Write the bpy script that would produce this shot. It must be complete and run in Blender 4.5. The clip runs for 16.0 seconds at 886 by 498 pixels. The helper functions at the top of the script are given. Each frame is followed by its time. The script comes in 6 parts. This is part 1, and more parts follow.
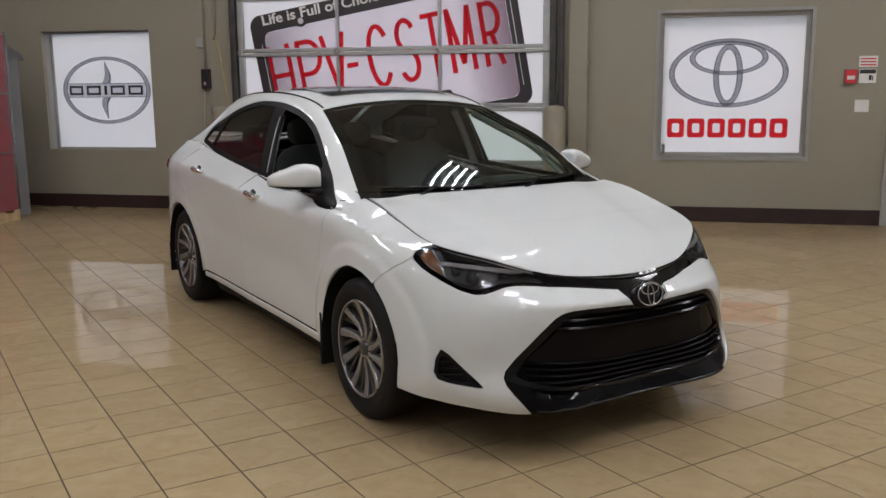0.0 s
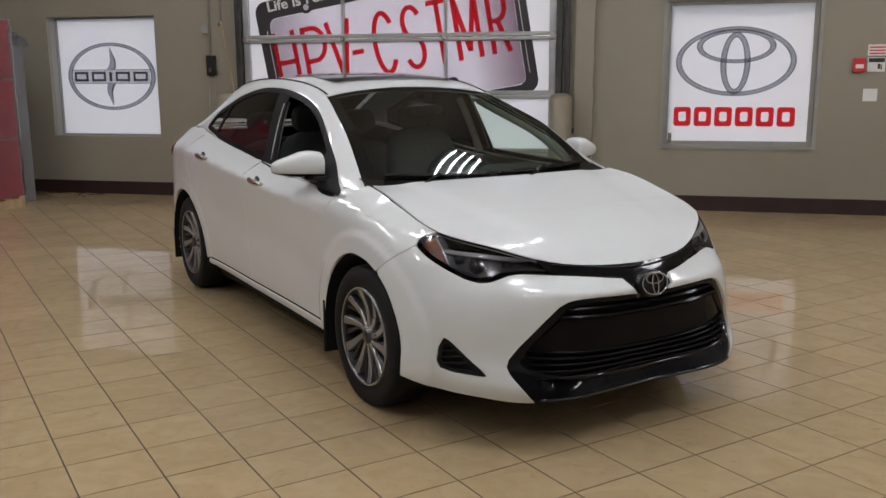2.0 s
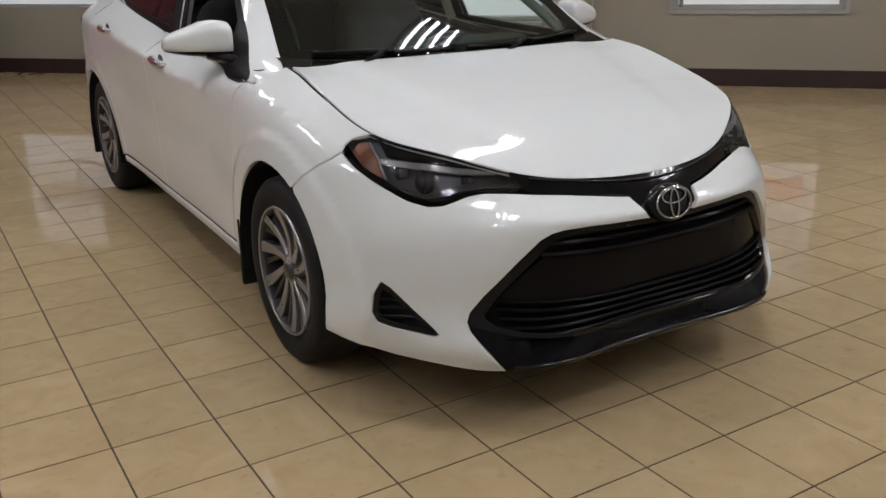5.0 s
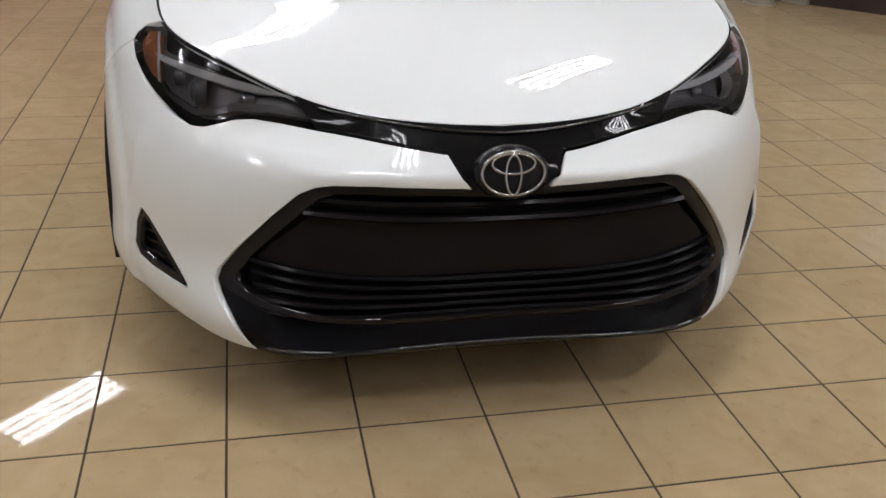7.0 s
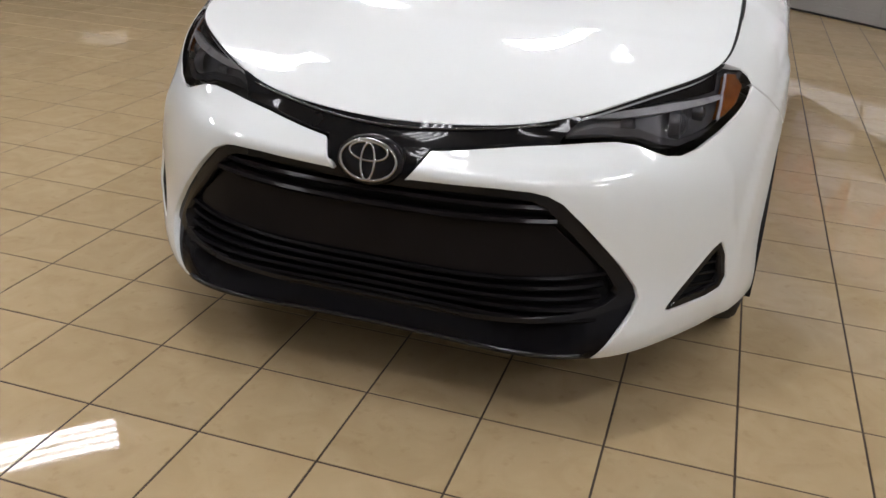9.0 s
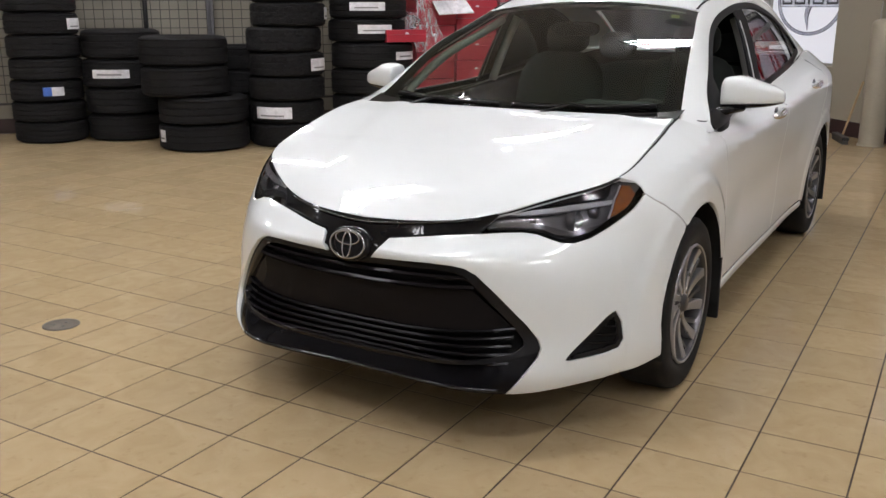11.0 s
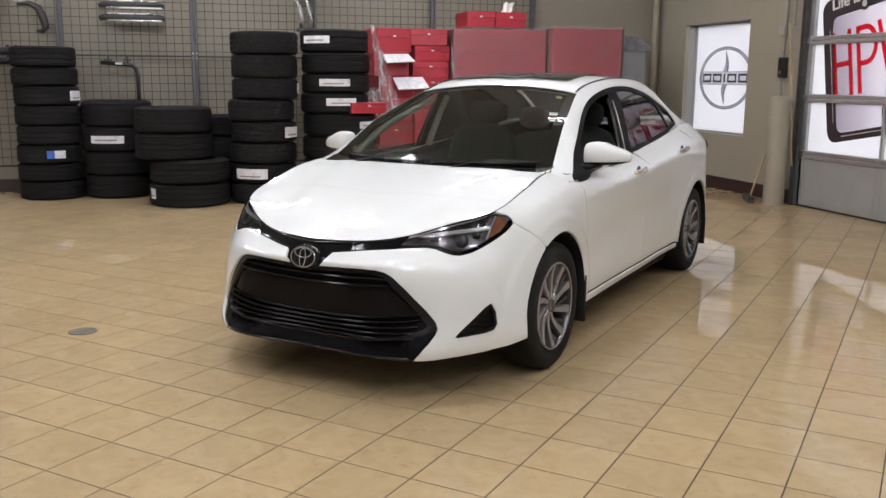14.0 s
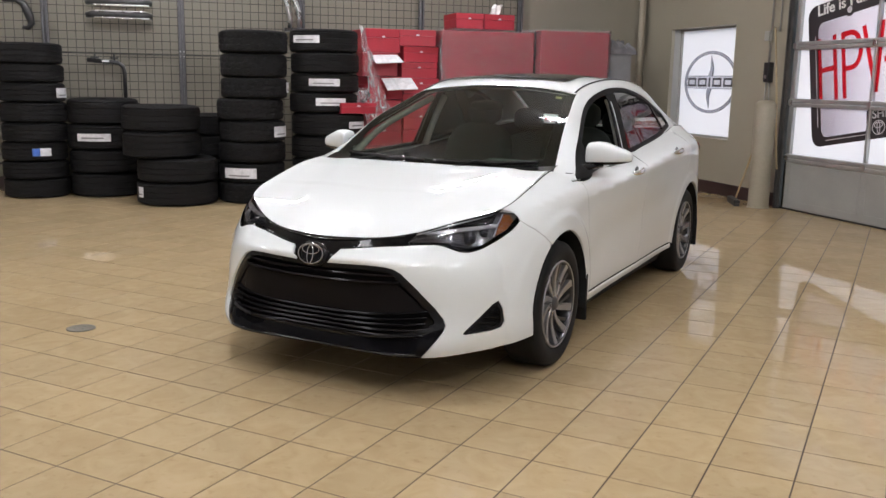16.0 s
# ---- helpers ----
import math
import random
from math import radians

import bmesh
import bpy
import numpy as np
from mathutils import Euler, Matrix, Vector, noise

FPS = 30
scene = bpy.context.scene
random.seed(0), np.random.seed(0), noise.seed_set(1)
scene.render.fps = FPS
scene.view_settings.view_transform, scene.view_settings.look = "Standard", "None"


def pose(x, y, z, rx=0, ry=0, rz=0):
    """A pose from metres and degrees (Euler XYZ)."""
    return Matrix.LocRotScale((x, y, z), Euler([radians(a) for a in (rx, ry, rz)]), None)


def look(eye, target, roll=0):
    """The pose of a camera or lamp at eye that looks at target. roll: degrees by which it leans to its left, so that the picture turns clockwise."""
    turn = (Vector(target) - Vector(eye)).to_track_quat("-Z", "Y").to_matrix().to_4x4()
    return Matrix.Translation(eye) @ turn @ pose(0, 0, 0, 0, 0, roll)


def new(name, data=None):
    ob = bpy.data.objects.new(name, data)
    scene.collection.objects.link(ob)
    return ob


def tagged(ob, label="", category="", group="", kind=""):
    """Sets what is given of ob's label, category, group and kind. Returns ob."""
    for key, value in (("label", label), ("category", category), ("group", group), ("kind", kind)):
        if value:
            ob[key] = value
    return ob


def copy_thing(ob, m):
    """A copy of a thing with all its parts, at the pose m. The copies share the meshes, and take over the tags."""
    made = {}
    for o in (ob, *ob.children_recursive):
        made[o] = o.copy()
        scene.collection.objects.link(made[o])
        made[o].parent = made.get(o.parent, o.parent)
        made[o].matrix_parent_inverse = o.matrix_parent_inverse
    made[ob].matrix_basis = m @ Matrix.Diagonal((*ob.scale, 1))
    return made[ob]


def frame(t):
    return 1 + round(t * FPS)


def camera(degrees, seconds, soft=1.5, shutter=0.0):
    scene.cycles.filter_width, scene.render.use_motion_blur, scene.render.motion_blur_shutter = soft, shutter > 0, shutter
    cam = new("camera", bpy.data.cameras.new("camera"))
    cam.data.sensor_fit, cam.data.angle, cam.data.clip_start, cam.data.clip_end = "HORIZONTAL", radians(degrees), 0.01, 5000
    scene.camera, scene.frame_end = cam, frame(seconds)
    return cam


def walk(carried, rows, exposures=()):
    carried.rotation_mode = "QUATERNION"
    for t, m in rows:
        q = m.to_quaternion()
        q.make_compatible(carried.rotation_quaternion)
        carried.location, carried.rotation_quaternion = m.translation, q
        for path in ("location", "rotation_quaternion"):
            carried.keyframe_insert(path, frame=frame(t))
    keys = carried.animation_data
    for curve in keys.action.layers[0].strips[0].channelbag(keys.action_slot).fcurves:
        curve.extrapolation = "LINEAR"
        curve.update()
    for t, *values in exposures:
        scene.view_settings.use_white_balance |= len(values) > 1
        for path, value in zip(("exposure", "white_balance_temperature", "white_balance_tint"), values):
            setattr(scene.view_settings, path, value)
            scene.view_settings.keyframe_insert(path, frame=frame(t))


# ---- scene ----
cam = camera(52.5, 16.0)
PATH = [
    (0, (1.57, -5.203, 1.453), (1.121, -3.287, 1.097), -0.5),
    (0.5, (1.566, -5.204, 1.45), (1.113, -3.289, 1.092), -0.3),
    (1, (1.566, -5.203, 1.449), (1.109, -3.29, 1.087), -0.2),
    (1.5, (1.57, -5.193, 1.449), (1.112, -3.282, 1.077), -0.3),
    (2, (1.573, -5.185, 1.449), (1.113, -3.276, 1.067), -0.3),
    (2.5, (1.578, -5.18, 1.445), (1.116, -3.275, 1.05), -0.4),
    (3, (1.604, -5.126, 1.437), (1.123, -3.233, 1.007), -0.7),
    (3.5, (1.576, -4.97, 1.404), (1.112, -3.087, 0.916), -0.5),
    (4, (1.49, -4.712, 1.409), (1.089, -2.833, 0.852), -0.2),
    (4.2, (1.483, -4.617, 1.402), (1.084, -2.742, 0.831), -0.5),
    (6.3, (1.988, -3.424, 1.3), (1.275, -1.746, 0.479), 2.2),
    (6.5, (2.13, -3.344, 1.318), (1.349, -1.705, 0.479), 3.2),
    (7, (2.362, -3.126, 1.285), (1.415, -1.598, 0.408), 2.8),
    (7.5, (2.547, -2.856, 1.285), (1.396, -1.476, 0.408), 3.4),
    (8, (2.816, -2.71, 1.261), (1.462, -1.49, 0.438), 1.8),
    (8.5, (3.155, -2.564, 1.28), (1.63, -1.532, 0.5), 1.8),
    (9, (3.314, -2.341, 1.269), (1.709, -1.474, 0.45), 3.2),
    (9.2, (3.373, -2.269, 1.275), (1.746, -1.43, 0.47), 3.5),
    (11.3, (4.494, -1.959, 1.376), (2.613, -1.485, 0.89), -0.1),
    (11.5, (4.609, -1.925, 1.392), (2.723, -1.454, 0.921), 0.0),
    (12, (4.831, -1.936, 1.401), (2.939, -1.452, 0.972), -0.2),
    (12.5, (5.053, -1.998, 1.413), (3.159, -1.504, 1.002), 0.1),
    (13, (5.238, -2.007, 1.412), (3.343, -1.512, 1.008), 0.0),
    (13.5, (5.438, -2.029, 1.406), (3.546, -1.544, 0.976), -0.4),
    (14, (5.541, -2.117, 1.423), (3.656, -1.561, 1.048), 0.4),
    (14.5, (5.612, -2.228, 1.416), (3.737, -1.636, 1.051), 0.9),
    (15, (5.574, -2.238, 1.41), (3.708, -1.632, 1.021), 1.1),
    (15.5, (5.534, -2.25, 1.41), (3.649, -1.692, 1.045), 0.9),
    (16, (5.521, -2.256, 1.4), (3.651, -1.65, 1.032), 1.0),
]
walk(cam, [(t, look(eye, target, roll)) for t, eye, target, roll in PATH],
     exposures=[(0, -0.22), (3, -0.22), (4.2, -0.25), (6.3, 0.14), (7, 0.16), (8, 0.20), (9.2, 0.17), (11.5, 0.33), (12.5, 0.36), (13, 0.54), (13.5, 0.57), (14, 0.42), (16, 0.41)])

# ---------------------------------------------------------------- world and light
W_Y = 4.745          # face of the long wall
W_X = -6.55          # face of the wall behind the wire panels
E_X, S_Y = 9.2, -8.6  # unseen plain walls that close the hall
CEIL = 4.46
world = bpy.data.worlds.new("daylight")
scene.world = world
world.use_nodes = True
wn = world.node_tree.nodes
sky = wn.new("ShaderNodeTexSky")
sky.sky_type, sky.sun_disc = "NISHITA", False
sky.sun_elevation, sky.sun_rotation = radians(38), radians(200)
wn["Background"].inputs[1].default_value = 0.30
world.node_tree.links.new(sky.outputs[0], wn["Background"].inputs[0])
TUBE_POWER = 65.0
sun_light = bpy.data.lights.new("sun", "SUN")
sun_light.energy, sun_light.angle, sun_light.color = 3.5, radians(20), (1.0, 0.91, 0.79)
sun_ob = new("sun", sun_light)
sun_ob.matrix_world = pose(0, 20, 20, -50, 0, 20)


# ---------------------------------------------------------------- materials
def nodes(name):
    m = bpy.data.materials.new(name)
    m.use_nodes = True
    return m, m.node_tree.nodes, m.node_tree.links, m.node_tree.nodes["Principled BSDF"]


def paint(name, col, rough=0.5, metal=0.0, vary=0.12, scale=6.0, fine=60.0, bump=0.0, coat=0.0, rvary=0.08, spec=0.5):
    """A surface with large and fine variation in colour and gloss, and fine relief."""
    m, n, l, b = nodes(name)
    tc = n.new("ShaderNodeTexCoord")
    big, small = n.new("ShaderNodeTexNoise"), n.new("ShaderNodeTexNoise")
    big.inputs["Scale"].default_value, small.inputs["Scale"].default_value = scale, fine
    big.inputs["Detail"].default_value = small.inputs["Detail"].default_value = 4
    for t in (big, small):
        l.new(tc.outputs["Object"], t.inputs["Vector"])
    mix = n.new("ShaderNodeMath")
    mix.operation = "MULTIPLY_ADD"
    l.new(small.outputs[0], mix.inputs[0])
    mix.inputs[1].default_value = 0.4
    l.new(big.outputs[0], mix.inputs[2])
    ramp = n.new("ShaderNodeValToRGB")
    ramp.color_ramp.elements[0].position, ramp.color_ramp.elements[1].position = 0.45, 0.95
    ramp.color_ramp.elements[0].color = (*[c * (1 - vary) for c in col], 1)
    ramp.color_ramp.elements[1].color = (*[min(1, c * (1 + vary)) for c in col], 1)
    l.new(mix.outputs[0], ramp.inputs[0])
    l.new(ramp.outputs[0], b.inputs["Base Color"])
    rm = n.new("ShaderNodeMapRange")
    rm.inputs[3].default_value, rm.inputs[4].default_value = max(0, rough - rvary), min(1, rough + rvary)
    l.new(big.outputs[0], rm.inputs[0])
    l.new(rm.outputs[0], b.inputs["Roughness"])
    b.inputs["Metallic"].default_value = metal
    b.inputs["Coat Weight"].default_value = coat
    b.inputs["Coat Roughness"].default_value = 0.03
    b.inputs["Specular IOR Level"].default_value = spec
    if bump:
        bp = n.new("ShaderNodeBump")
        bp.inputs["Strength"].default_value, bp.inputs["Distance"].default_value = bump, 0.004
        l.new(small.outputs[0], bp.inputs["Height"])
        l.new(bp.outputs[0], b.inputs["Normal"])
    return m


def tile_material(name, per_island):
    m, n, l, b = nodes(name)
    if per_island:
        rnd = n.new("ShaderNodeNewGeometry").outputs["Random Per Island"]
    else:
        rnd = n.new("ShaderNodeObjectInfo").outputs["Random"]
    geo = n.new("ShaderNodeNewGeometry")
    off = n.new("ShaderNodeVectorMath")
    off.operation = "MULTIPLY_ADD"
    cmb = n.new("ShaderNodeCombineXYZ")
    for k in range(3):
        l.new(rnd, cmb.inputs[k])
    l.new(cmb.outputs[0], off.inputs[0])
    off.inputs[1].default_value = (37.0, 91.0, 53.0)
    l.new(geo.outputs["Position"], off.inputs[2])
    cloud, speck, mot = n.new("ShaderNodeTexNoise"), n.new("ShaderNodeTexNoise"), n.new("ShaderNodeTexNoise")
    cloud.inputs["Scale"].default_value, cloud.inputs["Detail"].default_value = 7.0, 6
    cloud.inputs["Distortion"].default_value = 1.2
    mot.inputs["Scale"].default_value, mot.inputs["Detail"].default_value = 26.0, 5
    speck.inputs["Scale"].default_value, speck.inputs["Detail"].default_value = 140.0, 2
    for t in (cloud, speck, mot):
        l.new(off.outputs[0], t.inputs["Vector"])
    ramp = n.new("ShaderNodeValToRGB")
    e = ramp.color_ramp.elements
    e[0].position, e[0].color = 0.25, (0.330, 0.243, 0.135, 1)
    e[1].position, e[1].color = 0.78, (0.395, 0.304, 0.183, 1)
    l.new(cloud.outputs[0], ramp.inputs[0])
    streak = n.new("ShaderNodeValToRGB")
    s = streak.color_ramp.elements
    s[0].position, s[0].color = 0.60, (1, 1, 1, 1)
    s[1].position, s[1].color = 0.76, (0.74, 0.69, 0.60, 1)
    l.new(mot.outputs[0], streak.inputs[0])
    mul = n.new("ShaderNodeMixRGB")
    mul.blend_type, mul.inputs[0].default_value = "MULTIPLY", 0.45
    l.new(ramp.outputs[0], mul.inputs[1])
    l.new(streak.outputs[0], mul.inputs[2])
    val = n.new("ShaderNodeHueSaturation")
    mr = n.new("ShaderNodeMapRange")
    mr.inputs[3].default_value, mr.inputs[4].default_value = 0.95, 1.05
    l.new(rnd, mr.inputs[0])
    l.new(mr.outputs[0], val.inputs["Value"])
    l.new(mul.outputs[0], val.inputs["Color"])
    l.new(val.outputs[0], b.inputs["Base Color"])
    rr = n.new("ShaderNodeMapRange")
    rr.inputs[3].default_value, rr.inputs[4].default_value = 0.022, 0.042
    l.new(mot.outputs[0], rr.inputs[0])
    l.new(rr.outputs[0], b.inputs["Roughness"])
    b.inputs["Specular IOR Level"].default_value = 0.11
    bp = n.new("ShaderNodeBump")
    bp.inputs["Strength"].default_value, bp.inputs["Distance"].default_value = 0.010, 0.004
    l.new(cloud.outputs[0], bp.inputs["Height"])
    l.new(bp.outputs[0], b.inputs["Normal"])
    return m


def film_material(name, col):
    """White printed film on glass that lets daylight through."""
    m, n, l, b = nodes(name)
    tr = n.new("ShaderNodeBsdfTranslucent")
    tr.inputs[0].default_value = (*col, 1)
    b.inputs["Base Color"].default_value = (*[c * 0.8 for c in col], 1)
    b.inputs["Roughness"].default_value = 0.35
    mix = n.new("ShaderNodeMixShader")
    mix.inputs[0].default_value = 0.6
    l.new(b.outputs[0], mix.inputs[1])
    l.new(tr.outputs[0], mix.inputs[2])
    l.new(mix.outputs[0], n["Material Output"].inputs[0])
    return m


def ink_material(name, col):
    """Printing ink that tints the film behind it."""
    m, n, l, b = nodes(name)
    tr, mix = n.new("ShaderNodeBsdfTransparent"), n.new("ShaderNodeMixShader")
    tr.inputs[0].default_value = (*col, 1)
    b.inputs["Base Color"].default_value = (*[c * 0.8 for c in col], 1)
    b.inputs["Roughness"].default_value = 0.35
    mix.inputs[0].default_value = 0.85
    l.new(b.outputs[0], mix.inputs[1])
    l.new(tr.outputs[0], mix.inputs[2])
    l.new(mix.outputs[0], n["Material Output"].inputs[0])
    return m


def glow(name, col, power):
    m, n, l, b = nodes(name)
    b.inputs["Emission Color"].default_value = (*col, 1)
    b.inputs["Emission Strength"].default_value = power
    b.inputs["Base Color"].default_value = (0.9, 0.9, 0.9, 1)
    return m


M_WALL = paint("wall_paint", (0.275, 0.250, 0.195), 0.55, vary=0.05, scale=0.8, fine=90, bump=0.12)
# wall paint darkened so the west wall reads dimmer under the near lamps
M_WALL_W = paint("dimmed_wall_paint", (0.18, 0.163, 0.126), 0.55, vary=0.06, scale=0.8, fine=90, bump=0.12)
# pale so that the unseen south and east walls bounce light on the car
M_WALL_PALE = paint("bounce_wall_paint", (0.60, 0.60, 0.585), 0.6, vary=0.04, scale=0.8, fine=90, bump=0.1)
M_CEIL = paint("ceiling_paint", (0.70, 0.70, 0.685), 0.8, vary=0.05, scale=1.5)
M_BASE = paint("baseboard_vinyl", (0.028, 0.013, 0.013), 0.45, vary=0.25, scale=4)
M_GROUT = paint("grout", (0.036, 0.021, 0.011), 0.8, vary=0.35, scale=9, fine=120, bump=0.3)
M_TILE = tile_material("floor_tile", False)
M_TILE_FAR = tile_material("floor_tile_far", True)
M_ALU = paint("aluminium_rail", (0.42, 0.43, 0.43), 0.42, metal=0.75, vary=0.12, scale=5, bump=0.04)
M_GALV = paint("door_panel", (0.30, 0.30, 0.285), 0.5, metal=0.2, vary=0.08, scale=3, bump=0.06)
M_FRAME = paint("window_frame_grey", (0.30, 0.295, 0.275), 0.5, vary=0.1, scale=5)
M_DARKSTEEL = paint("dark_track_steel", (0.06, 0.058, 0.055), 0.5, metal=0.4, vary=0.3, scale=8)
M_FILM = film_material("white_window_film", (0.92, 0.91, 0.93))
M_PRINT_INK = ink_material("red_print_ink", (0.92, 0.15, 0.18))
M_PRINT_RED = paint("red_print", (0.60, 0.035, 0.05), 0.4, vary=0.08, scale=3)
M_PRINT_BLACK = paint("black_print", (0.025, 0.02, 0.024), 0.4, vary=0.2, scale=3)
M_PRINT_GREY = ink_material("grey_ink", (0.56, 0.56, 0.60))
M_PRINT_SILVER = ink_material("silver_ink", (0.70, 0.70, 0.73))
M_PRINT_PALE = ink_material("pale_ink", (0.88, 0.88, 0.90))
M_PRINT_LIGHT = paint("light_grey_print", (0.62, 0.61, 0.64), 0.4, vary=0.12, scale=2)
M_WHITE = paint("white_plastic", (0.72, 0.72, 0.70), 0.45, vary=0.06, scale=6)
M_BLACK = paint("black_plastic", (0.012, 0.012, 0.013), 0.42, vary=0.3, scale=9)
M_REDBOX = paint("red_cardboard", (0.31, 0.013, 0.028), 0.45, vary=0.14, scale=3, bump=0.03)
M_STEEL = paint("steel", (0.5, 0.5, 0.5), 0.28, metal=1.0, vary=0.12, scale=7)
M_POST = paint("grey_post_paint", (0.085, 0.085, 0.09), 0.5, metal=0.3, vary=0.2, scale=6)
M_WIRE = paint("wire_paint", (0.03, 0.028, 0.024), 0.5, metal=0.3, vary=0.2, scale=8)
M_RUBBER = paint("tyre_rubber", (0.0065, 0.0065, 0.007), 0.72, vary=0.35, scale=9, fine=50, bump=0.2, spec=0.3)
M_BEIGE_POST = paint("bollard_paint", (0.26, 0.23, 0.175), 0.5, vary=0.12, scale=5, bump=0.08)
M_WOOD = paint("broom_wood", (0.46, 0.33, 0.18), 0.5, vary=0.2, scale=14)
M_HOSE = paint("tan_hose", (0.36, 0.28, 0.16), 0.5, vary=0.15, scale=10)
M_CARD = paint("grey_board", (0.19, 0.19, 0.20), 0.6, vary=0.1, scale=4)
M_PAPER = paint("paper_label", (0.62, 0.62, 0.64), 0.5, vary=0.22, scale=18)
M_BLUE = paint("blue_label", (0.04, 0.12, 0.45), 0.5, vary=0.2, scale=18)
M_TUBE = glow("fluorescent_tube", (0.96, 0.95, 1.0), TUBE_POWER)


# ---------------------------------------------------------------- mesh helpers
def link(name, verts, faces, mat, parent=None, smooth=False, label="", normals=None):
    me = bpy.data.meshes.new(name)
    me.from_pydata([tuple(v) for v in verts], [], faces)
    me.materials.append(mat)
    if smooth:
        me.polygons.foreach_set("use_smooth", [True] * len(me.polygons))
    me.update()
    ob = new(name, me)
    if parent is not None:
        ob.parent = parent
    if label:
        ob["label"] = label
    if normals is not None:
        me.normals_split_custom_set_from_vertices([tuple(v) for v in normals])
    return ob


def part(name, bm, mat, parent=None, label="", smooth=False, angle=None):
    me = bpy.data.meshes.new(name)
    bmesh.ops.recalc_face_normals(bm, faces=bm.faces)
    bm.to_mesh(me)
    bm.free()
    me.materials.append(mat)
    if smooth or angle:
        me.polygons.foreach_set("use_smooth", [True] * len(me.polygons))
    if angle:
        me.set_sharp_from_angle(angle=radians(angle))
    ob = new(name, me)
    if parent is not None:
        ob.parent = parent
    if label:
        ob["label"] = label
    return ob


def thing(name, m, label, category, group="", kind=""):
    ob = new(name)
    ob.empty_display_size = 0.1
    ob.matrix_world = m
    return tagged(ob, label, category, group, kind)


def box(bm, lo, hi, bevel=0.0, m=None):
    """Adds a box, with rounded edges if bevel is given, to a bmesh."""
    c = [(a + b) / 2 for a, b in zip(lo, hi)]
    s = [abs(b - a) for a, b in zip(lo, hi)]
    made = bmesh.ops.create_cube(bm, size=1)["verts"]
    bmesh.ops.scale(bm, vec=s, verts=made)
    bmesh.ops.translate(bm, vec=c, verts=made)
    if bevel:
        edges = list({e for v in made for e in v.link_edges})
        out = bmesh.ops.bevel(bm, geom=edges, offset=min(bevel, min(s) * 0.45), segments=2, affect="EDGES", profile=0.5)
        made = list({v for f in out["faces"] for v in f.verts} | {v for v in made if v.is_valid})
    if m is not None:
        bmesh.ops.transform(bm, matrix=m, verts=[v for v in made if v.is_valid])
    return bm


def boxes(name, specs, mat, parent=None, bevel=0.004, label=""):
    bm = bmesh.new()
    for lo, hi in specs:
        box(bm, lo, hi, bevel)
    return part(name, bm, mat, parent, label)


def tube(bm, pts, radius, sides=8, caps=True):
    """A round bar along a line of points. radius: one number, or one for each point."""
    pts = [Vector(p) for p in pts]
    rad = [float(r) for r in radius] if isinstance(radius, (list, tuple)) else [float(radius)] * len(pts)
    rings, up = [], None
    for i, p in enumerate(pts):
        d = (pts[min(i + 1, len(pts) - 1)] - pts[max(i - 1, 0)]).normalized()
        if up is None:
            up = d.orthogonal().normalized()
        up = (up - d * up.dot(d)).normalized()
        side = d.cross(up)
        rings.append([bm.verts.new(p + rad[i] * (math.cos(a) * up + math.sin(a) * side)) for a in [2 * math.pi * k / sides for k in range(sides)]])
    for a, b in zip(rings, rings[1:]):
        for k in range(sides):
            bm.faces.new((a[k], a[(k + 1) % sides], b[(k + 1) % sides], b[k]))
    if caps:
        bm.faces.new(rings[0][::-1])
        bm.faces.new(rings[-1])
    return bm


def lathe(bm, profile, sides=48, closed=False):
    """Turns (radius, height) points round the z axis."""
    rings = [[bm.verts.new((r * math.cos(a), r * math.sin(a), z)) for a in [2 * math.pi * k / sides for k in range(sides)]] for r, z in profile]
    pairs = list(zip(rings, rings[1:])) + ([(rings[-1], rings[0])] if closed else [])
    for a, b in pairs:
        for k in range(sides):
            bm.faces.new((a[k], a[(k + 1) % sides], b[(k + 1) % sides], b[k]))
    return bm


def inside(pts, poly):
    """Which of the points (n x 2) lie in the polygon."""
    p, q = np.asarray(pts, float), np.asarray(poly, float)
    hit = np.zeros(len(p), bool)
    for (x0, y0), (x1, y1) in zip(q, np.roll(q, -1, 0)):
        cross = (y0 > p[:, 1]) != (y1 > p[:, 1])
        with np.errstate(divide="ignore", invalid="ignore"):
            hit ^= cross & (p[:, 0] < (x1 - x0) * (p[:, 1] - y0) / (y1 - y0) + x0)
    return hit


def cdt(outer, holes=(), extra=None):
    """Triangles that fill an outline with holes: points, triangles and the outlines as runs of point numbers."""
    from mathutils.geometry import delaunay_2d_cdt
    pts, edges = [], []
    for ring in (outer, *holes):
        k = len(pts)
        pts += [Vector((float(a), float(b))) for a, b in ring]
        edges += [(k + i, k + (i + 1) % len(ring)) for i in range(len(ring))]
    if extra is not None:
        pts += [Vector((float(a), float(b))) for a, b in extra]
    vs, es, fs, ov, oe, of = delaunay_2d_cdt(pts, edges, [], 0, 1e-6)
    v = np.array([(p.x, p.y) for p in vs])
    f = np.array([t for t in fs if len(t) == 3])
    mid = v[f].mean(1)
    ok = inside(mid, outer)
    for h in holes:
        ok &= ~inside(mid, h)
    f = f[ok]
    a, b, c = v[f[:, 0]], v[f[:, 1]], v[f[:, 2]]
    area = (b[:, 0] - a[:, 0]) * (c[:, 1] - a[:, 1]) - (b[:, 1] - a[:, 1]) * (c[:, 0] - a[:, 0])
    f[area < 0] = f[area < 0][:, ::-1]
    return v, f[np.abs(area) > 1e-12]


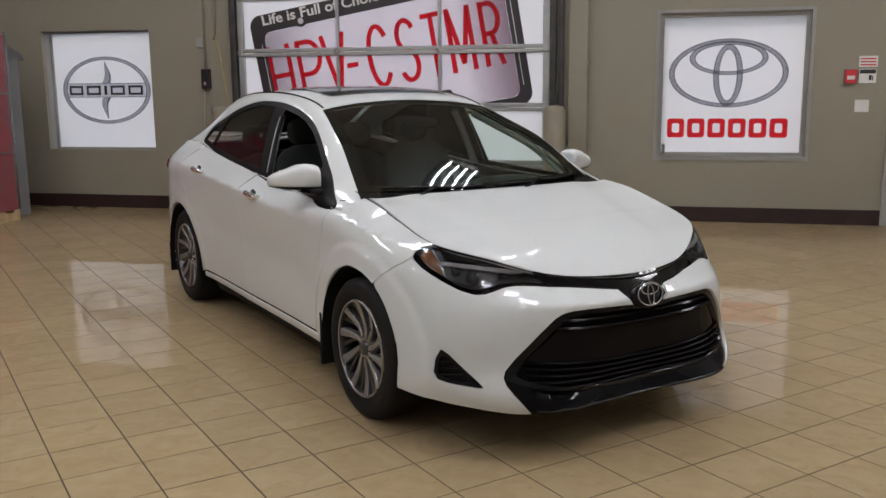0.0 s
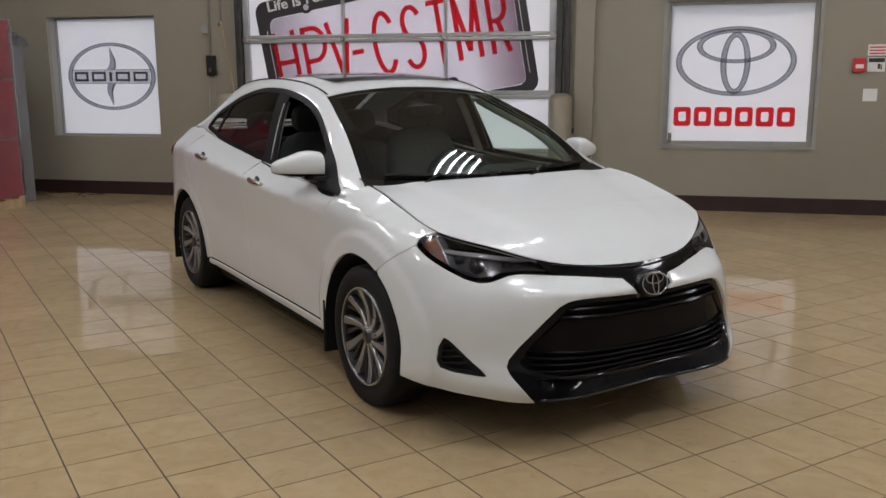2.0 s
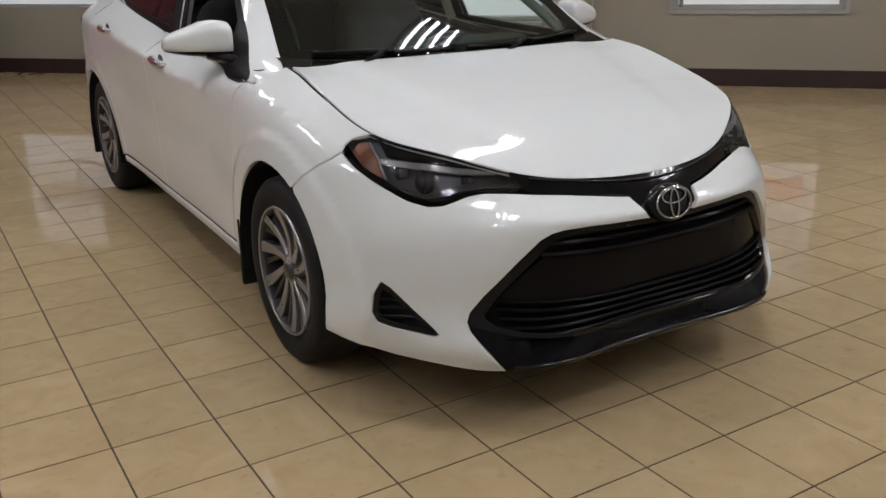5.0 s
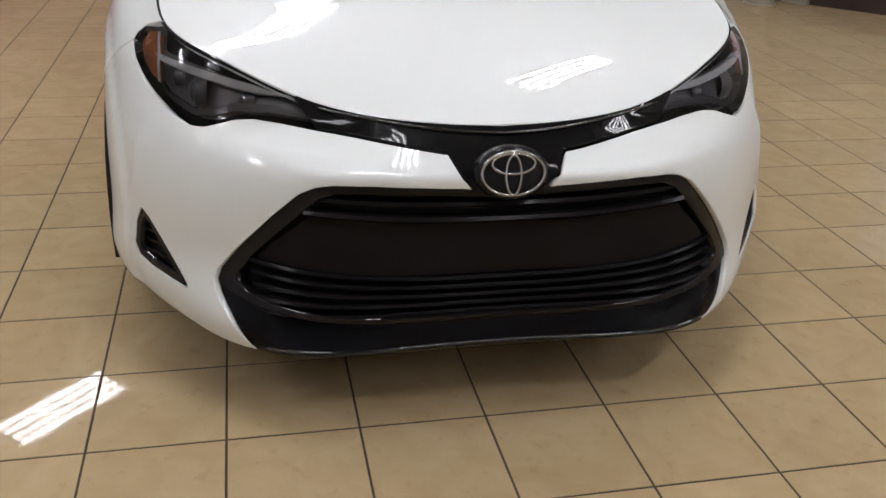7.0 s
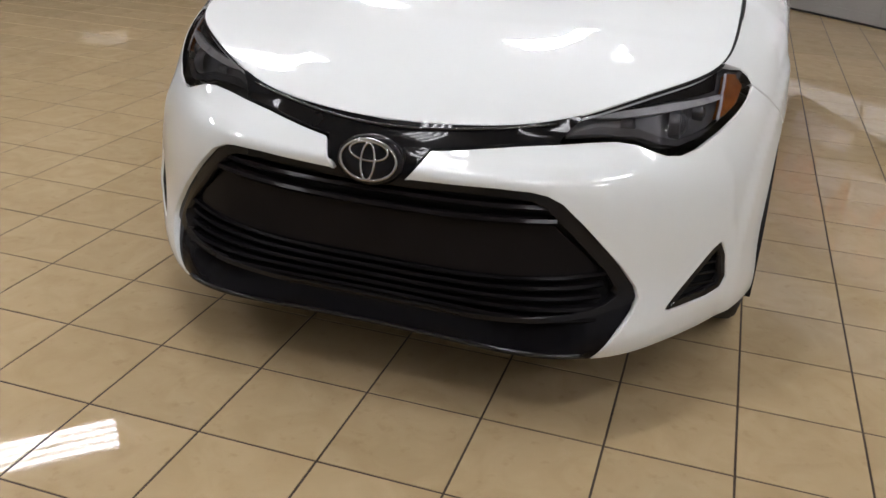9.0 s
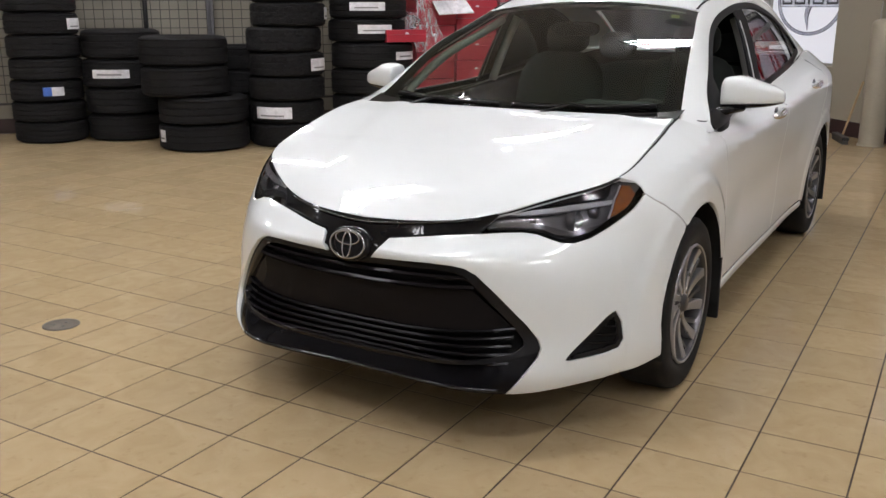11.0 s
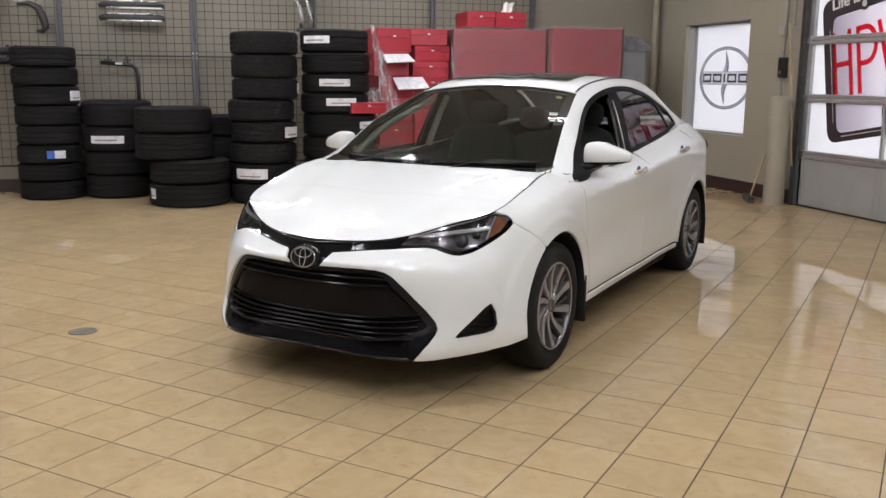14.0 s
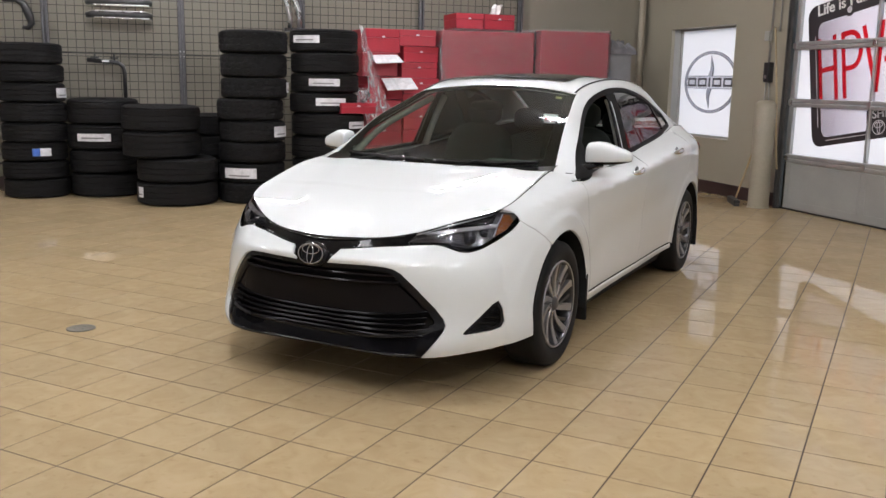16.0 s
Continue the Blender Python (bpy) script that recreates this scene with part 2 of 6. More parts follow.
def rim_edges(f):
    """The edges of a set of triangles that only one triangle has, in its order."""
    e = np.concatenate([f[:, [0, 1]], f[:, [1, 2]], f[:, [2, 0]]])
    have = {tuple(x) for x in e.tolist()}
    return [(a, b) for a, b in have if (b, a) not in have]


def slab(name, outer, holes, place, depth, mat, parent=None, label="", smooth=False):
    """A flat sheet with an outline and holes, given thickness. place: a function from (u, v, d) to the world."""
    v, f = cdt(outer, holes)
    n = len(v)
    verts = [place(a, b, 0.0) for a, b in v] + [place(a, b, depth) for a, b in v]
    faces = [tuple(t) for t in f.tolist()] + [tuple(x + n for x in t[::-1]) for t in f.tolist()]
    faces += [(b, a, a + n, b + n) for a, b in rim_edges(f)]
    return link(name, verts, faces, mat, parent, label=label)


def rounded(x0, z0, x1, z1, r, seg=6):
    out = []
    for cx, cz, a0 in ((x1 - r, z0 + r, -90), (x1 - r, z1 - r, 0), (x0 + r, z1 - r, 90), (x0 + r, z0 + r, 180)):
        out += [(cx + r * math.cos(radians(a0 + 90 * k / seg)), cz + r * math.sin(radians(a0 + 90 * k / seg))) for k in range(seg + 1)]
    return out


def rect(x0, z0, x1, z1):
    return [(x0, z0), (x1, z0), (x1, z1), (x0, z1)]


def ellipse(cx, cz, a, b, n=64, turn=0.0):
    c, s = math.cos(radians(turn)), math.sin(radians(turn))
    pts = [(a * math.cos(2 * math.pi * k / n), b * math.sin(2 * math.pi * k / n)) for k in range(n)]
    return [(cx + c * p - s * q, cz + s * p + c * q) for p, q in pts]


def on_wall(y):
    """Sheet coordinates (x, z) on a plane y = const; depth goes into the wall."""
    return lambda u, v, d: (u, y + d, v)


def on_side(x):
    """Sheet coordinates (y, z) on a plane x = const; depth goes away from the hall."""
    return lambda u, v, d: (x - d, u, v)


def letters(name, text, mat, m, height, parent=None, width=None, bold=0.0, depth=0.003):
    cu = bpy.data.curves.new(name, "FONT")
    cu.body, cu.size, cu.extrude, cu.offset = text, 1.0, depth / 2, bold
    cu.resolution_u = 3
    ob = new(name, cu)
    dg = bpy.context.evaluated_depsgraph_get()
    me = bpy.data.meshes.new_from_object(ob.evaluated_get(dg))
    bpy.data.objects.remove(ob)
    bpy.data.curves.remove(cu)
    co = np.array([v.co for v in me.vertices])
    lo, hi = co.min(0), co.max(0)
    sy = height / (hi[1] - lo[1])
    sx = width / (hi[0] - lo[0]) if width else sy
    me.transform(Matrix.Diagonal((sx, sy, 1, 1)) @ Matrix.Translation((-lo[0], -lo[1], 0)))
    me.transform(m)
    me.materials.clear()
    me.materials.append(mat)
    ob = new(name, me)
    if parent is not None:
        ob.parent = parent
    return ob


# ---------------------------------------------------------------- the hall
DOOR_X0, DOOR_X1, DOOR_Z = -3.24, 0.50, 3.3
SC = (-5.83, 0.715, -4.355, 2.16)      # opening of the window with the oval badge print
TY = (1.60, 0.695, 3.095, 2.185)       # opening of the window with the red block print
wall_n = slab("wall_north", rect(W_X - 0.3, 0, E_X, CEIL), [rect(*SC), rect(DOOR_X0, -1, DOOR_X1, DOOR_Z)[0:0] or rect(DOOR_X0, 0.0001, DOOR_X1, DOOR_Z), rect(*TY), rect(3.93, 0.0001, 5.0, 2.15)], on_wall(W_Y), 0.24, M_WALL)
tagged(wall_n, "long olive-grey painted wall with windows and doors", "wall", kind="structure")
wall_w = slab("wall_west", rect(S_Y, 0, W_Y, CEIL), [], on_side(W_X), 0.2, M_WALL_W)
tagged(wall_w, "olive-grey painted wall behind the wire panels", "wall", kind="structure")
wall_s = slab("wall_south", rect(W_X - 0.2, 0, E_X, CEIL), [], on_wall(S_Y - 0.2), 0.2, M_WALL_PALE)
tagged(wall_s, "unseen pale wall that closes the hall and bounces light", "wall", kind="structure")
wall_e = slab("wall_east", rect(S_Y, 0, W_Y, CEIL), [], on_side(E_X + 0.2), 0.2, M_WALL_PALE)
tagged(wall_e, "unseen pale wall that closes the hall and bounces light", "wall", kind="structure")
# the ceiling is unseen; its pale colour serves to spread light
ceiling = boxes("ceiling", [((W_X - 0.3, S_Y - 0.3, CEIL), (E_X + 0.3, W_Y + 0.4, CEIL + 0.15))], M_CEIL, bevel=0)
tagged(ceiling, "unseen ceiling kept pale to bounce light", "ceiling", kind="structure")
floor = boxes("floor", [((W_X - 0.2, S_Y - 0.2, -0.12), (E_X + 0.2, W_Y + 0.24, -0.0016))], M_GROUT, bevel=0)
tagged(floor, "polished beige square floor tiles with brown grout", "floor", kind="structure")
# unseen ground, added to throw daylight up at the window films
ground = boxes("ground", [((-60, W_Y + 0.24, -0.2), (60, 90, -0.05))], paint("bounce_ground", (0.30, 0.29, 0.28), 0.9, bump=0.3), bevel=0)
tagged(ground, "unseen grey ground outside that bounces daylight onto the films", "ground", kind="structure")

BB = 0.16
for k, (lo, hi) in enumerate((((W_X, W_Y - 0.012, 0), (DOOR_X0 - 0.02, W_Y, BB)), ((0.86, W_Y - 0.012, 0), (3.86, W_Y, BB)),
                              ((5.08, W_Y - 0.012, 0), (E_X, W_Y, BB)), ((W_X, S_Y, 0), (W_X + 0.012, W_Y - 0.012, BB)))):
    tagged(boxes("baseboard", [(lo, hi)], M_BASE, bevel=0.003), "dark maroon vinyl baseboard along the wall", "baseboard", kind="structure")

# service door at the end of the long wall
d2 = thing("door_2", pose(0, 0, 0), "grey metal service door in a steel frame", "door", kind="structure")
boxes("door_frame", [((3.86, W_Y - 0.03, 0), (3.93, W_Y + 0.1, 2.2)), ((5.0, W_Y - 0.03, 0), (5.07, W_Y + 0.1, 2.2)), ((3.93, W_Y - 0.03, 2.15), (5.0, W_Y + 0.1, 2.2))], M_FRAME, d2, 0.006)
boxes("door_leaf", [((3.932, W_Y + 0.03, 0.01), (4.998, W_Y + 0.075, 2.148))], M_GALV, d2, 0.004)


def window(name, o, inset, frame_w, label):
    """A window: frame in the opening, film-covered pane, sill."""
    x0, z0, x1, z1 = o
    w = thing(name, pose(0, 0, 0), label, "window", kind="structure")
    f = frame_w
    slab("window_frame", rect(x0 + .002, z0 + .002, x1 - .002, z1 - .002), [rect(x0 + f, z0 + f, x1 - f, z1 - f)], on_wall(W_Y + inset), 0.06, M_FRAME, w)
    slab("pane", rect(x0 + f - .01, z0 + f - .01, x1 - f + .01, z1 - f + .01), [], on_wall(W_Y + inset + 0.03), 0.004, M_FILM, w, "white translucent printed film lit by daylight")
    return w


w1 = window("window_1", SC, 0.15, 0.022, "window covered with white film printed with an oval badge")
w2 = window("window_2", TY, 0.035, 0.045, "window covered with white film printed with a ring badge and red blocks")
tagged(slab("trim", rect(TY[0] - .035, TY[1] - .035, TY[2] + .035, TY[3] + .035), [rect(TY[0] + .002, TY[1] + .002, TY[2] - .002, TY[3] - .002)], on_wall(W_Y - 0.018), 0.016, M_FRAME),
       "grey metal trim round the window", "trim", kind="structure")


def ring(name, cx, cz, a, b, w, h, y, mat, parent, n=64, turn=0):
    slab(name, ellipse(cx, cz, a - .16 * w, b - .16 * h, n, turn), [ellipse(cx, cz, a - .84 * w, b - .84 * h, n, turn)], on_wall(y), 0.002, M_PRINT_SILVER, parent)
    for k in (0, .80):
        slab("ring_edge", ellipse(cx, cz, a - k * w, b - k * h, n, turn), [ellipse(cx, cz, a - (k + .2) * w, b - (k + .2) * h, n, turn)], on_wall(y - .0024), 0.002, mat, parent)


# printed badge on window_1
py = W_Y + 0.15 + 0.024
cx, cz = -5.09, 1.442
ring("badge_ring", cx, cz, 0.612, 0.412, 0.064, 0.042, py, M_PRINT_GREY, w1)
slab("badge_band", rect(cx - 0.54, cz - 0.08, cx + 0.54, cz + 0.08), [], on_wall(py - 0.003), 0.002, M_PRINT_PALE, w1)
for dz in (-0.082, 0.082):
    slab("badge_line", rect(cx - 0.55, cz + dz - .005, cx + 0.55, cz + dz + .005), [], on_wall(py - 0.006), 0.002, M_PRINT_GREY, w1)
for sx in (-1, 1):     # two curved blades that taper to a point
    line = [(cx + sx * 0.055 * math.sin(math.pi * t) * (1 - t), cz + sx * (0.088 + 0.275 * t), 0.058 * (1 - t) ** .8) for t in np.linspace(0, .97, 12)]
    slab("badge_blade", [(x + w, z) for x, z, w in line] + [(x - w, z) for x, z, w in line[::-1]], [], on_wall(py - 0.003), 0.002, M_PRINT_SILVER, w1)
    slab("blade_edge", [(x + w, z) for x, z, w in line] + [(x + w * .55, z) for x, z, w in line[::-1]], [], on_wall(py - 0.0056), 0.002, M_PRINT_GREY, w1)
x = cx - 0.515
for w in (.19, .195, .036, .195, .195):     # letter blocks of the badge
    slab("print_block", rect(x, cz - 0.057, x + w, cz + 0.057), [rect(x + 0.027, cz - 0.032, x + w - .027, cz + 0.032)] if w > .1 else [], on_wall(py - 0.006), 0.002, M_PRINT_BLACK, w1)
    x += w + .052
boxes("reveal", [((SC[0] + .001, W_Y + .05, SC[1] + .003), (SC[0] + .006, W_Y + .148, SC[3] - .003))], M_GALV, w1, 0)

# printed rings and red blocks on window_2
py = W_Y + 0.035 + 0.024
cx, cz = 2.305, 1.565
ring("badge_ring", cx, cz, 0.60, 0.355, 0.06, 0.045, py, M_PRINT_GREY, w2)
ring("badge_ring", cx, cz + 0.155, 0.395, 0.175, 0.062, 0.04, py - 0.003, M_PRINT_GREY, w2)
ring("badge_ring", cx, cz - 0.02, 0.15, 0.32, 0.062, 0.06, py - 0.006, M_PRINT_GREY, w2)
for k in range(6):
    x = 1.705 + .2085 * k
    slab("print_block", rounded(x, 0.895, x + .176, 1.095, .03), [rounded(x + .050, 0.945, x + .126, 1.045, .02)], on_wall(py), 0.002, M_PRINT_INK, w2)
boxes("latch", [((1.655, W_Y + 0.02, 0.72), (1.69, W_Y + 0.05, 0.83))], M_STEEL, w2, 0.006, "small metal window latch")

# sectional roller door with printed panes
DY = W_Y - 0.03
door = thing("door_1", pose(0, 0, 0), "closed sectional overhead door with printed film panes and grey rails", "garage door", kind="structure")
boxes("bottom_panel", [((DOOR_X0 + .07, DY, 0.02), (DOOR_X1 - .07, DY + 0.05, 0.60))], M_GALV, door, 0.004, "flat grey metal panel")
xs = [DOOR_X0 + 0.05, -1.965, -0.775, DOOR_X1 - 0.08]
rails = [0.595, 1.225, 1.855, 2.485, 3.115]
for z in rails:
    boxes("rail", [((DOOR_X0 + .05, DY - 0.015, z - 0.045), (DOOR_X1 - .05, DY + 0.05, z - 0.004)), ((DOOR_X0 + .05, DY - 0.015, z), (DOOR_X1 - .05, DY + 0.05, z + 0.045))], M_ALU, door, 0.008)
for i, (za, zb) in enumerate(zip(rails, rails[1:])):
    for x in (xs[0], *xs[1:3], xs[3]):
        wdt = 0.075 if x in (xs[0], xs[3]) else 0.035
        boxes("stile", [((x - 0.0 if x == xs[0] else x - wdt / 2 if x != xs[3] else x - wdt + .03, DY - 0.008, za + 0.047), (x + wdt if x == xs[0] else x + wdt / 2 if x != xs[3] else x + .03, DY + 0.045, zb - 0.047))], M_ALU, door, 0.006)
    for xa, xb in zip(xs, xs[1:]):
        slab("pane", rect(xa + 0.002, za + 0.03, xb - 0.002, zb - 0.03), [], on_wall(DY + 0.03), 0.004, M_FILM, door)
for z in rails[:4]:
    for x in (xs[0] + .03, xs[1], xs[2], xs[3] - .01):
        boxes("hinge", [((x - 0.03, DY - 0.03, z - 0.03), (x + 0.03, DY - 0.014, z + 0.03))], M_STEEL, door, 0.005)
boxes("seal", [((DOOR_X0 + .02, DY, 0.0), (DOOR_X1 - .02, DY + 0.05, 0.018))], M_BLACK, door, 0.004)
for x0, x1 in ((DOOR_X0 - 0.02, DOOR_X0 + 0.045), (DOOR_X1 - 0.045, DOOR_X1 + 0.02)):
    boxes("track", [((x0, DY - 0.05, 0), (x1, DY - 0.02, DOOR_Z + .3)), ((x0 if x0 < -1 else x1 - .02, DY - 0.07, 0), (x0 + .02 if x0 < -1 else x1, W_Y + .1, DOOR_Z + .3))], M_DARKSTEEL, door, 0.004)

# large printed plate on the panes, leaning by ten degrees
TILT = 9.9
O = Vector((-2.775, 0.75))
cu_, su_ = math.cos(radians(TILT)), math.sin(radians(TILT))


def on_plate(y):
    return lambda u, v, d: (O.x + u * cu_ - v * su_, y + d, O.y + u * su_ + v * cu_)


def plate_film(name):
    """White film whose print shades to mauve towards both ends of the plate."""
    m = ink_material(name, (0.9, 0.9, 0.9))
    n, l = m.node_tree.nodes, m.node_tree.links
    tc, dot, mr, ramp = n.new("ShaderNodeTexCoord"), n.new("ShaderNodeVectorMath"), n.new("ShaderNodeMapRange"), n.new("ShaderNodeValToRGB")
    dot.operation = "DOT_PRODUCT"
    dot.inputs[1].default_value = (cu_, 0, su_)
    l.new(tc.outputs["Object"], dot.inputs[0])
    l.new(dot.outputs["Value"], mr.inputs[0])
    u0 = O.x * cu_ + O.y * su_
    mr.inputs[1].default_value, mr.inputs[2].default_value = u0 + 0.13, u0 + 2.97
    e = ramp.color_ramp.elements
    e[0].position, e[0].color = 0.0, (0.70, 0.66, 0.70, 1)
    e[1].position, e[1].color = 1.0, (0.60, 0.51, 0.56, 1)
    for p, c in ((0.22, (0.94, 0.92, 0.95, 1)), (0.80, (0.94, 0.92, 0.95, 1))):
        k = e.new(p)
        k.color = c
    l.new(mr.outputs[0], ramp.inputs[0])
    l.new(ramp.outputs[0], n["Principled BSDF"].inputs["Base Color"])
    l.new(ramp.outputs[0], n["Transparent BSDF"].inputs[0])
    return m


PY = DY + 0.026
slab("printed_plate", rounded(-.02, -.01, 3.10, 1.53, 0.13), [rounded(0.13, 0.085, 2.97, 1.325, 0.09)], on_plate(PY), 0.002, M_PRINT_BLACK, door, "black printed plate border")
slab("plate_field", rounded(0.133, 0.088, 2.967, 1.322, 0.088), [], on_plate(PY), 0.002, plate_film("plate_print"), door)
for u in (0.085, 3.02):
    slab("plate_line", rect(u - 0.004, 0.2, u + 0.004, 1.2), [], on_plate(PY - 0.003), 0.002, M_PRINT_LIGHT, door)
slab("plate_line", rect(0.2, 0.043, 0.78, 0.051), [], on_plate(PY - 0.003), 0.002, M_PRINT_LIGHT, door)
slab("plate_bolt", ellipse(0.61, 1.372, 0.07, 0.07, 32), [], on_plate(PY - 0.003), 0.002, M_PRINT_BLACK, door)
slab("plate_bolt", ellipse(0.61, 1.372, 0.034, 0.034, 24), [], on_plate(PY - 0.006), 0.002, M_PRINT_LIGHT, door)


def plate_matrix(u, v, y):
    x, _, z = on_plate(y)(u, v, 0)
    return Matrix.Translation((x, y, z)) @ pose(0, 0, 0, 90, 0, 0) @ pose(0, 0, 0, 0, 0, TILT)


letters("print_text", "Life is Full of Choices", M_WHITE, plate_matrix(0.145, 1.405, PY - 0.006), 0.118, door, 1.58, 0.02)
STROKE = 0.054


def strokes(ch):
    """Thin plain capitals in a box one wide and one high: runs of points."""
    arc = lambda cx, cy, rx, ry, a0, a1, n=14: [(cx + rx * math.cos(radians(a0 + (a1 - a0) * k / n)), cy + ry * math.sin(radians(a0 + (a1 - a0) * k / n))) for k in range(n + 1)]
    return {
        "H": [[(0, 0), (0, 1)], [(1, 0), (1, 1)], [(0, .5), (1, .5)]],
        "P": [[(0, 0), (0, 1)], [(0, .96)] + arc(.45, .70, .55, .26, 90, -90) + [(0, .44)]],
        "V": [[(0, 1), (.5, 0)], [(1, 1), (.5, 0)]],
        "-": [[(0, .5), (1, .5)]],
        "C": [arc(.5, .5, .5, .47, 38, 322, 22)],
        "S": [arc(.5, .735, .46, .235, 25, 270, 14) + arc(.5, .265, .48, .235, 90, -155, 14)[1:]],
        "T": [[(.5, 0), (.5, 1)], [(0, .965), (1, .965)]],
        "M": [[(0, 0), (0, 1)], [(1, 0), (1, 1)], [(0, 1), (.5, .12)], [(1, 1), (.5, .12)]],
        "R": [[(0, 0), (0, 1)], [(0, .96)] + arc(.45, .73, .55, .23, 90, -90) + [(0, .5)], [(.45, .5), (1, 0)]],
    }[ch]


def print_letter(ch, u0, v0, w, h, y, mat, wide=STROKE):
    verts, faces = [], []
    for run in strokes(ch):
        p = [Vector((u0 + a * w, v0 + b * h)) for a, b in run]
        base = len(verts)
        for i, q in enumerate(p):
            d = (p[min(i + 1, len(p) - 1)] - p[max(i - 1, 0)]).normalized()
            nrm = Vector((-d.y, d.x)) * wide / 2
            for s_ in (1, -1):
                for k in (0, 0.002):
                    verts.append(on_plate(y)(q.x + s_ * nrm.x, q.y + s_ * nrm.y, k))
        for i in range(len(p) - 1):
            a, b = base + 4 * i, base + 4 * i + 4
            faces += [(a, a + 2, b + 2, b), (a + 1, b + 1, b + 3, a + 3), (a, b, b + 1, a + 1), (a + 2, a + 3, b + 3, b + 2)]
        faces += [(base, base + 1, base + 3, base + 2), (base + 4 * len(p) - 4, base + 4 * len(p) - 2, base + 4 * len(p) - 1, base + 4 * len(p) - 3)]
        y -= 0.0006
    return link("print_letter", verts, faces, mat, door)


M_RED_FILM = ink_material("red_ink", (0.93, 0.12, 0.17))
for ch, u, w in zip("HPV-CSTMR", (.118, .475, .775, 1.03, 1.325, 1.67, 1.965, 2.265, 2.645), (.295, .31, .32, .20, .265, .24, .285, .30, .24)):
    print_letter(ch, u + (.02 if ch in "CS" else .031), .46, w - (.03 if ch in "CS" else .062), .70 if ch != "-" else .62, PY - 0.009, M_RED_FILM)
slab("plate_corner", rounded(0.80, 0.02, 2.22, 0.30, 0.05), [], on_plate(PY - 0.004), 0.002, M_PRINT_BLACK, door)
letters("print_text", "SH", M_FILM, plate_matrix(0.885, 0.195, PY - 0.008), 0.09, door, 0.15, 0.012)
for k in range(8):
    u = 1.05 + 0.10 * k
    slab("print_bar", rect(u, .195, u + 0.075, .285), [], on_plate(PY - 0.008), 0.002, M_FILM, door)
for a, b, dv, w in ((0.088, 0.075, 0.0, 0.011), (0.06, 0.032, 0.025, 0.011), (0.024, 0.065, 0.0, 0.011)):
    slab("print_ring", ellipse(0.96, 0.10 + dv, a, b, 40), [ellipse(0.96, 0.10 + dv, a - w, b - w, 40)], on_plate(PY - 0.008), 0.002, M_FILM, door)
# pressed frames on the bottom panel
for xa, xb in zip((DOOR_X0 + .12, -1.93, -.74), (-2.0, -.81, DOOR_X1 - .12)):
    slab("pressed_frame", rect(xa, .09, xb, .53), [rect(xa + .018, .108, xb - .018, .512)], on_wall(DY - .004), .006, M_GALV, door)

# ceiling lights: strips of four tubes
M_LAMP_TRAY = paint("grey_lamp_tray", (0.035, 0.035, 0.034), 0.5, vary=0.1)


def ceiling_light():
    t = thing("ceiling_light", pose(0, 0, 0), "ceiling light with four fluorescent tubes", "ceiling light", "ceiling lights")
    boxes("housing", [((-0.30, -0.64, -0.02), (0.30, 0.64, 0.0))], M_LAMP_TRAY, t, 0.006)
    for k in range(4):
        bm = bmesh.new()
        tube(bm, [(-0.195 + 0.13 * k, -0.60, -0.06), (-0.195 + 0.13 * k, 0.60, -0.06)], 0.018, 10)
        part("tube", bm, M_TUBE, t, smooth=True)
    return t


first = ceiling_light()
# the last three, at y -5.4, are added lamps that brighten the car
spots = [(-4.9, -2.2), (-4.85, 1.25), (-1.8, -2.15), (-2.0, 1.35), (1.3, -2.15), (1.3, 1.2), (4.4, -2.15), (4.4, 1.2), (7.5, -2.15), (7.5, 1.2), (-1.8, -5.4), (1.3, -5.4), (-4.9, -5.4)]
first.matrix_world = pose(spots[0][0], spots[0][1], CEIL)
for x, y in spots[1:]:
    copy_thing(first, pose(x, y, CEIL))

# ---------------------------------------------------------------- the car's skin: a smooth loft, in the car's own axes (x to its left, y to its rear)
def spline(xs, ys):
    """A natural cubic spline through points, as a function. ys may have several columns."""
    xs, ys = np.asarray(xs, float), np.asarray(ys, float)
    n, h = len(xs), np.diff(xs)
    a = np.eye(n)
    rhs = np.zeros((n, *ys.shape[1:]))
    for i in range(1, n - 1):
        a[i, i - 1:i + 2] = h[i - 1], 2 * (h[i - 1] + h[i]), h[i]
        rhs[i] = 6 * ((ys[i + 1] - ys[i]) / h[i] - (ys[i] - ys[i - 1]) / h[i - 1])
    m = np.linalg.solve(a, rhs.reshape(n, -1)).reshape(rhs.shape)

    def f(x):
        x = np.asarray(x, float)
        i = np.clip(np.searchsorted(xs, x) - 1, 0, n - 2)
        t = (x - xs[i])
        hh = h[i]
        u = xs[i + 1] - x
        ex = (...,) + (None,) * (ys.ndim - 1)
        t, u, hh = t[ex], u[ex], hh[ex]
        return (m[i] * u ** 3 + m[i + 1] * t ** 3) / (6 * hh) + (ys[i] / hh - m[i] * hh / 6) * u + (ys[i + 1] / hh - m[i + 1] * hh / 6) * t
    return f


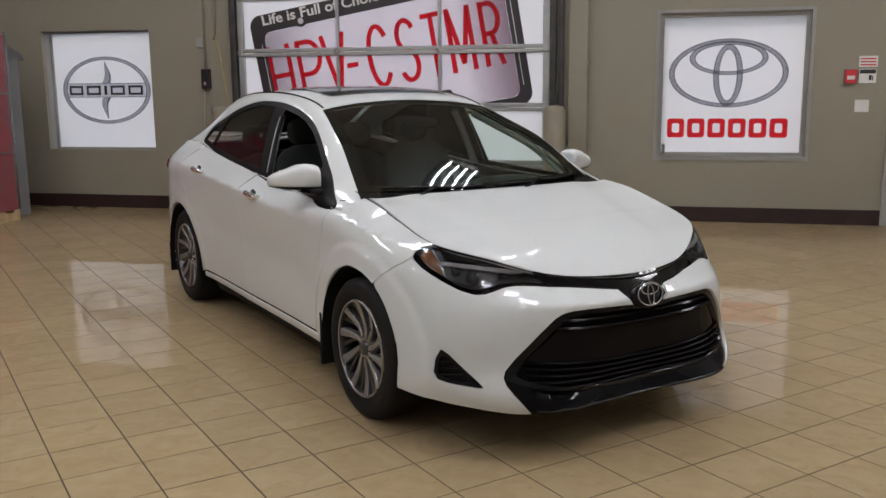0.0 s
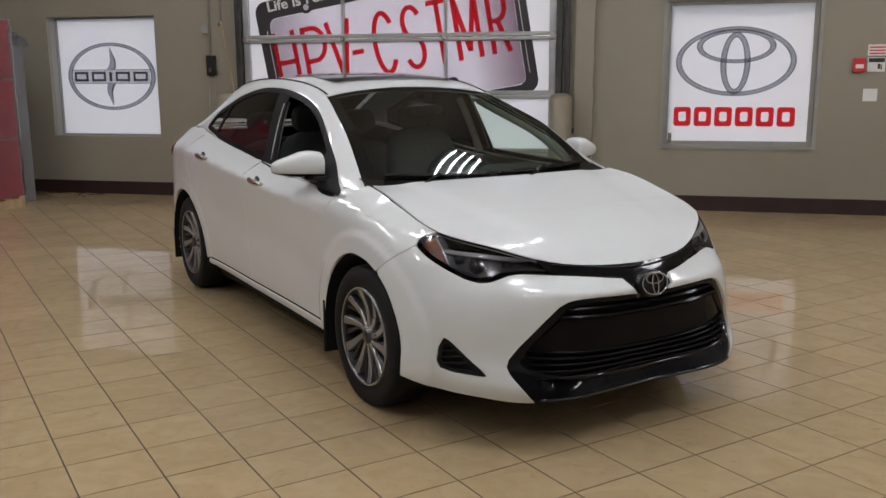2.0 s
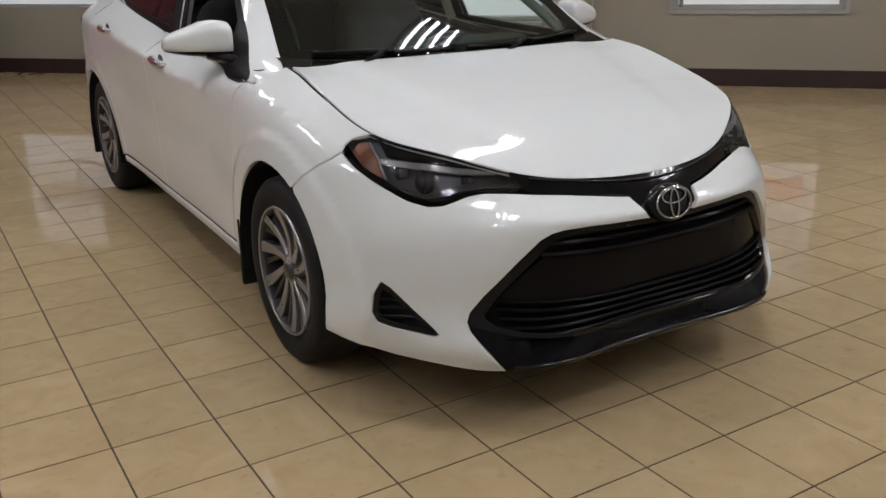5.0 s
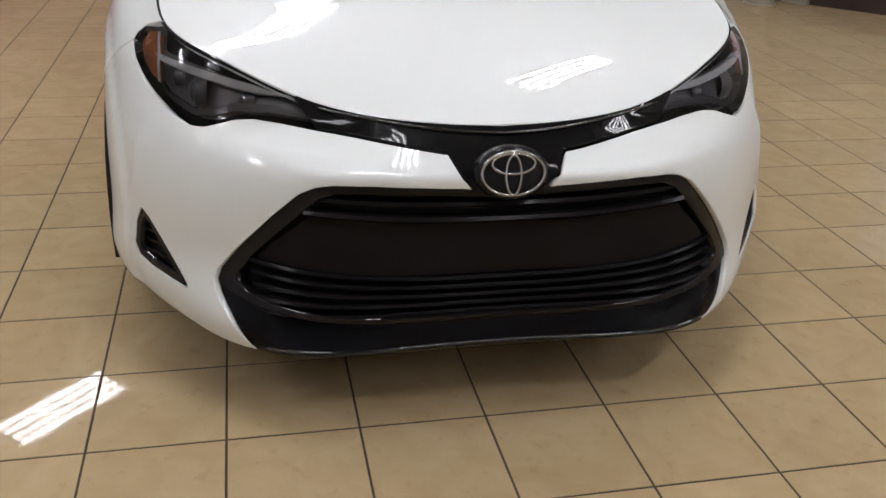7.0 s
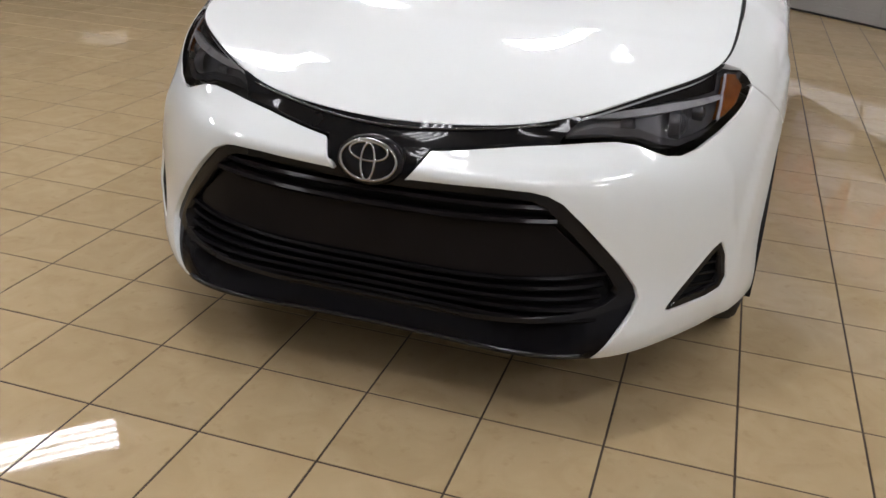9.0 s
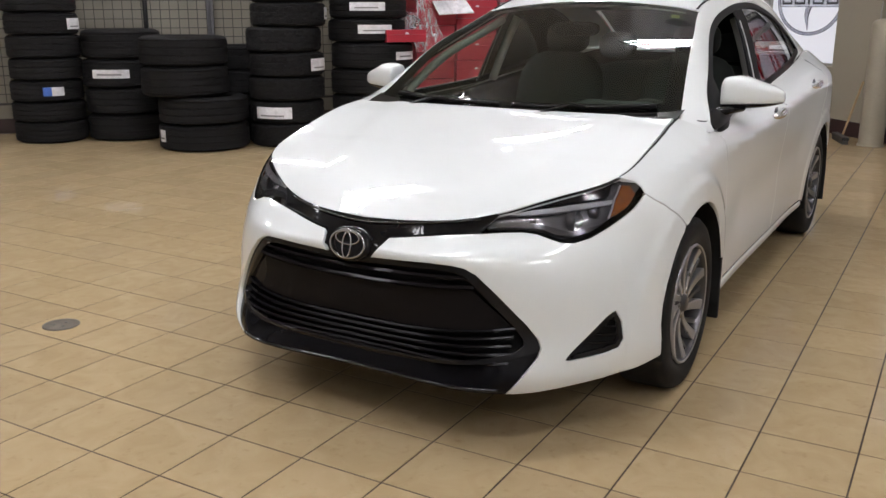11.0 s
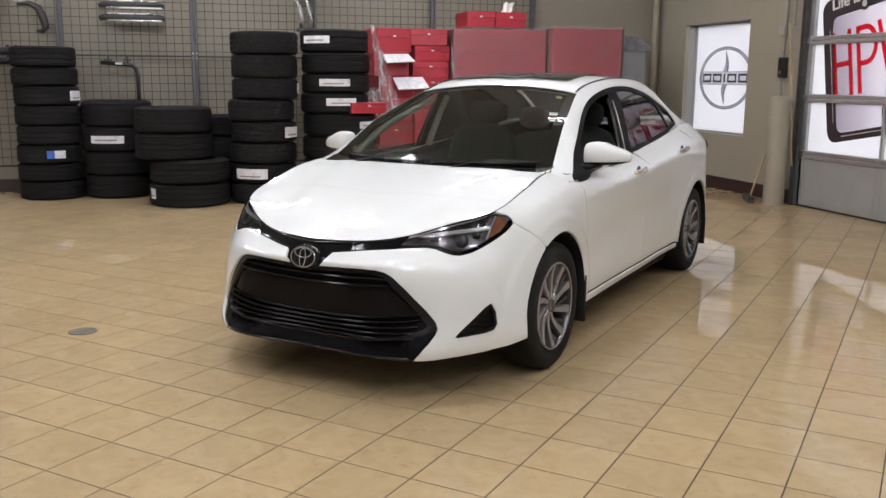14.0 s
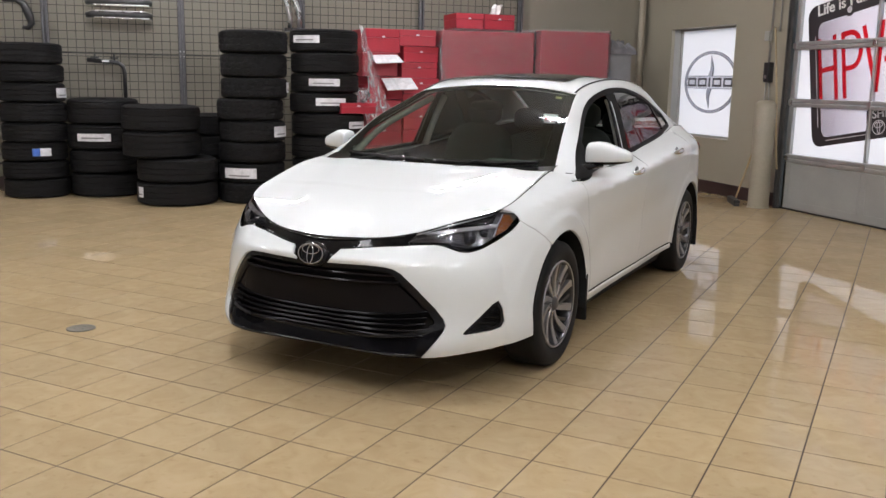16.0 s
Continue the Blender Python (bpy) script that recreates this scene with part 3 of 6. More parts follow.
# stations run from the middle of the nose (-90) round the corner (0), along the flank and round the tail (258).
# each: outward reach at the heights .15 .25 .36 .48 .60, then reach and height of the two shoulder points and of the upper edge
FRONT = [
    (-90, .80, .895, .915, .932, .937, .925, .630, .885, .662, .840, .695),
    (-75, .86, .945, .955, .963, .964, .945, .632, .895, .666, .842, .704),
    (-60, .995, 1.045, 1.013, 1.0, .984, .940, .645, .870, .682, .842, .731),
    (-48, .955, 1.010, .993, .983, .955, .920, .656, .888, .722, .848, .786),
    (-35, .93, .982, .976, .965, .944, .918, .685, .885, .757, .845, .818),
    (-20, .89, .937, .932, .925, .913, .890, .730, .845, .810, .766, .875),
]
SIDE = [
    (0, .84, .868, .874, .877, .879, .872, .730, .842, .855, .716, .942),
    (21, .81, .848, .858, .862, .866, .866, .770, .845, .895, .700, .968),
    (48, .80, .840, .855, .862, .868, .873, .790, .860, .868, .785, .926),
    (90, .80, .840, .855, .863, .871, .879, .820, .864, .905, .752, .973),
    (132, .805, .845, .860, .868, .877, .885, .840, .864, .955, .737, 1.038),
]
REAR = [
    (159, .83, .870, .878, .883, .889, .889, .840, .858, .985, .709, 1.084),
    (168, .83, .866, .876, .881, .886, .883, .850, .846, .990, .705, 1.094),
    (198, .86, .895, .908, .910, .905, .893, .850, .850, .965, .755, 1.078),
    (228, .84, .905, .925, .930, .920, .905, .850, .835, .965, .745, 1.060),
    (258, .80, .860, .880, .880, .870, .850, .850, .790, .965, .720, 1.050),
]
_t = np.array(FRONT + SIDE + REAR)
_s = _t[:, 0]
_r = _t[:, [1, 2, 3, 4, 5, 6, 8, 10]]
_z = np.concatenate([np.tile([.15, .25, .36, .48, .60], (len(_s), 1)), _t[:, [7, 9, 11]]], 1)
SG, VG = np.arange(-90, 258.01, 1.0), np.linspace(0, 7, 141)
RG = spline(np.arange(8), spline(_s, _r)(SG).T)(VG).T
ZG = spline(np.arange(8), spline(_s, _z)(SG).T)(VG).T
# ease out small waves along the length
for _ in range(10):
    for g in (RG, ZG):
        p = np.concatenate([g[1:4][::-1], g, g[-4:-1][::-1]])
        g[:] = (p[:-6] + 2 * p[1:-5] + 3 * p[2:-4] + 4 * p[3:-3] + 3 * p[4:-2] + 2 * p[5:-1] + p[6:]) / 16
        q = np.concatenate([g[:, :1] * 2 - g[:, 1:2], g, g[:, -1:] * 2 - g[:, -2:-1]], 1)
        g[:] = (q[:, :-2] + 2 * q[:, 1:-1] + q[:, 2:]) / 4


def at_station(s, r, z):
    """The place of a reach r and height z at a station."""
    s, r, z = np.broadcast_arrays(np.asarray(s, float), np.asarray(r, float), np.asarray(z, float))
    a = np.radians(np.where(s < 0, -s, np.where(s > 168, s - 168, 0.0)))
    y0 = np.where(s < 0, -1.3, np.where(s > 168, 1.5, -1.3 + s / 60))
    return np.stack([r * np.cos(a), y0 + np.where(s < 0, -1, 1) * r * np.sin(a) * ((s < 0) | (s > 168)), z], -1)


def _grid(g, i, j):
    i, j = np.clip(i, 0, g.shape[0] - 1.001), np.clip(j, 0, g.shape[1] - 1.001)
    a, b = i.astype(int), j.astype(int)
    u, v = i - a, j - b
    return (g[a, b] * (1 - u) + g[a + 1, b] * u) * (1 - v) + (g[a, b + 1] * (1 - u) + g[a + 1, b + 1] * u) * v


def skin(u, z, d=0.0):
    """The skin at station u * 60 (u in about metres) and height z; d: how far in."""
    s = np.asarray(u, float) * 60
    z = np.asarray(z, float)
    side = np.where(s < -90, -1, 1)          # beyond the middle of the nose the other flank begins
    s = np.where(s < -90, -180 - s, s)
    i = s + 90
    lo, hi = np.zeros(i.shape), np.full(i.shape, 140.0)
    for _ in range(26):
        mid = (lo + hi) / 2
        up = _grid(ZG, i, mid) < z
        lo, hi = np.where(up, mid, lo), np.where(up, hi, mid)
    r = _grid(RG, i, lo)
    zz = np.clip(z, ZG.min(1)[np.clip(np.round(i).astype(int), 0, len(SG) - 1)], _grid(ZG, i, np.full(i.shape, 140.0)))
    p = at_station(s, r - d, zz)
    p[..., 0] *= side
    return p


def ease(a, b, x):
    """0 at a, 1 at b, smooth between."""
    t = np.clip((x - a) / (b - a), 0, 1)
    return t * t * (3 - 2 * t)


def relief(u, z):
    """How far the pressed lines of the flank stand out: flared wheel arches, the waist line through the handles, the hollow below it."""
    s = np.asarray(u, float) * 60
    s = np.where(s < -90, -180 - s, s)
    y = np.where(s < 0, -1.3 - .9 * np.sin(np.radians(np.clip(-s, 0, 90))), np.where(s > 168, 1.5 + .88 * np.sin(np.radians(np.clip(s - 168, 0, 90))), -1.3 + s / 60))
    out = 0.009 * ease(.490, .445, np.hypot(y + 1.35, z - .31)) + 0.004 * ease(.47, .435, np.hypot(y - 1.35, z - .31))
    h = z - (.874 + .066 * (y + .09))
    out = out + 0.009 * np.where(h > 0, np.exp(-np.abs(h) / .030), np.exp(-np.abs(h) / .10)) * ease(-1.12, -.55, y) * ease(2.05, 1.65, y)
    out = out - 0.011 * np.exp(-((z - .58 - .05 * y) / .115) ** 2) * ease(-.98, -.62, y) * ease(1.08, .62, y)
    out = out + 0.007 * np.exp(-np.abs(z - .835 - .15 * (y + 1.5)) / .028) * ease(-1.72, -1.45, y) * ease(-.90, -1.10, y)
    return out


EDGE_Y = (-1.12, -1.0, -.73, -.5, -.28, 0, .4, .8, 1.1, 1.4, 1.7, 1.85)
EDGE = spline(EDGE_Y, [(.71, .925), (.682, .988), (.622, 1.158), (.573, 1.253), (.527, 1.335), (.530, 1.397), (.540, 1.424), (.540, 1.414), (.540, 1.372), (.55, 1.27), (.57, 1.15), (.58, 1.10)])
BELT = spline((-1.138, -.914, -.555, -.143, .284, .652, 1.018, 1.312, 1.458, 1.85), [(.831, .905), (.829, .916), (.794, .921), (.757, .936), (.754, .976), (.749, 1.009), (.732, 1.045), (.710, 1.075), (.700, 1.089), (.650, 1.074)])
ROOF_C = spline((-.30, -.1, .2, .5, .8, 1.1, 1.25), [1.360, 1.415, 1.453, 1.459, 1.448, 1.410, 1.38])
GLASS_C = spline((-1.25, -1.12, -1.0, -.73, -.5, -.28, -.2), [.870, .955, 1.031, 1.178, 1.277, 1.372, 1.406])
BACK_C = spline((1.0, 1.25, 1.5, 1.75, 1.95), [1.42, 1.372, 1.27, 1.16, 1.09])
HOOD_C = spline((-2.16, -2.0, -1.8, -1.6, -1.4, -1.15, -1.0), [.688, .766, .833, .879, .915, .953, .974])


def house(y, v):
    """The upper flank: from the belt (v = 0) to the roof or glass edge (v = 1) at y."""
    y, v = np.broadcast_arrays(np.asarray(y, float), np.asarray(v, float))
    b, e = BELT(y), EDGE(y)
    size = np.linalg.norm(e - b, axis=-1, keepdims=True)
    p1 = b + np.array([-.10, .30]) * size
    p2 = e + np.array([.20, -.10]) * size
    t = v[..., None]
    q = (1 - t) ** 3 * b + 3 * (1 - t) ** 2 * t * p1 + 3 * (1 - t) * t * t * p2 + t ** 3 * e
    return np.stack([q[..., 0], y, q[..., 1]], -1)


def house_at(y, z, d=0.0):
    """The upper flank at y and height z; d: how far in."""
    y, z = np.broadcast_arrays(np.asarray(y, float), np.asarray(z, float))
    lo, hi = np.zeros(y.shape), np.ones(y.shape)
    for _ in range(24):
        mid = (lo + hi) / 2
        up = house(y, mid)[..., 2] < z
        lo, hi = np.where(up, mid, lo), np.where(up, hi, mid)
    p = house(y, (lo + hi) / 2)
    p[..., 0] -= d
    return p

# ---------------------------------------------------------------- car materials
def car_paint():
    m, n, l, b = nodes("pearl_white_paint")
    b.inputs["Base Color"].default_value = (0.632, 0.663, 0.669, 1)
    b.inputs["Specular IOR Level"].default_value = 0.10
    b.inputs["Coat Weight"].default_value = 1.0
    b.inputs["Coat Roughness"].default_value = 0.008
    b.inputs["Coat IOR"].default_value = 1.58
    tc, fl = n.new("ShaderNodeTexCoord"), n.new("ShaderNodeTexNoise")
    fl.inputs["Scale"].default_value, fl.inputs["Detail"].default_value = 900.0, 1
    l.new(tc.outputs["Object"], fl.inputs["Vector"])
    mr = n.new("ShaderNodeMapRange")
    mr.inputs[3].default_value, mr.inputs[4].default_value = 0.42, 0.52
    l.new(fl.outputs[0], mr.inputs[0])
    l.new(mr.outputs[0], b.inputs["Roughness"])
    return m


def clear(name, tint, gloss_rough=0.01, ior=1.5):
    """Thin glass: tinted, with a reflection that grows towards the edge."""
    m, n, l, b = nodes(name)
    n.remove(b)
    t, g, f, mx = n.new("ShaderNodeBsdfTransparent"), n.new("ShaderNodeBsdfGlossy"), n.new("ShaderNodeFresnel"), n.new("ShaderNodeMixShader")
    t.inputs[0].default_value = (*tint, 1)
    g.inputs["Roughness"].default_value = gloss_rough
    f.inputs["IOR"].default_value = ior
    l.new(f.outputs[0], mx.inputs[0])
    l.new(t.outputs[0], mx.inputs[1])
    l.new(g.outputs[0], mx.inputs[2])
    l.new(mx.outputs[0], n["Material Output"].inputs[0])
    return m


M_CAR = car_paint()
M_GLOSS = paint("gloss_black", (0.0080, 0.0077, 0.0090), 0.045, vary=0.1, rvary=0.015, spec=0.22)
M_SATIN = paint("satin_black_plastic", (0.008, 0.0076, 0.0078), 0.18, vary=0.15, fine=300, bump=0.01, spec=0.12)
M_FIELD = paint("black_field_plastic", (0.0104, 0.0093, 0.0100), 0.10, vary=0.15, fine=300, bump=0.01, spec=0.05)
M_RIDGE = paint("gloss_black_edge", (0.004, 0.004, 0.0045), 0.05, vary=0.1, rvary=0.015, spec=0.7)
M_LIP = paint("gloss_black_lip", (0.0036, 0.0035, 0.0048), 0.03, vary=0.1, rvary=0.01, spec=0.11)
M_LIP_EDGE = paint("gloss_black_lip_edge", (0.0036, 0.0035, 0.0048), 0.02, vary=0.1, rvary=0.01, spec=0.45)
M_SLAT = paint("black_slat_plastic", (0.0062, 0.0058, 0.0066), 0.2, vary=0.15, fine=300, spec=0.06)
M_STRIP = paint("black_strip_plastic", (0.005, 0.005, 0.0056), 0.05, vary=0.1, rvary=0.01, spec=0.14)
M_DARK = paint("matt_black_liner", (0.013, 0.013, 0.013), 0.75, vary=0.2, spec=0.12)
# colour of the fainter shade line between bumper and wing
M_GAP_GREY = paint("grey_gap_shade", (0.46, 0.46, 0.46), 0.6, vary=0.08)
M_SAIL = paint("black_sail_plastic", (0.006, 0.006, 0.0066), 0.45, vary=0.1, spec=0.07)
M_CHROME = paint("chrome", (0.78, 0.78, 0.80), 0.07, metal=1.0, vary=0.03, rvary=0.02)
M_BADGE = paint("dark_chrome", (0.36, 0.36, 0.38), 0.08, metal=1.0, vary=0.05, rvary=0.02)
M_MACHINED = paint("machined_alloy", (0.30, 0.30, 0.31), 0.30, metal=0.75, vary=0.06, scale=20)
M_RIMDARK = paint("dark_grey_alloy", (0.06, 0.06, 0.065), 0.3, metal=0.7, vary=0.1, coat=0.6)
M_GLASS = clear("windscreen_glass", (0.78, 0.92, 0.84))
M_PRIVACY = clear("tinted_side_glass", (0.70, 0.75, 0.71))
M_REARGLASS = clear("rear_screen_glass", (0.50, 0.55, 0.52), 0.01, 1.28)
M_LENS = clear("clear_lens", (0.88, 0.88, 0.90), 0.008, 1.36)
M_BEZEL = paint("dark_lamp_bezel", (0.085, 0.085, 0.092), 0.14, metal=0.5, vary=0.2, scale=40)
M_AMBER = paint("amber_plastic", (0.22, 0.062, 0.010), 0.25, vary=0.45, scale=30, fine=110, bump=0.5, coat=0.6)
M_SMOKE = paint("smoked_lamp_housing", (0.060, 0.060, 0.066), 0.32, metal=0.1, vary=0.3, scale=40)
M_LAMPGREY = paint("lamp_bezel_grey", (0.20, 0.20, 0.21), 0.25, metal=0.6, vary=0.2, scale=40)
M_GUIDE = paint("frosted_light_guide", (0.36, 0.36, 0.37), 0.3, vary=0.15, scale=40)
M_SEAT = paint("black_cloth", (0.026, 0.031, 0.028), 0.9, vary=0.25, fine=200, bump=0.2)
M_CABIN = paint("dark_dashboard", (0.046, 0.052, 0.048), 0.7, vary=0.2, fine=200, spec=0.25)
M_LINER = paint("pale_headliner", (0.42, 0.41, 0.39), 0.9, vary=0.06)
M_TAIL = paint("red_tail_lens", (0.14, 0.008, 0.010), 0.12, vary=0.2, coat=1.0)
M_YELLOW = paint("yellow_tag", (0.20, 0.21, 0.04), 0.5)

CAR = thing("car", pose(0, 0, 0, 0, 0, 44.55), "white four-door sedan with black grille parked on the tiled floor", "car")


# ---------------------------------------------------------------- panels cut from the skin
def along(ring, step):
    """The ring with points added so that none are further apart than step."""
    out = []
    for a, b in zip(ring, ring[1:] + ring[:1]):
        a, b = np.array(a, float), np.array(b, float)
        n = max(1, int(math.ceil(np.linalg.norm(b - a) / step)))
        out += [tuple(a + (b - a) * k / n) for k in range(n)]
    return out


def smooth_line(pts, n):
    p = np.array(pts, float)
    t = np.r_[0, np.cumsum(np.linalg.norm(np.diff(p, axis=0), axis=1))]
    f = spline(t, p)
    return [tuple(q) for q in f(np.linspace(0, t[-1], n))]


def shrink(ring, d):
    p = np.array(ring, float)
    if np.sum(p[:, 0] * np.roll(p[:, 1], -1) - np.roll(p[:, 0], -1) * p[:, 1]) < 0:
        d = -d
    e0, e1 = p - np.roll(p, 1, 0), np.roll(p, -1, 0) - p
    n0, n1 = [np.stack([-e[:, 1], e[:, 0]], 1) / np.maximum(np.linalg.norm(e, axis=1, keepdims=True), 1e-9) for e in (e0, e1)]
    n = n0 + n1
    n /= np.maximum(np.linalg.norm(n, axis=1, keepdims=True), 0.35)
    return [tuple(q) for q in p + n * d]


def normals_of(f, uv, eps=2e-3):
    u, v = uv[:, 0], uv[:, 1]
    du, dv = f(u + eps, v) - f(u - eps, v), f(u, v + eps) - f(u, v - eps)
    n = np.cross(du, dv)
    ln = np.linalg.norm(n, axis=1, keepdims=True)
    return n / np.maximum(ln, 1e-12)


def panel(name, outer, f, mat, parent=CAR, holes=(), step=0.03, gap=0.0032, lip=0.018, label="", mirror=True, both=False, out=None, edge=None):
    """A panel of the surface f(u, v) inside an outline, with a turned-in edge. mirror: also on the other flank, as an object of its own;
    both: the two halves are one object."""
    edge = edge or step
    outer = shrink(along(list(outer), edge), gap)
    holes = [shrink(along(list(h), edge), -gap) for h in holes]
    o = np.array(outer)
    lo, hi = o.min(0), o.max(0)
    gx, gy = np.meshgrid(np.arange(lo[0] + step / 2, hi[0], step), np.arange(lo[1] + step / 2, hi[1], step))
    g = np.stack([gx.ravel(), gy.ravel()], 1)
    ok = inside(g, outer)
    for h in holes:
        ok &= ~inside(g, h)
    g = g[ok]
    rim = np.concatenate([o] + [np.array(h) for h in holes])
    if len(g):
        near = np.sqrt(((g[:, None] - rim[None]) ** 2).sum(-1)).min(1)
        g = g[near > 0.45 * step]
    uv, tri = cdt(outer, holes, g)
    p = f(uv[:, 0], uv[:, 1])
    n = normals_of(f, uv)
    if out is None:
        mid = p.mean(0)
        side = np.array([mid[0] if abs(mid[0]) > .3 else 0, mid[1] * .6 if abs(mid[1]) > 1.6 else 0, 0.35 + 0 * mid[2]])
        flip = (n @ (side / np.linalg.norm(side))).mean() < 0
    else:
        flip = (n @ np.array(out, float)).mean() < 0
    if flip:
        n, tri = -n, tri[:, ::-1]
    verts, norm, faces = [p], [n], [tuple(t) for t in tri.tolist()]
    if lip:
        e = rim_edges(tri)
        ids = sorted({a for ab in e for a in ab})
        k0 = len(p)
        at = {a: k0 + i for i, a in enumerate(ids)}
        m = len(ids)
        # direction away from the panel at each rim point
        away = np.zeros((len(p), 3))
        for a, b in e:
            w = np.cross(p[b] - p[a], n[a])
            away[a] += w
            away[b] += w
        away = away[ids]
        away /= np.maximum(np.linalg.norm(away, axis=1, keepdims=True), 1e-9)
        soft = (away + n[ids]) / np.sqrt(2)
        verts += [p[ids] + away * 0.0006 - n[ids] * 0.0012, p[ids] + away * 0.0006 - n[ids] * lip]
        norm += [soft, away]
        for a, b in e:
            faces += [(b, a, at[a], at[b]), (at[b], at[a], at[a] + m, at[b] + m)]
    v, nn = np.concatenate(verts), np.concatenate(norm)
    flipx = np.array([-1, 1, 1.0])
    rev = [t[::-1] for t in faces]
    if both:
        k = len(v)
        return link(name, np.concatenate([v, v * flipx]), faces + [tuple(a + k for a in t) for t in rev], mat, parent, True, label, np.concatenate([nn, nn * flipx]))
    a = link(name, v, faces, mat, parent, True, label, nn)
    if not mirror:
        return a
    pm = MIRROR.get(parent, parent)
    b = link(name, v * flipx, rev, mat, pm, True, label, nn * flipx)
    MIRROR[a] = b
    return a


MIRROR = {}


def twin(name, bm, mat, parent=CAR, label="", smooth=True, angle=None):
    """A part on the left flank and its mirror image on the right one."""
    bm2 = bm.copy()
    bmesh.ops.scale(bm2, vec=(-1, 1, 1), verts=bm2.verts)
    bmesh.ops.reverse_faces(bm2, faces=bm2.faces)
    a = part(name, bm, mat, parent, label, smooth, angle)
    b = part(name, bm2, mat, MIRROR.get(parent, parent), label, smooth, angle)
    MIRROR[a] = b
    return a


def sheet(name, p, mat, parent=CAR, label="", out=(0, 0, 1)):
    """A smooth grid of points as one part."""
    h, w = p.shape[:2]
    du, dv = np.gradient(p, axis=0), np.gradient(p, axis=1)
    n = np.cross(du, dv)
    n /= np.maximum(np.linalg.norm(n, axis=-1, keepdims=True), 1e-9)
    idx = np.arange(h * w).reshape(h, w)
    f = np.stack([idx[:-1, :-1], idx[1:, :-1], idx[1:, 1:], idx[:-1, 1:]], -1).reshape(-1, 4)
    if (n.reshape(-1, 3) @ np.array(out, float)).mean() < 0:
        n, f = -n, f[:, ::-1]
    return link(name, p.reshape(-1, 3), [tuple(q) for q in f.tolist()], mat, parent, True, label, n.reshape(-1, 3))


def S(*pts):
    """Station and height to panel coordinates."""
    return [(s / 60, z) for s, z in pts]


def flank(y):
    return y + 1.3


def arch(cy, r, a0, a1, n=18):
    """A wheel opening from angle a0 to a1 (0 is to the rear), in panel coordinates."""
    out = []
    for k in range(n + 1):
        a = radians(a0 + (a1 - a0) * k / n)
        y, z = cy + r * math.cos(a), 0.31 + r * math.sin(a)
        s = -math.degrees(math.atan2(-(y + 1.3), 0.90)) if y < -1.3 else (y + 1.3) * 60
        s = 168 + math.degrees(math.atan2(y - 1.5, 0.88)) if y > 1.5 else s
        out.append((s / 60, z))
    return out


def top_edge(s0, s1, n=24, drop=0.0):
    ss = np.linspace(s0, s1, n)
    return [(s / 60, float(_grid(ZG, np.array([s + 90]), np.array([140.0]))[0]) - drop) for s in ss]


# outlines
HL_LOW = S((-63.6, .679), (-58.5, .685), (-55, .6875), (-52.3, .682), (-50, .669), (-48, .6585), (-45.5, .655), (-42, .666), (-38, .690), (-33.5, .720), (-30, .745), (-26.8, .775))
HL_TIP = S((-26.9, .793), (-28, .809))
SEAM = S((-26.8, .775), (-24.5, .752), (-21.5, .728), (-18, .69), (-15, .648))
GRILLE = S((-85, .594), (-80, .597), (-73, .600), (-68.4, .597), (-66.2, .590), (-64.2, .573), (-60.7, .517), (-55.3, .42), (-53, .370), (-52.6, .345), (-53.2, .322), (-55.8, .27), (-58.8, .204))
V_SIDE = S((-85, .594), (-83.4, .63), (-82, .657))
STRIP_LOW = S((-82, .657), (-75, .668), (-70, .674), (-63.6, .679))
WING = S((-58.8, .204), (-57.5, .2025), (-53.5, .204), (-40, .2165), (-27.5, .232))
VENT = S((-37.8, .437), (-36.6, .40), (-36.3, .345), (-37.2, .318), (-40, .308), (-47.2, .301), (-48, .305), (-46.8, .323), (-43.5, .366), (-39.5, .422))

arch_f = arch(-1.35, 0.378, 190, 118)          # from the bumper's foot up to the seam
bump = STRIP_LOW + HL_LOW[1:] + SEAM[1:] + arch_f[::-1][1:] + WING[::-1][1:] + GRILLE[::-1][1:] + V_SIDE[1:-1]


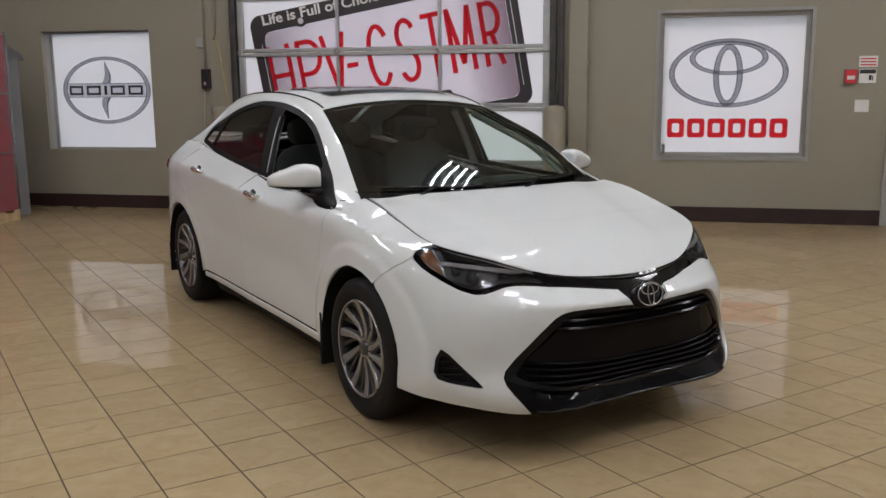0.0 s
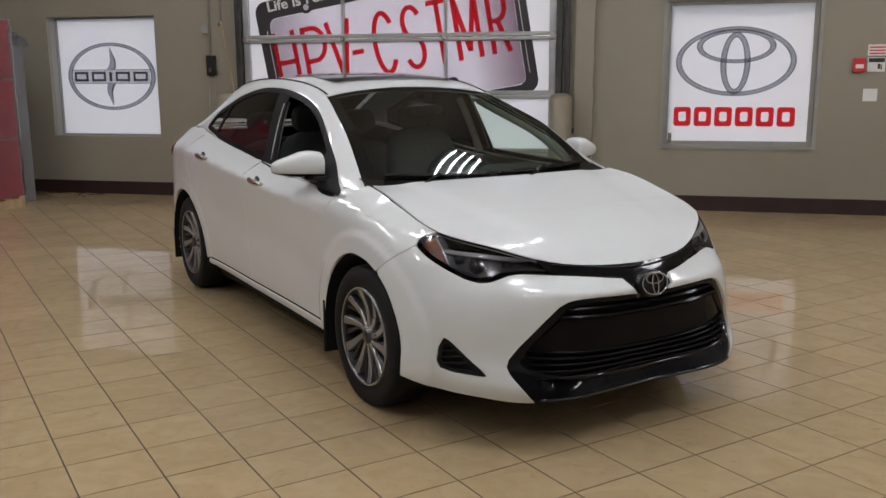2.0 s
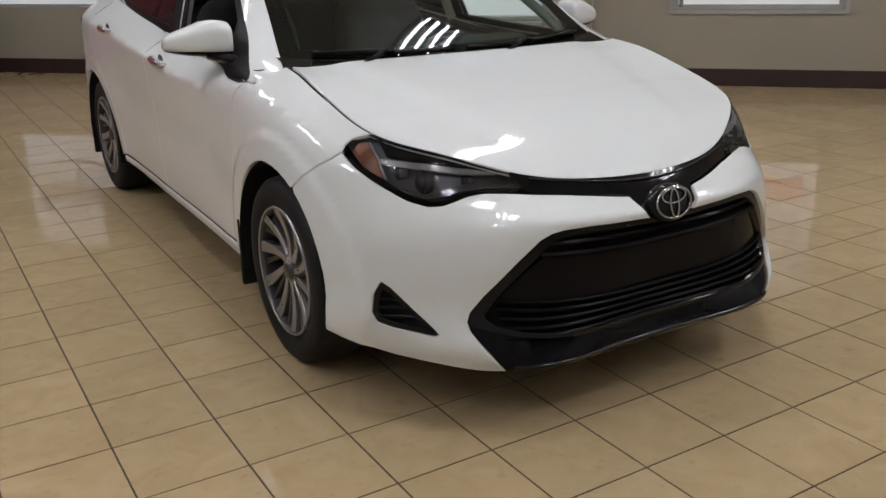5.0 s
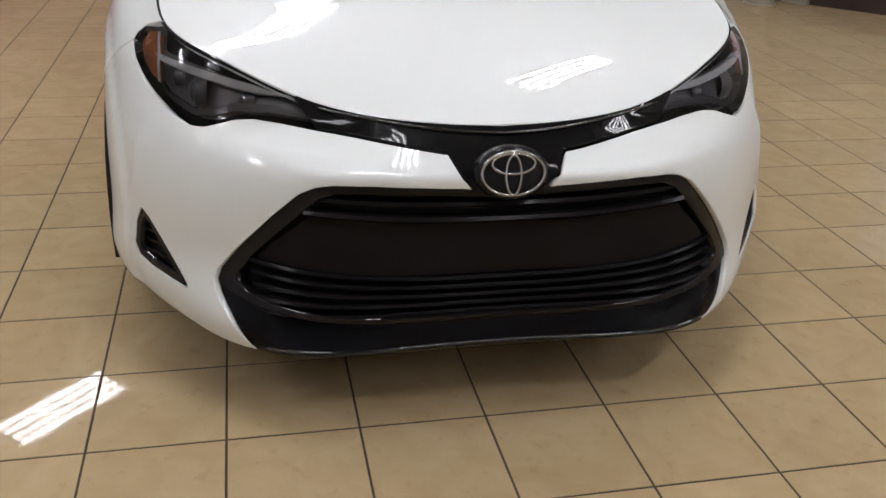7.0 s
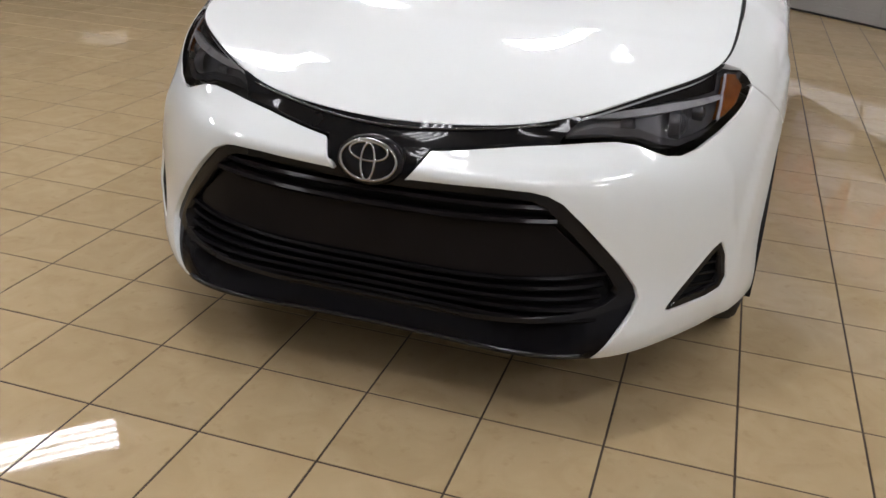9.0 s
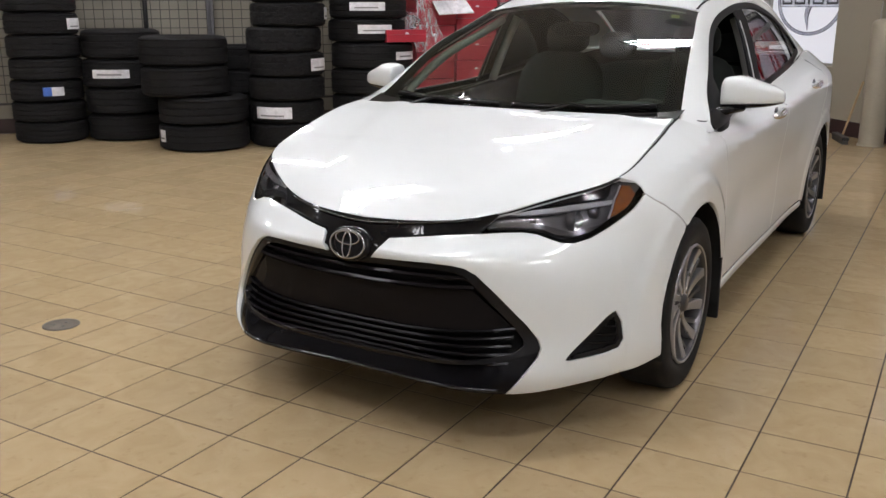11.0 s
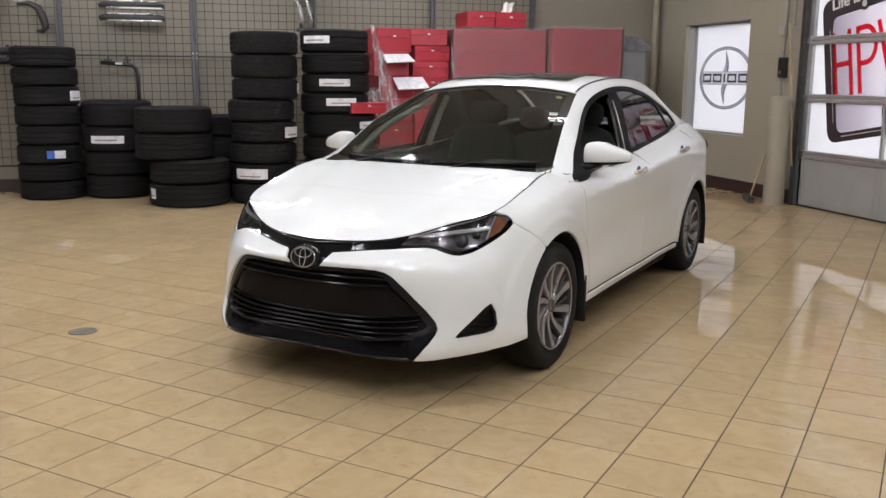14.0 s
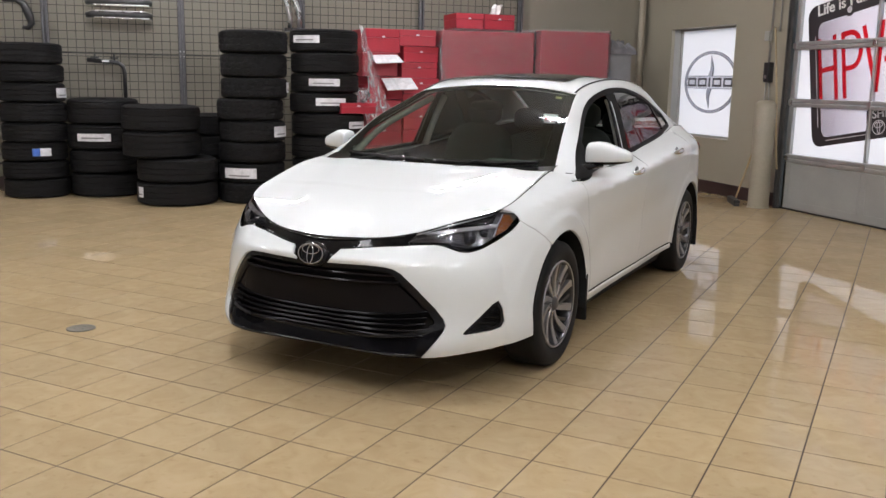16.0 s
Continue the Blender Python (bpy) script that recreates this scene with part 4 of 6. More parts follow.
# hood: from its edge to the middle line
def hood_grid():
    ss = np.r_[np.linspace(-90, -60, 24), np.linspace(-58.5, -25, 24), np.linspace(-23, 8, 22)]
    e = at_station(ss, _grid(RG, ss + 90, np.full(ss.shape, 140.0)), _grid(ZG, ss + 90, np.full(ss.shape, 140.0)))
    mid_y = spline((-90, -75, -60, -48, -35, -20, 0, 8), [-2.139, -2.118, -2.055, -1.97, -1.85, -1.64, -1.33, -1.165])(ss)
    w = 1 - (1 - np.linspace(0, 1, 26)) ** 1.4
    x = e[:, None, 0] * (1 - w)
    y = e[:, None, 1] * (1 - w ** 1.5) + mid_y[:, None] * w ** 1.5
    q = x / np.maximum(e[:, None, 0], 1e-6)
    lift = (e[:, 2] - HOOD_C(e[:, 1]))[:, None]
    z = HOOD_C(y) + lift * q ** 2.0
    z[0] = HOOD_C(y[0])
    z[:, 0] = e[:, 2]
    xc = 0.30 + 0.24 * np.clip((y + 2.1) / 0.95, 0, 1)
    fade = np.clip((y + 2.12) / 0.35, 0, 1) * np.clip((e[:, None, 0] - xc) / 0.12, 0, 1)
    z += 0.009 * fade * (1 / (1 + np.exp((x - xc) / 0.016)) - 0.55)
    z[:, 0] = e[:, 2]
    p = np.stack([x, y, z], -1)
    for _ in range(6):      # ease the nose line
        p[1:-1, 1:, 2] = (p[:-2, 1:, 2] + 2 * p[1:-1, 1:, 2] + p[2:, 1:, 2]) / 4
    p[:, 0] += (p[:, 1] - p[:, 0]) * 0.10
    return p


hp = hood_grid()
lipped = np.concatenate([(hp[:, :1] - np.array([0, 0, 0.016])), (hp[:, :1] - np.array([0, 0, 0.0015])), hp], 1)
full = np.concatenate([lipped, (lipped * np.array([-1, 1, 1]))[:, ::-1][:, 1:]], 1)
hood = sheet("hood", full, M_CAR)



def bumper_f(u, v):
    """The skin with a fold down each corner, beside the headlamp and the side intake."""
    s = u * 60
    near = np.where(s < -90, -180 - s, s)
    fold = np.exp(-np.abs(near + 35.5 + 8 * np.clip(v - .45, 0, 1)) / 4.0) * np.clip((v - .26) / .08, 0, 1) * np.clip((.68 - v) / .10, 0, 1)
    ledge = np.exp(-((v - .612) / .012) ** 2) * np.clip((near + 90) / 8, 0, 1) * np.clip((-62 - near) / 8, 0, 1)
    return skin(u, v, -0.013 * fold - 0.004 * ledge - relief(u, v))


bumper = panel("bumper_cover", bump, bumper_f, M_CAR, holes=[VENT], both=True, step=0.018, edge=0.014)

# wings, doors, quarter panels
def flank_f(u, v):
    return skin(u, v, -relief(u, v))


DOOR_F = [(flank(-1.04), .902), (flank(-1.01), .86), (flank(-.97), .74), (flank(-.945), .62), (flank(-.92), .46), (flank(-.89), .286)]
DOOR_M = [(flank(.135), .985), (flank(.135), .93), (flank(.13), .86), (flank(.13), .74), (flank(.13), .5), (flank(.10), .286)]
DOOR_R = [(flank(1.25), 1.05), (flank(1.27), .97), (flank(1.25), .87), (flank(1.15), .745)]
sail = (flank(-1.10), .925)
wing_top = top_edge(-32.5, 9)
fender = HL_TIP + wing_top + [(flank(-1.12), .940), sail] + DOOR_F + [(flank(-.90), .236)] + arch(-1.35, 0.378, -12, 118)[0:] + SEAM[::-1][1:]
panel("fender", fender, flank_f, M_CAR, step=0.016, edge=0.014)
BELT_LINE = [(flank(y), float(BELT(np.array([y]))[0][1]) + 0.006) for y in np.linspace(-1.06, .135, 18)]
BELT_LINE2 = [(flank(y), float(BELT(np.array([y]))[0][1]) + 0.006) for y in np.linspace(.135, 1.25, 16)]
front_door = panel("front_door", DOOR_F[::-1] + BELT_LINE + DOOR_M[1:], flank_f, M_CAR, step=0.017, edge=0.02)
rear_door = panel("rear_door", DOOR_M[::-1] + BELT_LINE2[1:] + DOOR_R[1:] + arch(1.35, 0.378, 122, 186, 24) + [(flank(.93), .286)], flank_f, M_CAR, step=0.017, edge=0.02)
TAIL_LAMP = S((190, .90), (187, .955), (196, .985), (236, .965), (236, .80), (200, .82))
quarter = DOOR_R[::-1] + [(flank(y), float(BELT(np.array([min(y, 1.85)]))[0][1]) + .006) for y in np.linspace(1.27, 1.5, 4)] + top_edge(170, 258, 20) + S((258, .22)) + S((200, .22)) + arch(1.35, 0.378, -14, 122)
panel("quarter_panel", quarter, flank_f, M_CAR, holes=[TAIL_LAMP], step=0.022, edge=0.02)
panel("tail_lamp", TAIL_LAMP, lambda u, v: skin(u, v, -.022 * ease(.80, .92, v)), M_TAIL, step=0.03, label="red tail lamp")
panel("sill", [(flank(-.90), .236), (flank(.93), .245), (flank(.93), .284), (flank(-.89), .284)], lambda u, v: skin(u, v, -.010 * ease(.286, .272, v)), M_CAR, step=0.012, edge=0.02)
# dark sheet set back below the sill, in place of the shade there
panel("sill_cover", [(flank(-.92), .16), (flank(.95), .16), (flank(.94), .243), (flank(-.90), .234)], lambda u, v: skin(u, v, 0.07), M_DARK, step=0.04)


# dark and grey tubes laid in the panel gaps to stand for their shade
for line, thick, seal in ((DOOR_F, .0062, M_DARK), (DOOR_M, .0066, M_DARK), (DOOR_R, .0066, M_DARK), (SEAM, .0062, M_GAP_GREY), (top_edge(-60, 9, 30, .007), .0052, M_DARK)):
    bm = bmesh.new()
    tube(bm, [skin(np.array([u]), np.array([v]), 0.0085 - relief(np.array([u]), np.array([v])))[0] for u, v in along(list(line) + list(line)[::-1], .04)[:len(along(list(line) + list(line)[::-1], .04)) // 2 + 1]], thick, 6)
    twin("panel_seal", bm, seal)


# upper body with window openings
def house_f(u, v):
    return house_at(u, v)


DLO_TOP = smooth_line([(-1.075, .919), (-.965, .957), (-.850, 1.020), (-.700, 1.099), (-.490, 1.194), (-.320, 1.261), (-.160, 1.312), (.0, 1.346), (.16, 1.366), (.33, 1.372), (.48, 1.369), (.66, 1.347), (.875, 1.305), (1.09, 1.242), (1.302, 1.164), (1.347, 1.113)], 48)
DLO_BOT = [(1.335, 1.096), (.975, 1.045), (.547, 1.005), (.057, .966), (-.497, .939), (-1.012, .919)]
DLO = shrink(along(DLO_TOP + DLO_BOT, .03), -0.005)
ys = np.linspace(-1.115, 1.83, 70)
house_ring = [(y, float(BELT(np.array([y]))[0][1]) + 0.002) for y in ys] + [(y, float(EDGE(np.array([y]))[0][1]) - 0.001) for y in ys[::-1]]
panel("side_frame", house_ring, house_f, M_CAR, holes=[shrink(along(DLO, .03), -0.002)], step=0.03, edge=0.02, gap=0.0, lip=0.02)
inner = shrink(along(DLO, 0.02), 0.027)
panel("window_trim", DLO, lambda u, v: house_at(u, v, 0.004), M_SAIL, holes=[inner], step=0.03, edge=0.015, gap=0.0, lip=0.012)
pillar = [(-.028, .955), (.14, .967), (.206, 1.344), (.072, 1.337)]
panel("b_pillar_cover", pillar, lambda u, v: house_at(u, v, 0.003), M_DARK, step=0.03, gap=0.0, lip=0.01)


def clip_y(ring, y0, slope, keep_front):
    """The part of a ring in front of or behind a leaning line y = y0 + slope * (z - 1)."""
    out = []
    for a, b in zip(ring, ring[1:] + ring[:1]):
        da, db = [(p[0] - y0 - slope * (p[1] - 1)) * (1 if keep_front else -1) for p in (a, b)]
        if da <= 0:
            out.append(a)
        if da * db < 0:
            t = da / (da - db)
            out.append((a[0] + t * (b[0] - a[0]), a[1] + t * (b[1] - a[1])))
    return out


pane_r = clip_y(clip_y(inner, .168, .145, False), 1.155, -.79, True)
pane_q = clip_y(inner, 1.19, -.79, False)
# the front windows stand open, the rear ones are closed
panel("rear_window_pane", pane_r, lambda u, v: house_at(u, v, 0.012), M_PRIVACY, rear_door, step=0.05, gap=0, lip=0.003)
panel("quarter_pane", pane_q, lambda u, v: house_at(u, v, 0.012), M_PRIVACY, rear_door, step=0.05, gap=0, lip=0.003)
panel("window_bar", clip_y(clip_y(inner, 1.15, -.79, False), 1.195, -.79, True), lambda u, v: house_at(u, v, 0.006), M_SATIN, rear_door, step=0.03, gap=0, lip=0.008)
panel("mirror_sail", clip_y(inner, -.745, 0.7, True), lambda u, v: house_at(u, v, 0.005), M_SAIL, front_door, step=0.03, gap=0, lip=0.01)
bm = bmesh.new()     # bright run channel of the open front window
pts = [house_at(np.array([.032 + .163 * (z - 1)]), np.array([z]), 0.002)[0] for z in np.linspace(.985, 1.29, 10)]
tube(bm, pts, 0.0045, 6)
twin("window_channel", bm, M_ALU, front_door)


def top_grid(y0, y1, bow0, bow1, centre, crown, n=30, m=15, drop=0.0):
    """A grid between the two upper edges, with the middle line given."""
    ye = np.linspace(y0, y1, n)
    e = EDGE(ye)
    yc = ye + np.linspace(bow0, bow1, n)
    w = np.linspace(0, 1, m)
    x = e[:, None, 0] * (1 - w)
    y = ye[:, None] + (yc - ye)[:, None] * (1 - (1 - w) ** 2)
    zc = centre(yc)[:, None]
    z = zc - (zc - e[:, None, 1]) * (1 - w) ** crown - drop
    p = np.stack([x, y, z], -1)
    return np.concatenate([p, (p * np.array([-1, 1, 1]))[:, ::-1][:, 1:]], 1)


roof = sheet("roof", top_grid(-.28, 1.10, .035, .14, ROOF_C, 2.6, 34), M_CAR)
wind = top_grid(-1.045, -.285, -.11, .03, GLASS_C, 2.0, 26)
windshield = sheet("windshield", wind, M_GLASS, label="clear windscreen")
sheet("rear_window", top_grid(1.105, 1.78, .14, .16, BACK_C, 2.0, 18), M_REARGLASS, label="sloping rear window")
# black border round the screen
sheet("parking_tag", wind[22:24, 2:4] - np.array([0, 0, .006]), M_YELLOW, windshield, "small yellow tag inside the glass")
border = top_grid(-1.045, -.285, -.11, .03, GLASS_C, 2.0, 26, 31, 0.002)
sheet("screen_border", border[-2:, :], M_FIELD)
sheet("screen_border", border[:3, :], M_FIELD)
sheet("screen_border", border[:, :4], M_FIELD)
sheet("screen_border", border[:, -4:], M_FIELD)
# sunroof: dark glass set in the roof
sr = top_grid(-.06, .50, .04, .08, ROOF_C, 2.6, 16, 21)
sheet("sunroof", (sr + np.array([0, 0, .004]))[:, 5:-5], M_GLOSS, roof, "dark glass sunroof panel")
srl = top_grid(-.12, -.06, .035, .04, ROOF_C, 2.6, 5, 21)
sheet("sunroof_deflector", (srl + np.array([0, 0, .012]))[:, 5:-5], M_SATIN, roof)
for sgn in (1, -1):
    yy = np.linspace(-.26, 1.08, 24)
    e = EDGE(yy)
    bm = bmesh.new()
    tube(bm, [(sgn * (a - .012), y, b + .002) for (a, b), y in zip(e, yy)], 0.006, 6)
    part("roof_seam", bm, M_SATIN, roof, smooth=True)

# cowl and wipers
cw = np.linspace(-.70, .70, 29)
rear_edge = np.array([np.interp(abs(x), hp[-1, ::-1, 0], hp[-1, ::-1, 1]) for x in cw]), np.array([np.interp(abs(x), hp[-1, ::-1, 0], hp[-1, ::-1, 2]) for x in cw])
glass_foot = np.array([np.interp(abs(x), wind[0, :15, 0][::-1], wind[0, :15, 1][::-1]) for x in cw]), np.array([np.interp(abs(x), wind[0, :15, 0][::-1], wind[0, :15, 2][::-1]) for x in cw])
cowl = np.stack([np.stack([cw, rear_edge[0] * (1 - t) + (glass_foot[0] + .03) * t, (rear_edge[1] - .022) * (1 - t) + (glass_foot[1] + .012) * t], -1) for t in np.linspace(0, 1, 5)])
sheet("cowl", cowl, M_SATIN)
for x0, x1, x2 in ((.02, .30, .60), (-.58, -.32, -.04)):
    bm = bmesh.new()
    line = []
    for x in np.linspace(x0, x2, 14):
        y = np.interp(abs(x), wind[1, :15, 0][::-1], wind[1, :15, 1][::-1])
        z = np.interp(abs(x), wind[1, :15, 0][::-1], wind[1, :15, 2][::-1])
        line.append((x, y - .01, z + .010))
    tube(bm, line, 0.010, 6)
    tube(bm, [(x0 + .5 * (x2 - x0) - .2, line[7][1] - .10, line[7][2] - .045), (line[7][0] - .05, line[7][1] - .03, line[7][2] + .012), line[7]], 0.009, 6)
    part("wiper", bm, M_SATIN, CAR, smooth=True)

# ---------------------------------------------------------------- nose: strip, badge, grille, lip
strip = S((-90, .696)) + top_edge(-88, -60, 12) + S((-59.6, .730), (-63.6, .679)) + STRIP_LOW[::-1][1:] + V_SIDE[::-1][1:] + S((-90, .590))
mirror_u = lambda ring: [(-3.0 - u, z) for u, z in ring]
strip_full = strip + mirror_u(strip)[::-1][1:-1]
panel("grille_strip", strip_full, lambda u, v: skin(u, v, 0.010 - .22 * np.clip(v - .655, 0, .05)), M_STRIP, step=0.02, edge=0.012, gap=0.001, lip=0.03, mirror=False, out=(0, -1, .3))
ridge = []
for s in np.linspace(-116.5, -63.5, 40):
    z = .686 + .030 * (abs(s + 90) / 27) ** 1.5
    ridge.append(tuple(skin(np.array([s / 60]), np.array([z]), -0.003)[0]))
bm = bmesh.new()
tube(bm, ridge, 0.0035, 8)
part("strip_ridge", bm, M_RIDGE, CAR, smooth=True)

BADGE = Matrix.Translation((0, -2.243, .628)) @ pose(0, 0, 0, 78, 0, 0)
badge = new("badge")
badge.parent = CAR
badge.matrix_basis = BADGE
badge["label"] = "round chrome ring badge on black"
bm = bmesh.new()
lathe(bm, [(0.0001, .004), (.5, .004), (.9, 0.002), (1.0, -.006), (1.0, -.03)], 40)
bmesh.ops.scale(bm, vec=(.079, .057, 1), verts=bm.verts)
part("backing", bm, M_GLOSS, badge, smooth=True)


def oval_ring(cx, cz, a, b, w, up, turn=0.0):
    bm = bmesh.new()
    n = 40
    rings = []
    for k in range(n):
        t = 2 * math.pi * k / n
        c = Vector((cx + a * math.cos(t), cz + b * math.sin(t), up))
        nrm = Vector((math.cos(t) / a, math.sin(t) / b, 0)).normalized()
        rings.append([bm.verts.new(c + nrm * w * math.cos(q) + Vector((0, 0, w * .7 * math.sin(q)))) for q in [2 * math.pi * j / 6 for j in range(6)]])
    for r0, r1 in zip(rings, rings[1:] + rings[:1]):
        for j in range(6):
            bm.faces.new((r0[j], r0[(j + 1) % 6], r1[(j + 1) % 6], r1[j]))
    return bm


part("ring", oval_ring(0, 0, .066, .045, .0038, .006), M_BADGE, badge, smooth=True)
part("ring", oval_ring(0, .020, .045, .021, .0032, .007), M_BADGE, badge, smooth=True)
part("ring", oval_ring(0, -.003, .016, .041, .0032, .008), M_BADGE, badge, smooth=True)

opening = [p for p in GRILLE] + S((-64, .19), (-72, .165), (-80, .155), (-90, .152))
open_full = opening + mirror_u(opening)[::-1][1:-1]
grille = panel("grille", open_full, lambda u, v: skin(u, v, 0.055), M_DARK, step=0.04, edge=0.02, gap=-0.002, lip=0, mirror=False, out=(0, -1, 0), label="black grille with thin slats")
# glossy frame round the opening
LIP_TOP = S((-52.9, .334), (-56, .322), (-60, .308), (-66, .289), (-74, .272), (-82, .264), (-90, .262))
frame_out = GRILLE[:10] + LIP_TOP
inner_half = S((-85, .575), (-78, .580), (-72, .581), (-68.2, .576), (-66.2, .563), (-62.7, .507), (-57.4, .415), (-55.4, .367), (-55.4, .352), (-57.2, .334), (-62, .315), (-68, .296), (-76, .281), (-84, .273), (-90, .271))
fr = S((-90, .592)) + frame_out
fr_in = S((-90, .572)) + inner_half
fr_full = fr + mirror_u(fr)[::-1][1:-1]
in_full = fr_in + mirror_u(fr_in)[::-1][1:-1]


def bevelled(u, v):
    return skin(u, v, 0.012)


panel("grille_frame", fr_full, bevelled, M_GLOSS, grille, holes=[in_full], step=0.02, edge=0.012, gap=0.0005, lip=0.05, mirror=False, out=(0, -1, 0))
# plain field between the slats
fld = S((-90, .513), (-80, .516), (-72, .523), (-67, .530), (-65.2, .522), (-60, .447), (-57.6, .407), (-60, .400), (-68, .388), (-78, .381), (-90, .379))
panel("grille_field", fld + mirror_u(fld)[::-1][1:-1], lambda u, v: skin(u, v, 0.028), M_FIELD, grille, step=0.03, edge=0.02, gap=0, lip=0.02, mirror=False, out=(0, -1, 0))


def slat(zs, depth, r, mat=M_SLAT, s_end=-58.0):
    bm = bmesh.new()
    pts = []
    for s in np.linspace(s_end, -180 - s_end, 48):
        k = abs(s + 90) / 32
        pts.append(skin(np.array([s / 60]), np.array([zs(k)]), depth)[0])
    rows = []
    for p in pts:
        c = Vector(p)
        d = Vector((p[0], p[1] + 1.3, 0)).normalized()
        rows.append([bm.verts.new(c + d * a + Vector((0, 0, b))) for a, b in ((r * 1.6, 0), (r * 1.0, r * .75), (-r * 2, r * .6), (-r * 2, -r * .6), (r * 1.0, -r * .75))])
    for a, b in zip(rows, rows[1:]):
        for j in range(5):
            bm.faces.new((a[j], a[(j + 1) % 5], b[(j + 1) % 5], b[j]))
    bm.faces.new(rows[0])
    bm.faces.new(rows[-1][::-1])
    return part("slat", bm, mat, grille, smooth=False, angle=40)


for i in range(5):
    slat(lambda k, i=i: .372 - .0215 * i + .030 * k ** 2 - .004 * i * k * k, 0.026, .0075, s_end=-57.0 - .35 * i)
slat(lambda k: .552 + .010 * k ** 2, 0.030, .009, M_FIELD, s_end=-65.5)
slat(lambda k: .520 + .016 * k ** 2, 0.022, .009, M_FIELD, s_end=-64.5)
# lip under the grille
lip_ring = LIP_TOP[::-1] + GRILLE[10:] + S((-64, .201), (-70, .198), (-78, .196), (-90, .195)) + mirror_u(S((-78, .196), (-70, .198), (-64, .201))[0:]) + mirror_u(GRILLE[10:])[::-1] + mirror_u(LIP_TOP[::-1][1:])[::-1]


def lip_f(u, v):
    """A chin that leans out from under the slats; towards its ends the upper edge lies deeper, so that two facets face upwards."""
    k = np.clip(np.abs(u * 60 + 90) / 31.5, 0, 1.2)
    top, fold = 0.262 + 0.046 * k ** 2, 0.208 + 0.012 * k ** 2
    t = np.clip((top - v) / (top - fold), 0, 1)
    under = np.clip((fold - v) / 0.013, 0, 1)
    d0 = 0.014 + 0.034 * ease(.35, .80, k) - 0.030 * ease(.84, .97, k)
    d1 = 0.002 - 0.040 * (1 - np.clip(k, 0, 1) ** 2)
    return skin(u, v, d0 + (d1 - d0) * t ** 1.2 + 0.020 * under * (1 - np.clip(k, 0, 1) ** 2.5))


panel("front_lip", lip_ring, lip_f, M_LIP, step=0.010, edge=0.010, gap=0.0008, lip=0.03, mirror=False, out=(0, -1, 0), label="gloss black lower lip")
bm = bmesh.new()     # rounded outer edge of the lip
tube(bm, [lip_f(np.array([s / 60]), np.array([.2085 + .012 * min(1, abs(s + 90) / 31.5) ** 2]))[0] for s in np.linspace(-120, -60, 61)], .007, 10)
part("lip_edge", bm, M_LIP_EDGE, CAR, smooth=True)
# side intakes
panel("side_intake", VENT, lambda u, v: skin(u, v, 0.022 - relief(u, v)), M_DARK, step=0.02, gap=-0.003, lip=0, out=(.8, -.6, 0))
panel("intake_frame", VENT, lambda u, v: bumper_f(u, v) + 0 * u[..., None] - 0.003 * np.stack([np.where(u < -1.5, -1, 1) * .62, -.78 + 0 * u, 0 * u], -1), M_GLOSS, holes=[shrink(along(VENT, .012), .014)], step=0.012, edge=0.01, gap=0.0006, lip=0.02, out=(.8, -.6, 0))
for z in (.33, .355, .38, .405):
    bm = bmesh.new()
    s_in = -47.0 + (z - .303) * 62
    tube(bm, [skin(np.array([s / 60]), np.array([z - .002 * (s + 37)]), 0.010)[0] for s in np.linspace(s_in, -36.8, 8)], 0.0055, 6)
    twin("intake_slat", bm, M_SATIN, CAR)

# ---------------------------------------------------------------- headlamps
HL_TOP = S((-32.5, .8185), (-37, .814), (-41, .805), (-48, .785), (-54, .757), (-59.4, .7335))
hl = HL_LOW + HL_TIP + HL_TOP
housing = panel("headlamp", hl, lambda u, v: skin(u, v, 0.040), M_SMOKE, step=0.02, edge=0.012, gap=0.001, lip=0.0, label="swept-back headlamp with dark housing", out=(.6, -.7, .3))
panel("lens", hl, lambda u, v: skin(u, v, 0.001), M_LENS, housing, step=0.02, edge=0.012, gap=0.0025, lip=0.045, out=(.6, -.7, .3))
panel("turn_signal", S((-29.3, .800), (-31.6, .804), (-34.2, .768), (-36.8, .716), (-35.2, .7215), (-32.0, .742), (-28.9, .774)), lambda u, v: skin(u, v, 0.010), M_AMBER, housing, step=0.012, gap=0.001, lip=0.02, label="amber turn signal", out=(.8, -.5, .3))
panel("lamp_cap", S((-36, .775), (-33.6, .812), (-40, .803), (-48, .778), (-54, .750), (-57, .737), (-50, .752), (-44, .766)), lambda u, v: skin(u, v, 0.014), M_FIELD, housing, step=0.015, gap=0, lip=0.03, out=(.6, -.6, .5))
panel("light_guide", S((-57.5, .728), (-53, .742), (-44.5, .758), (-35.2, .766), (-35.4, .756), (-44.5, .744), (-53, .729)), lambda u, v: skin(u, v, 0.011), M_GUIDE, housing, step=0.012, gap=0, lip=0.02, label="grey light guide strip", out=(.6, -.6, .3))
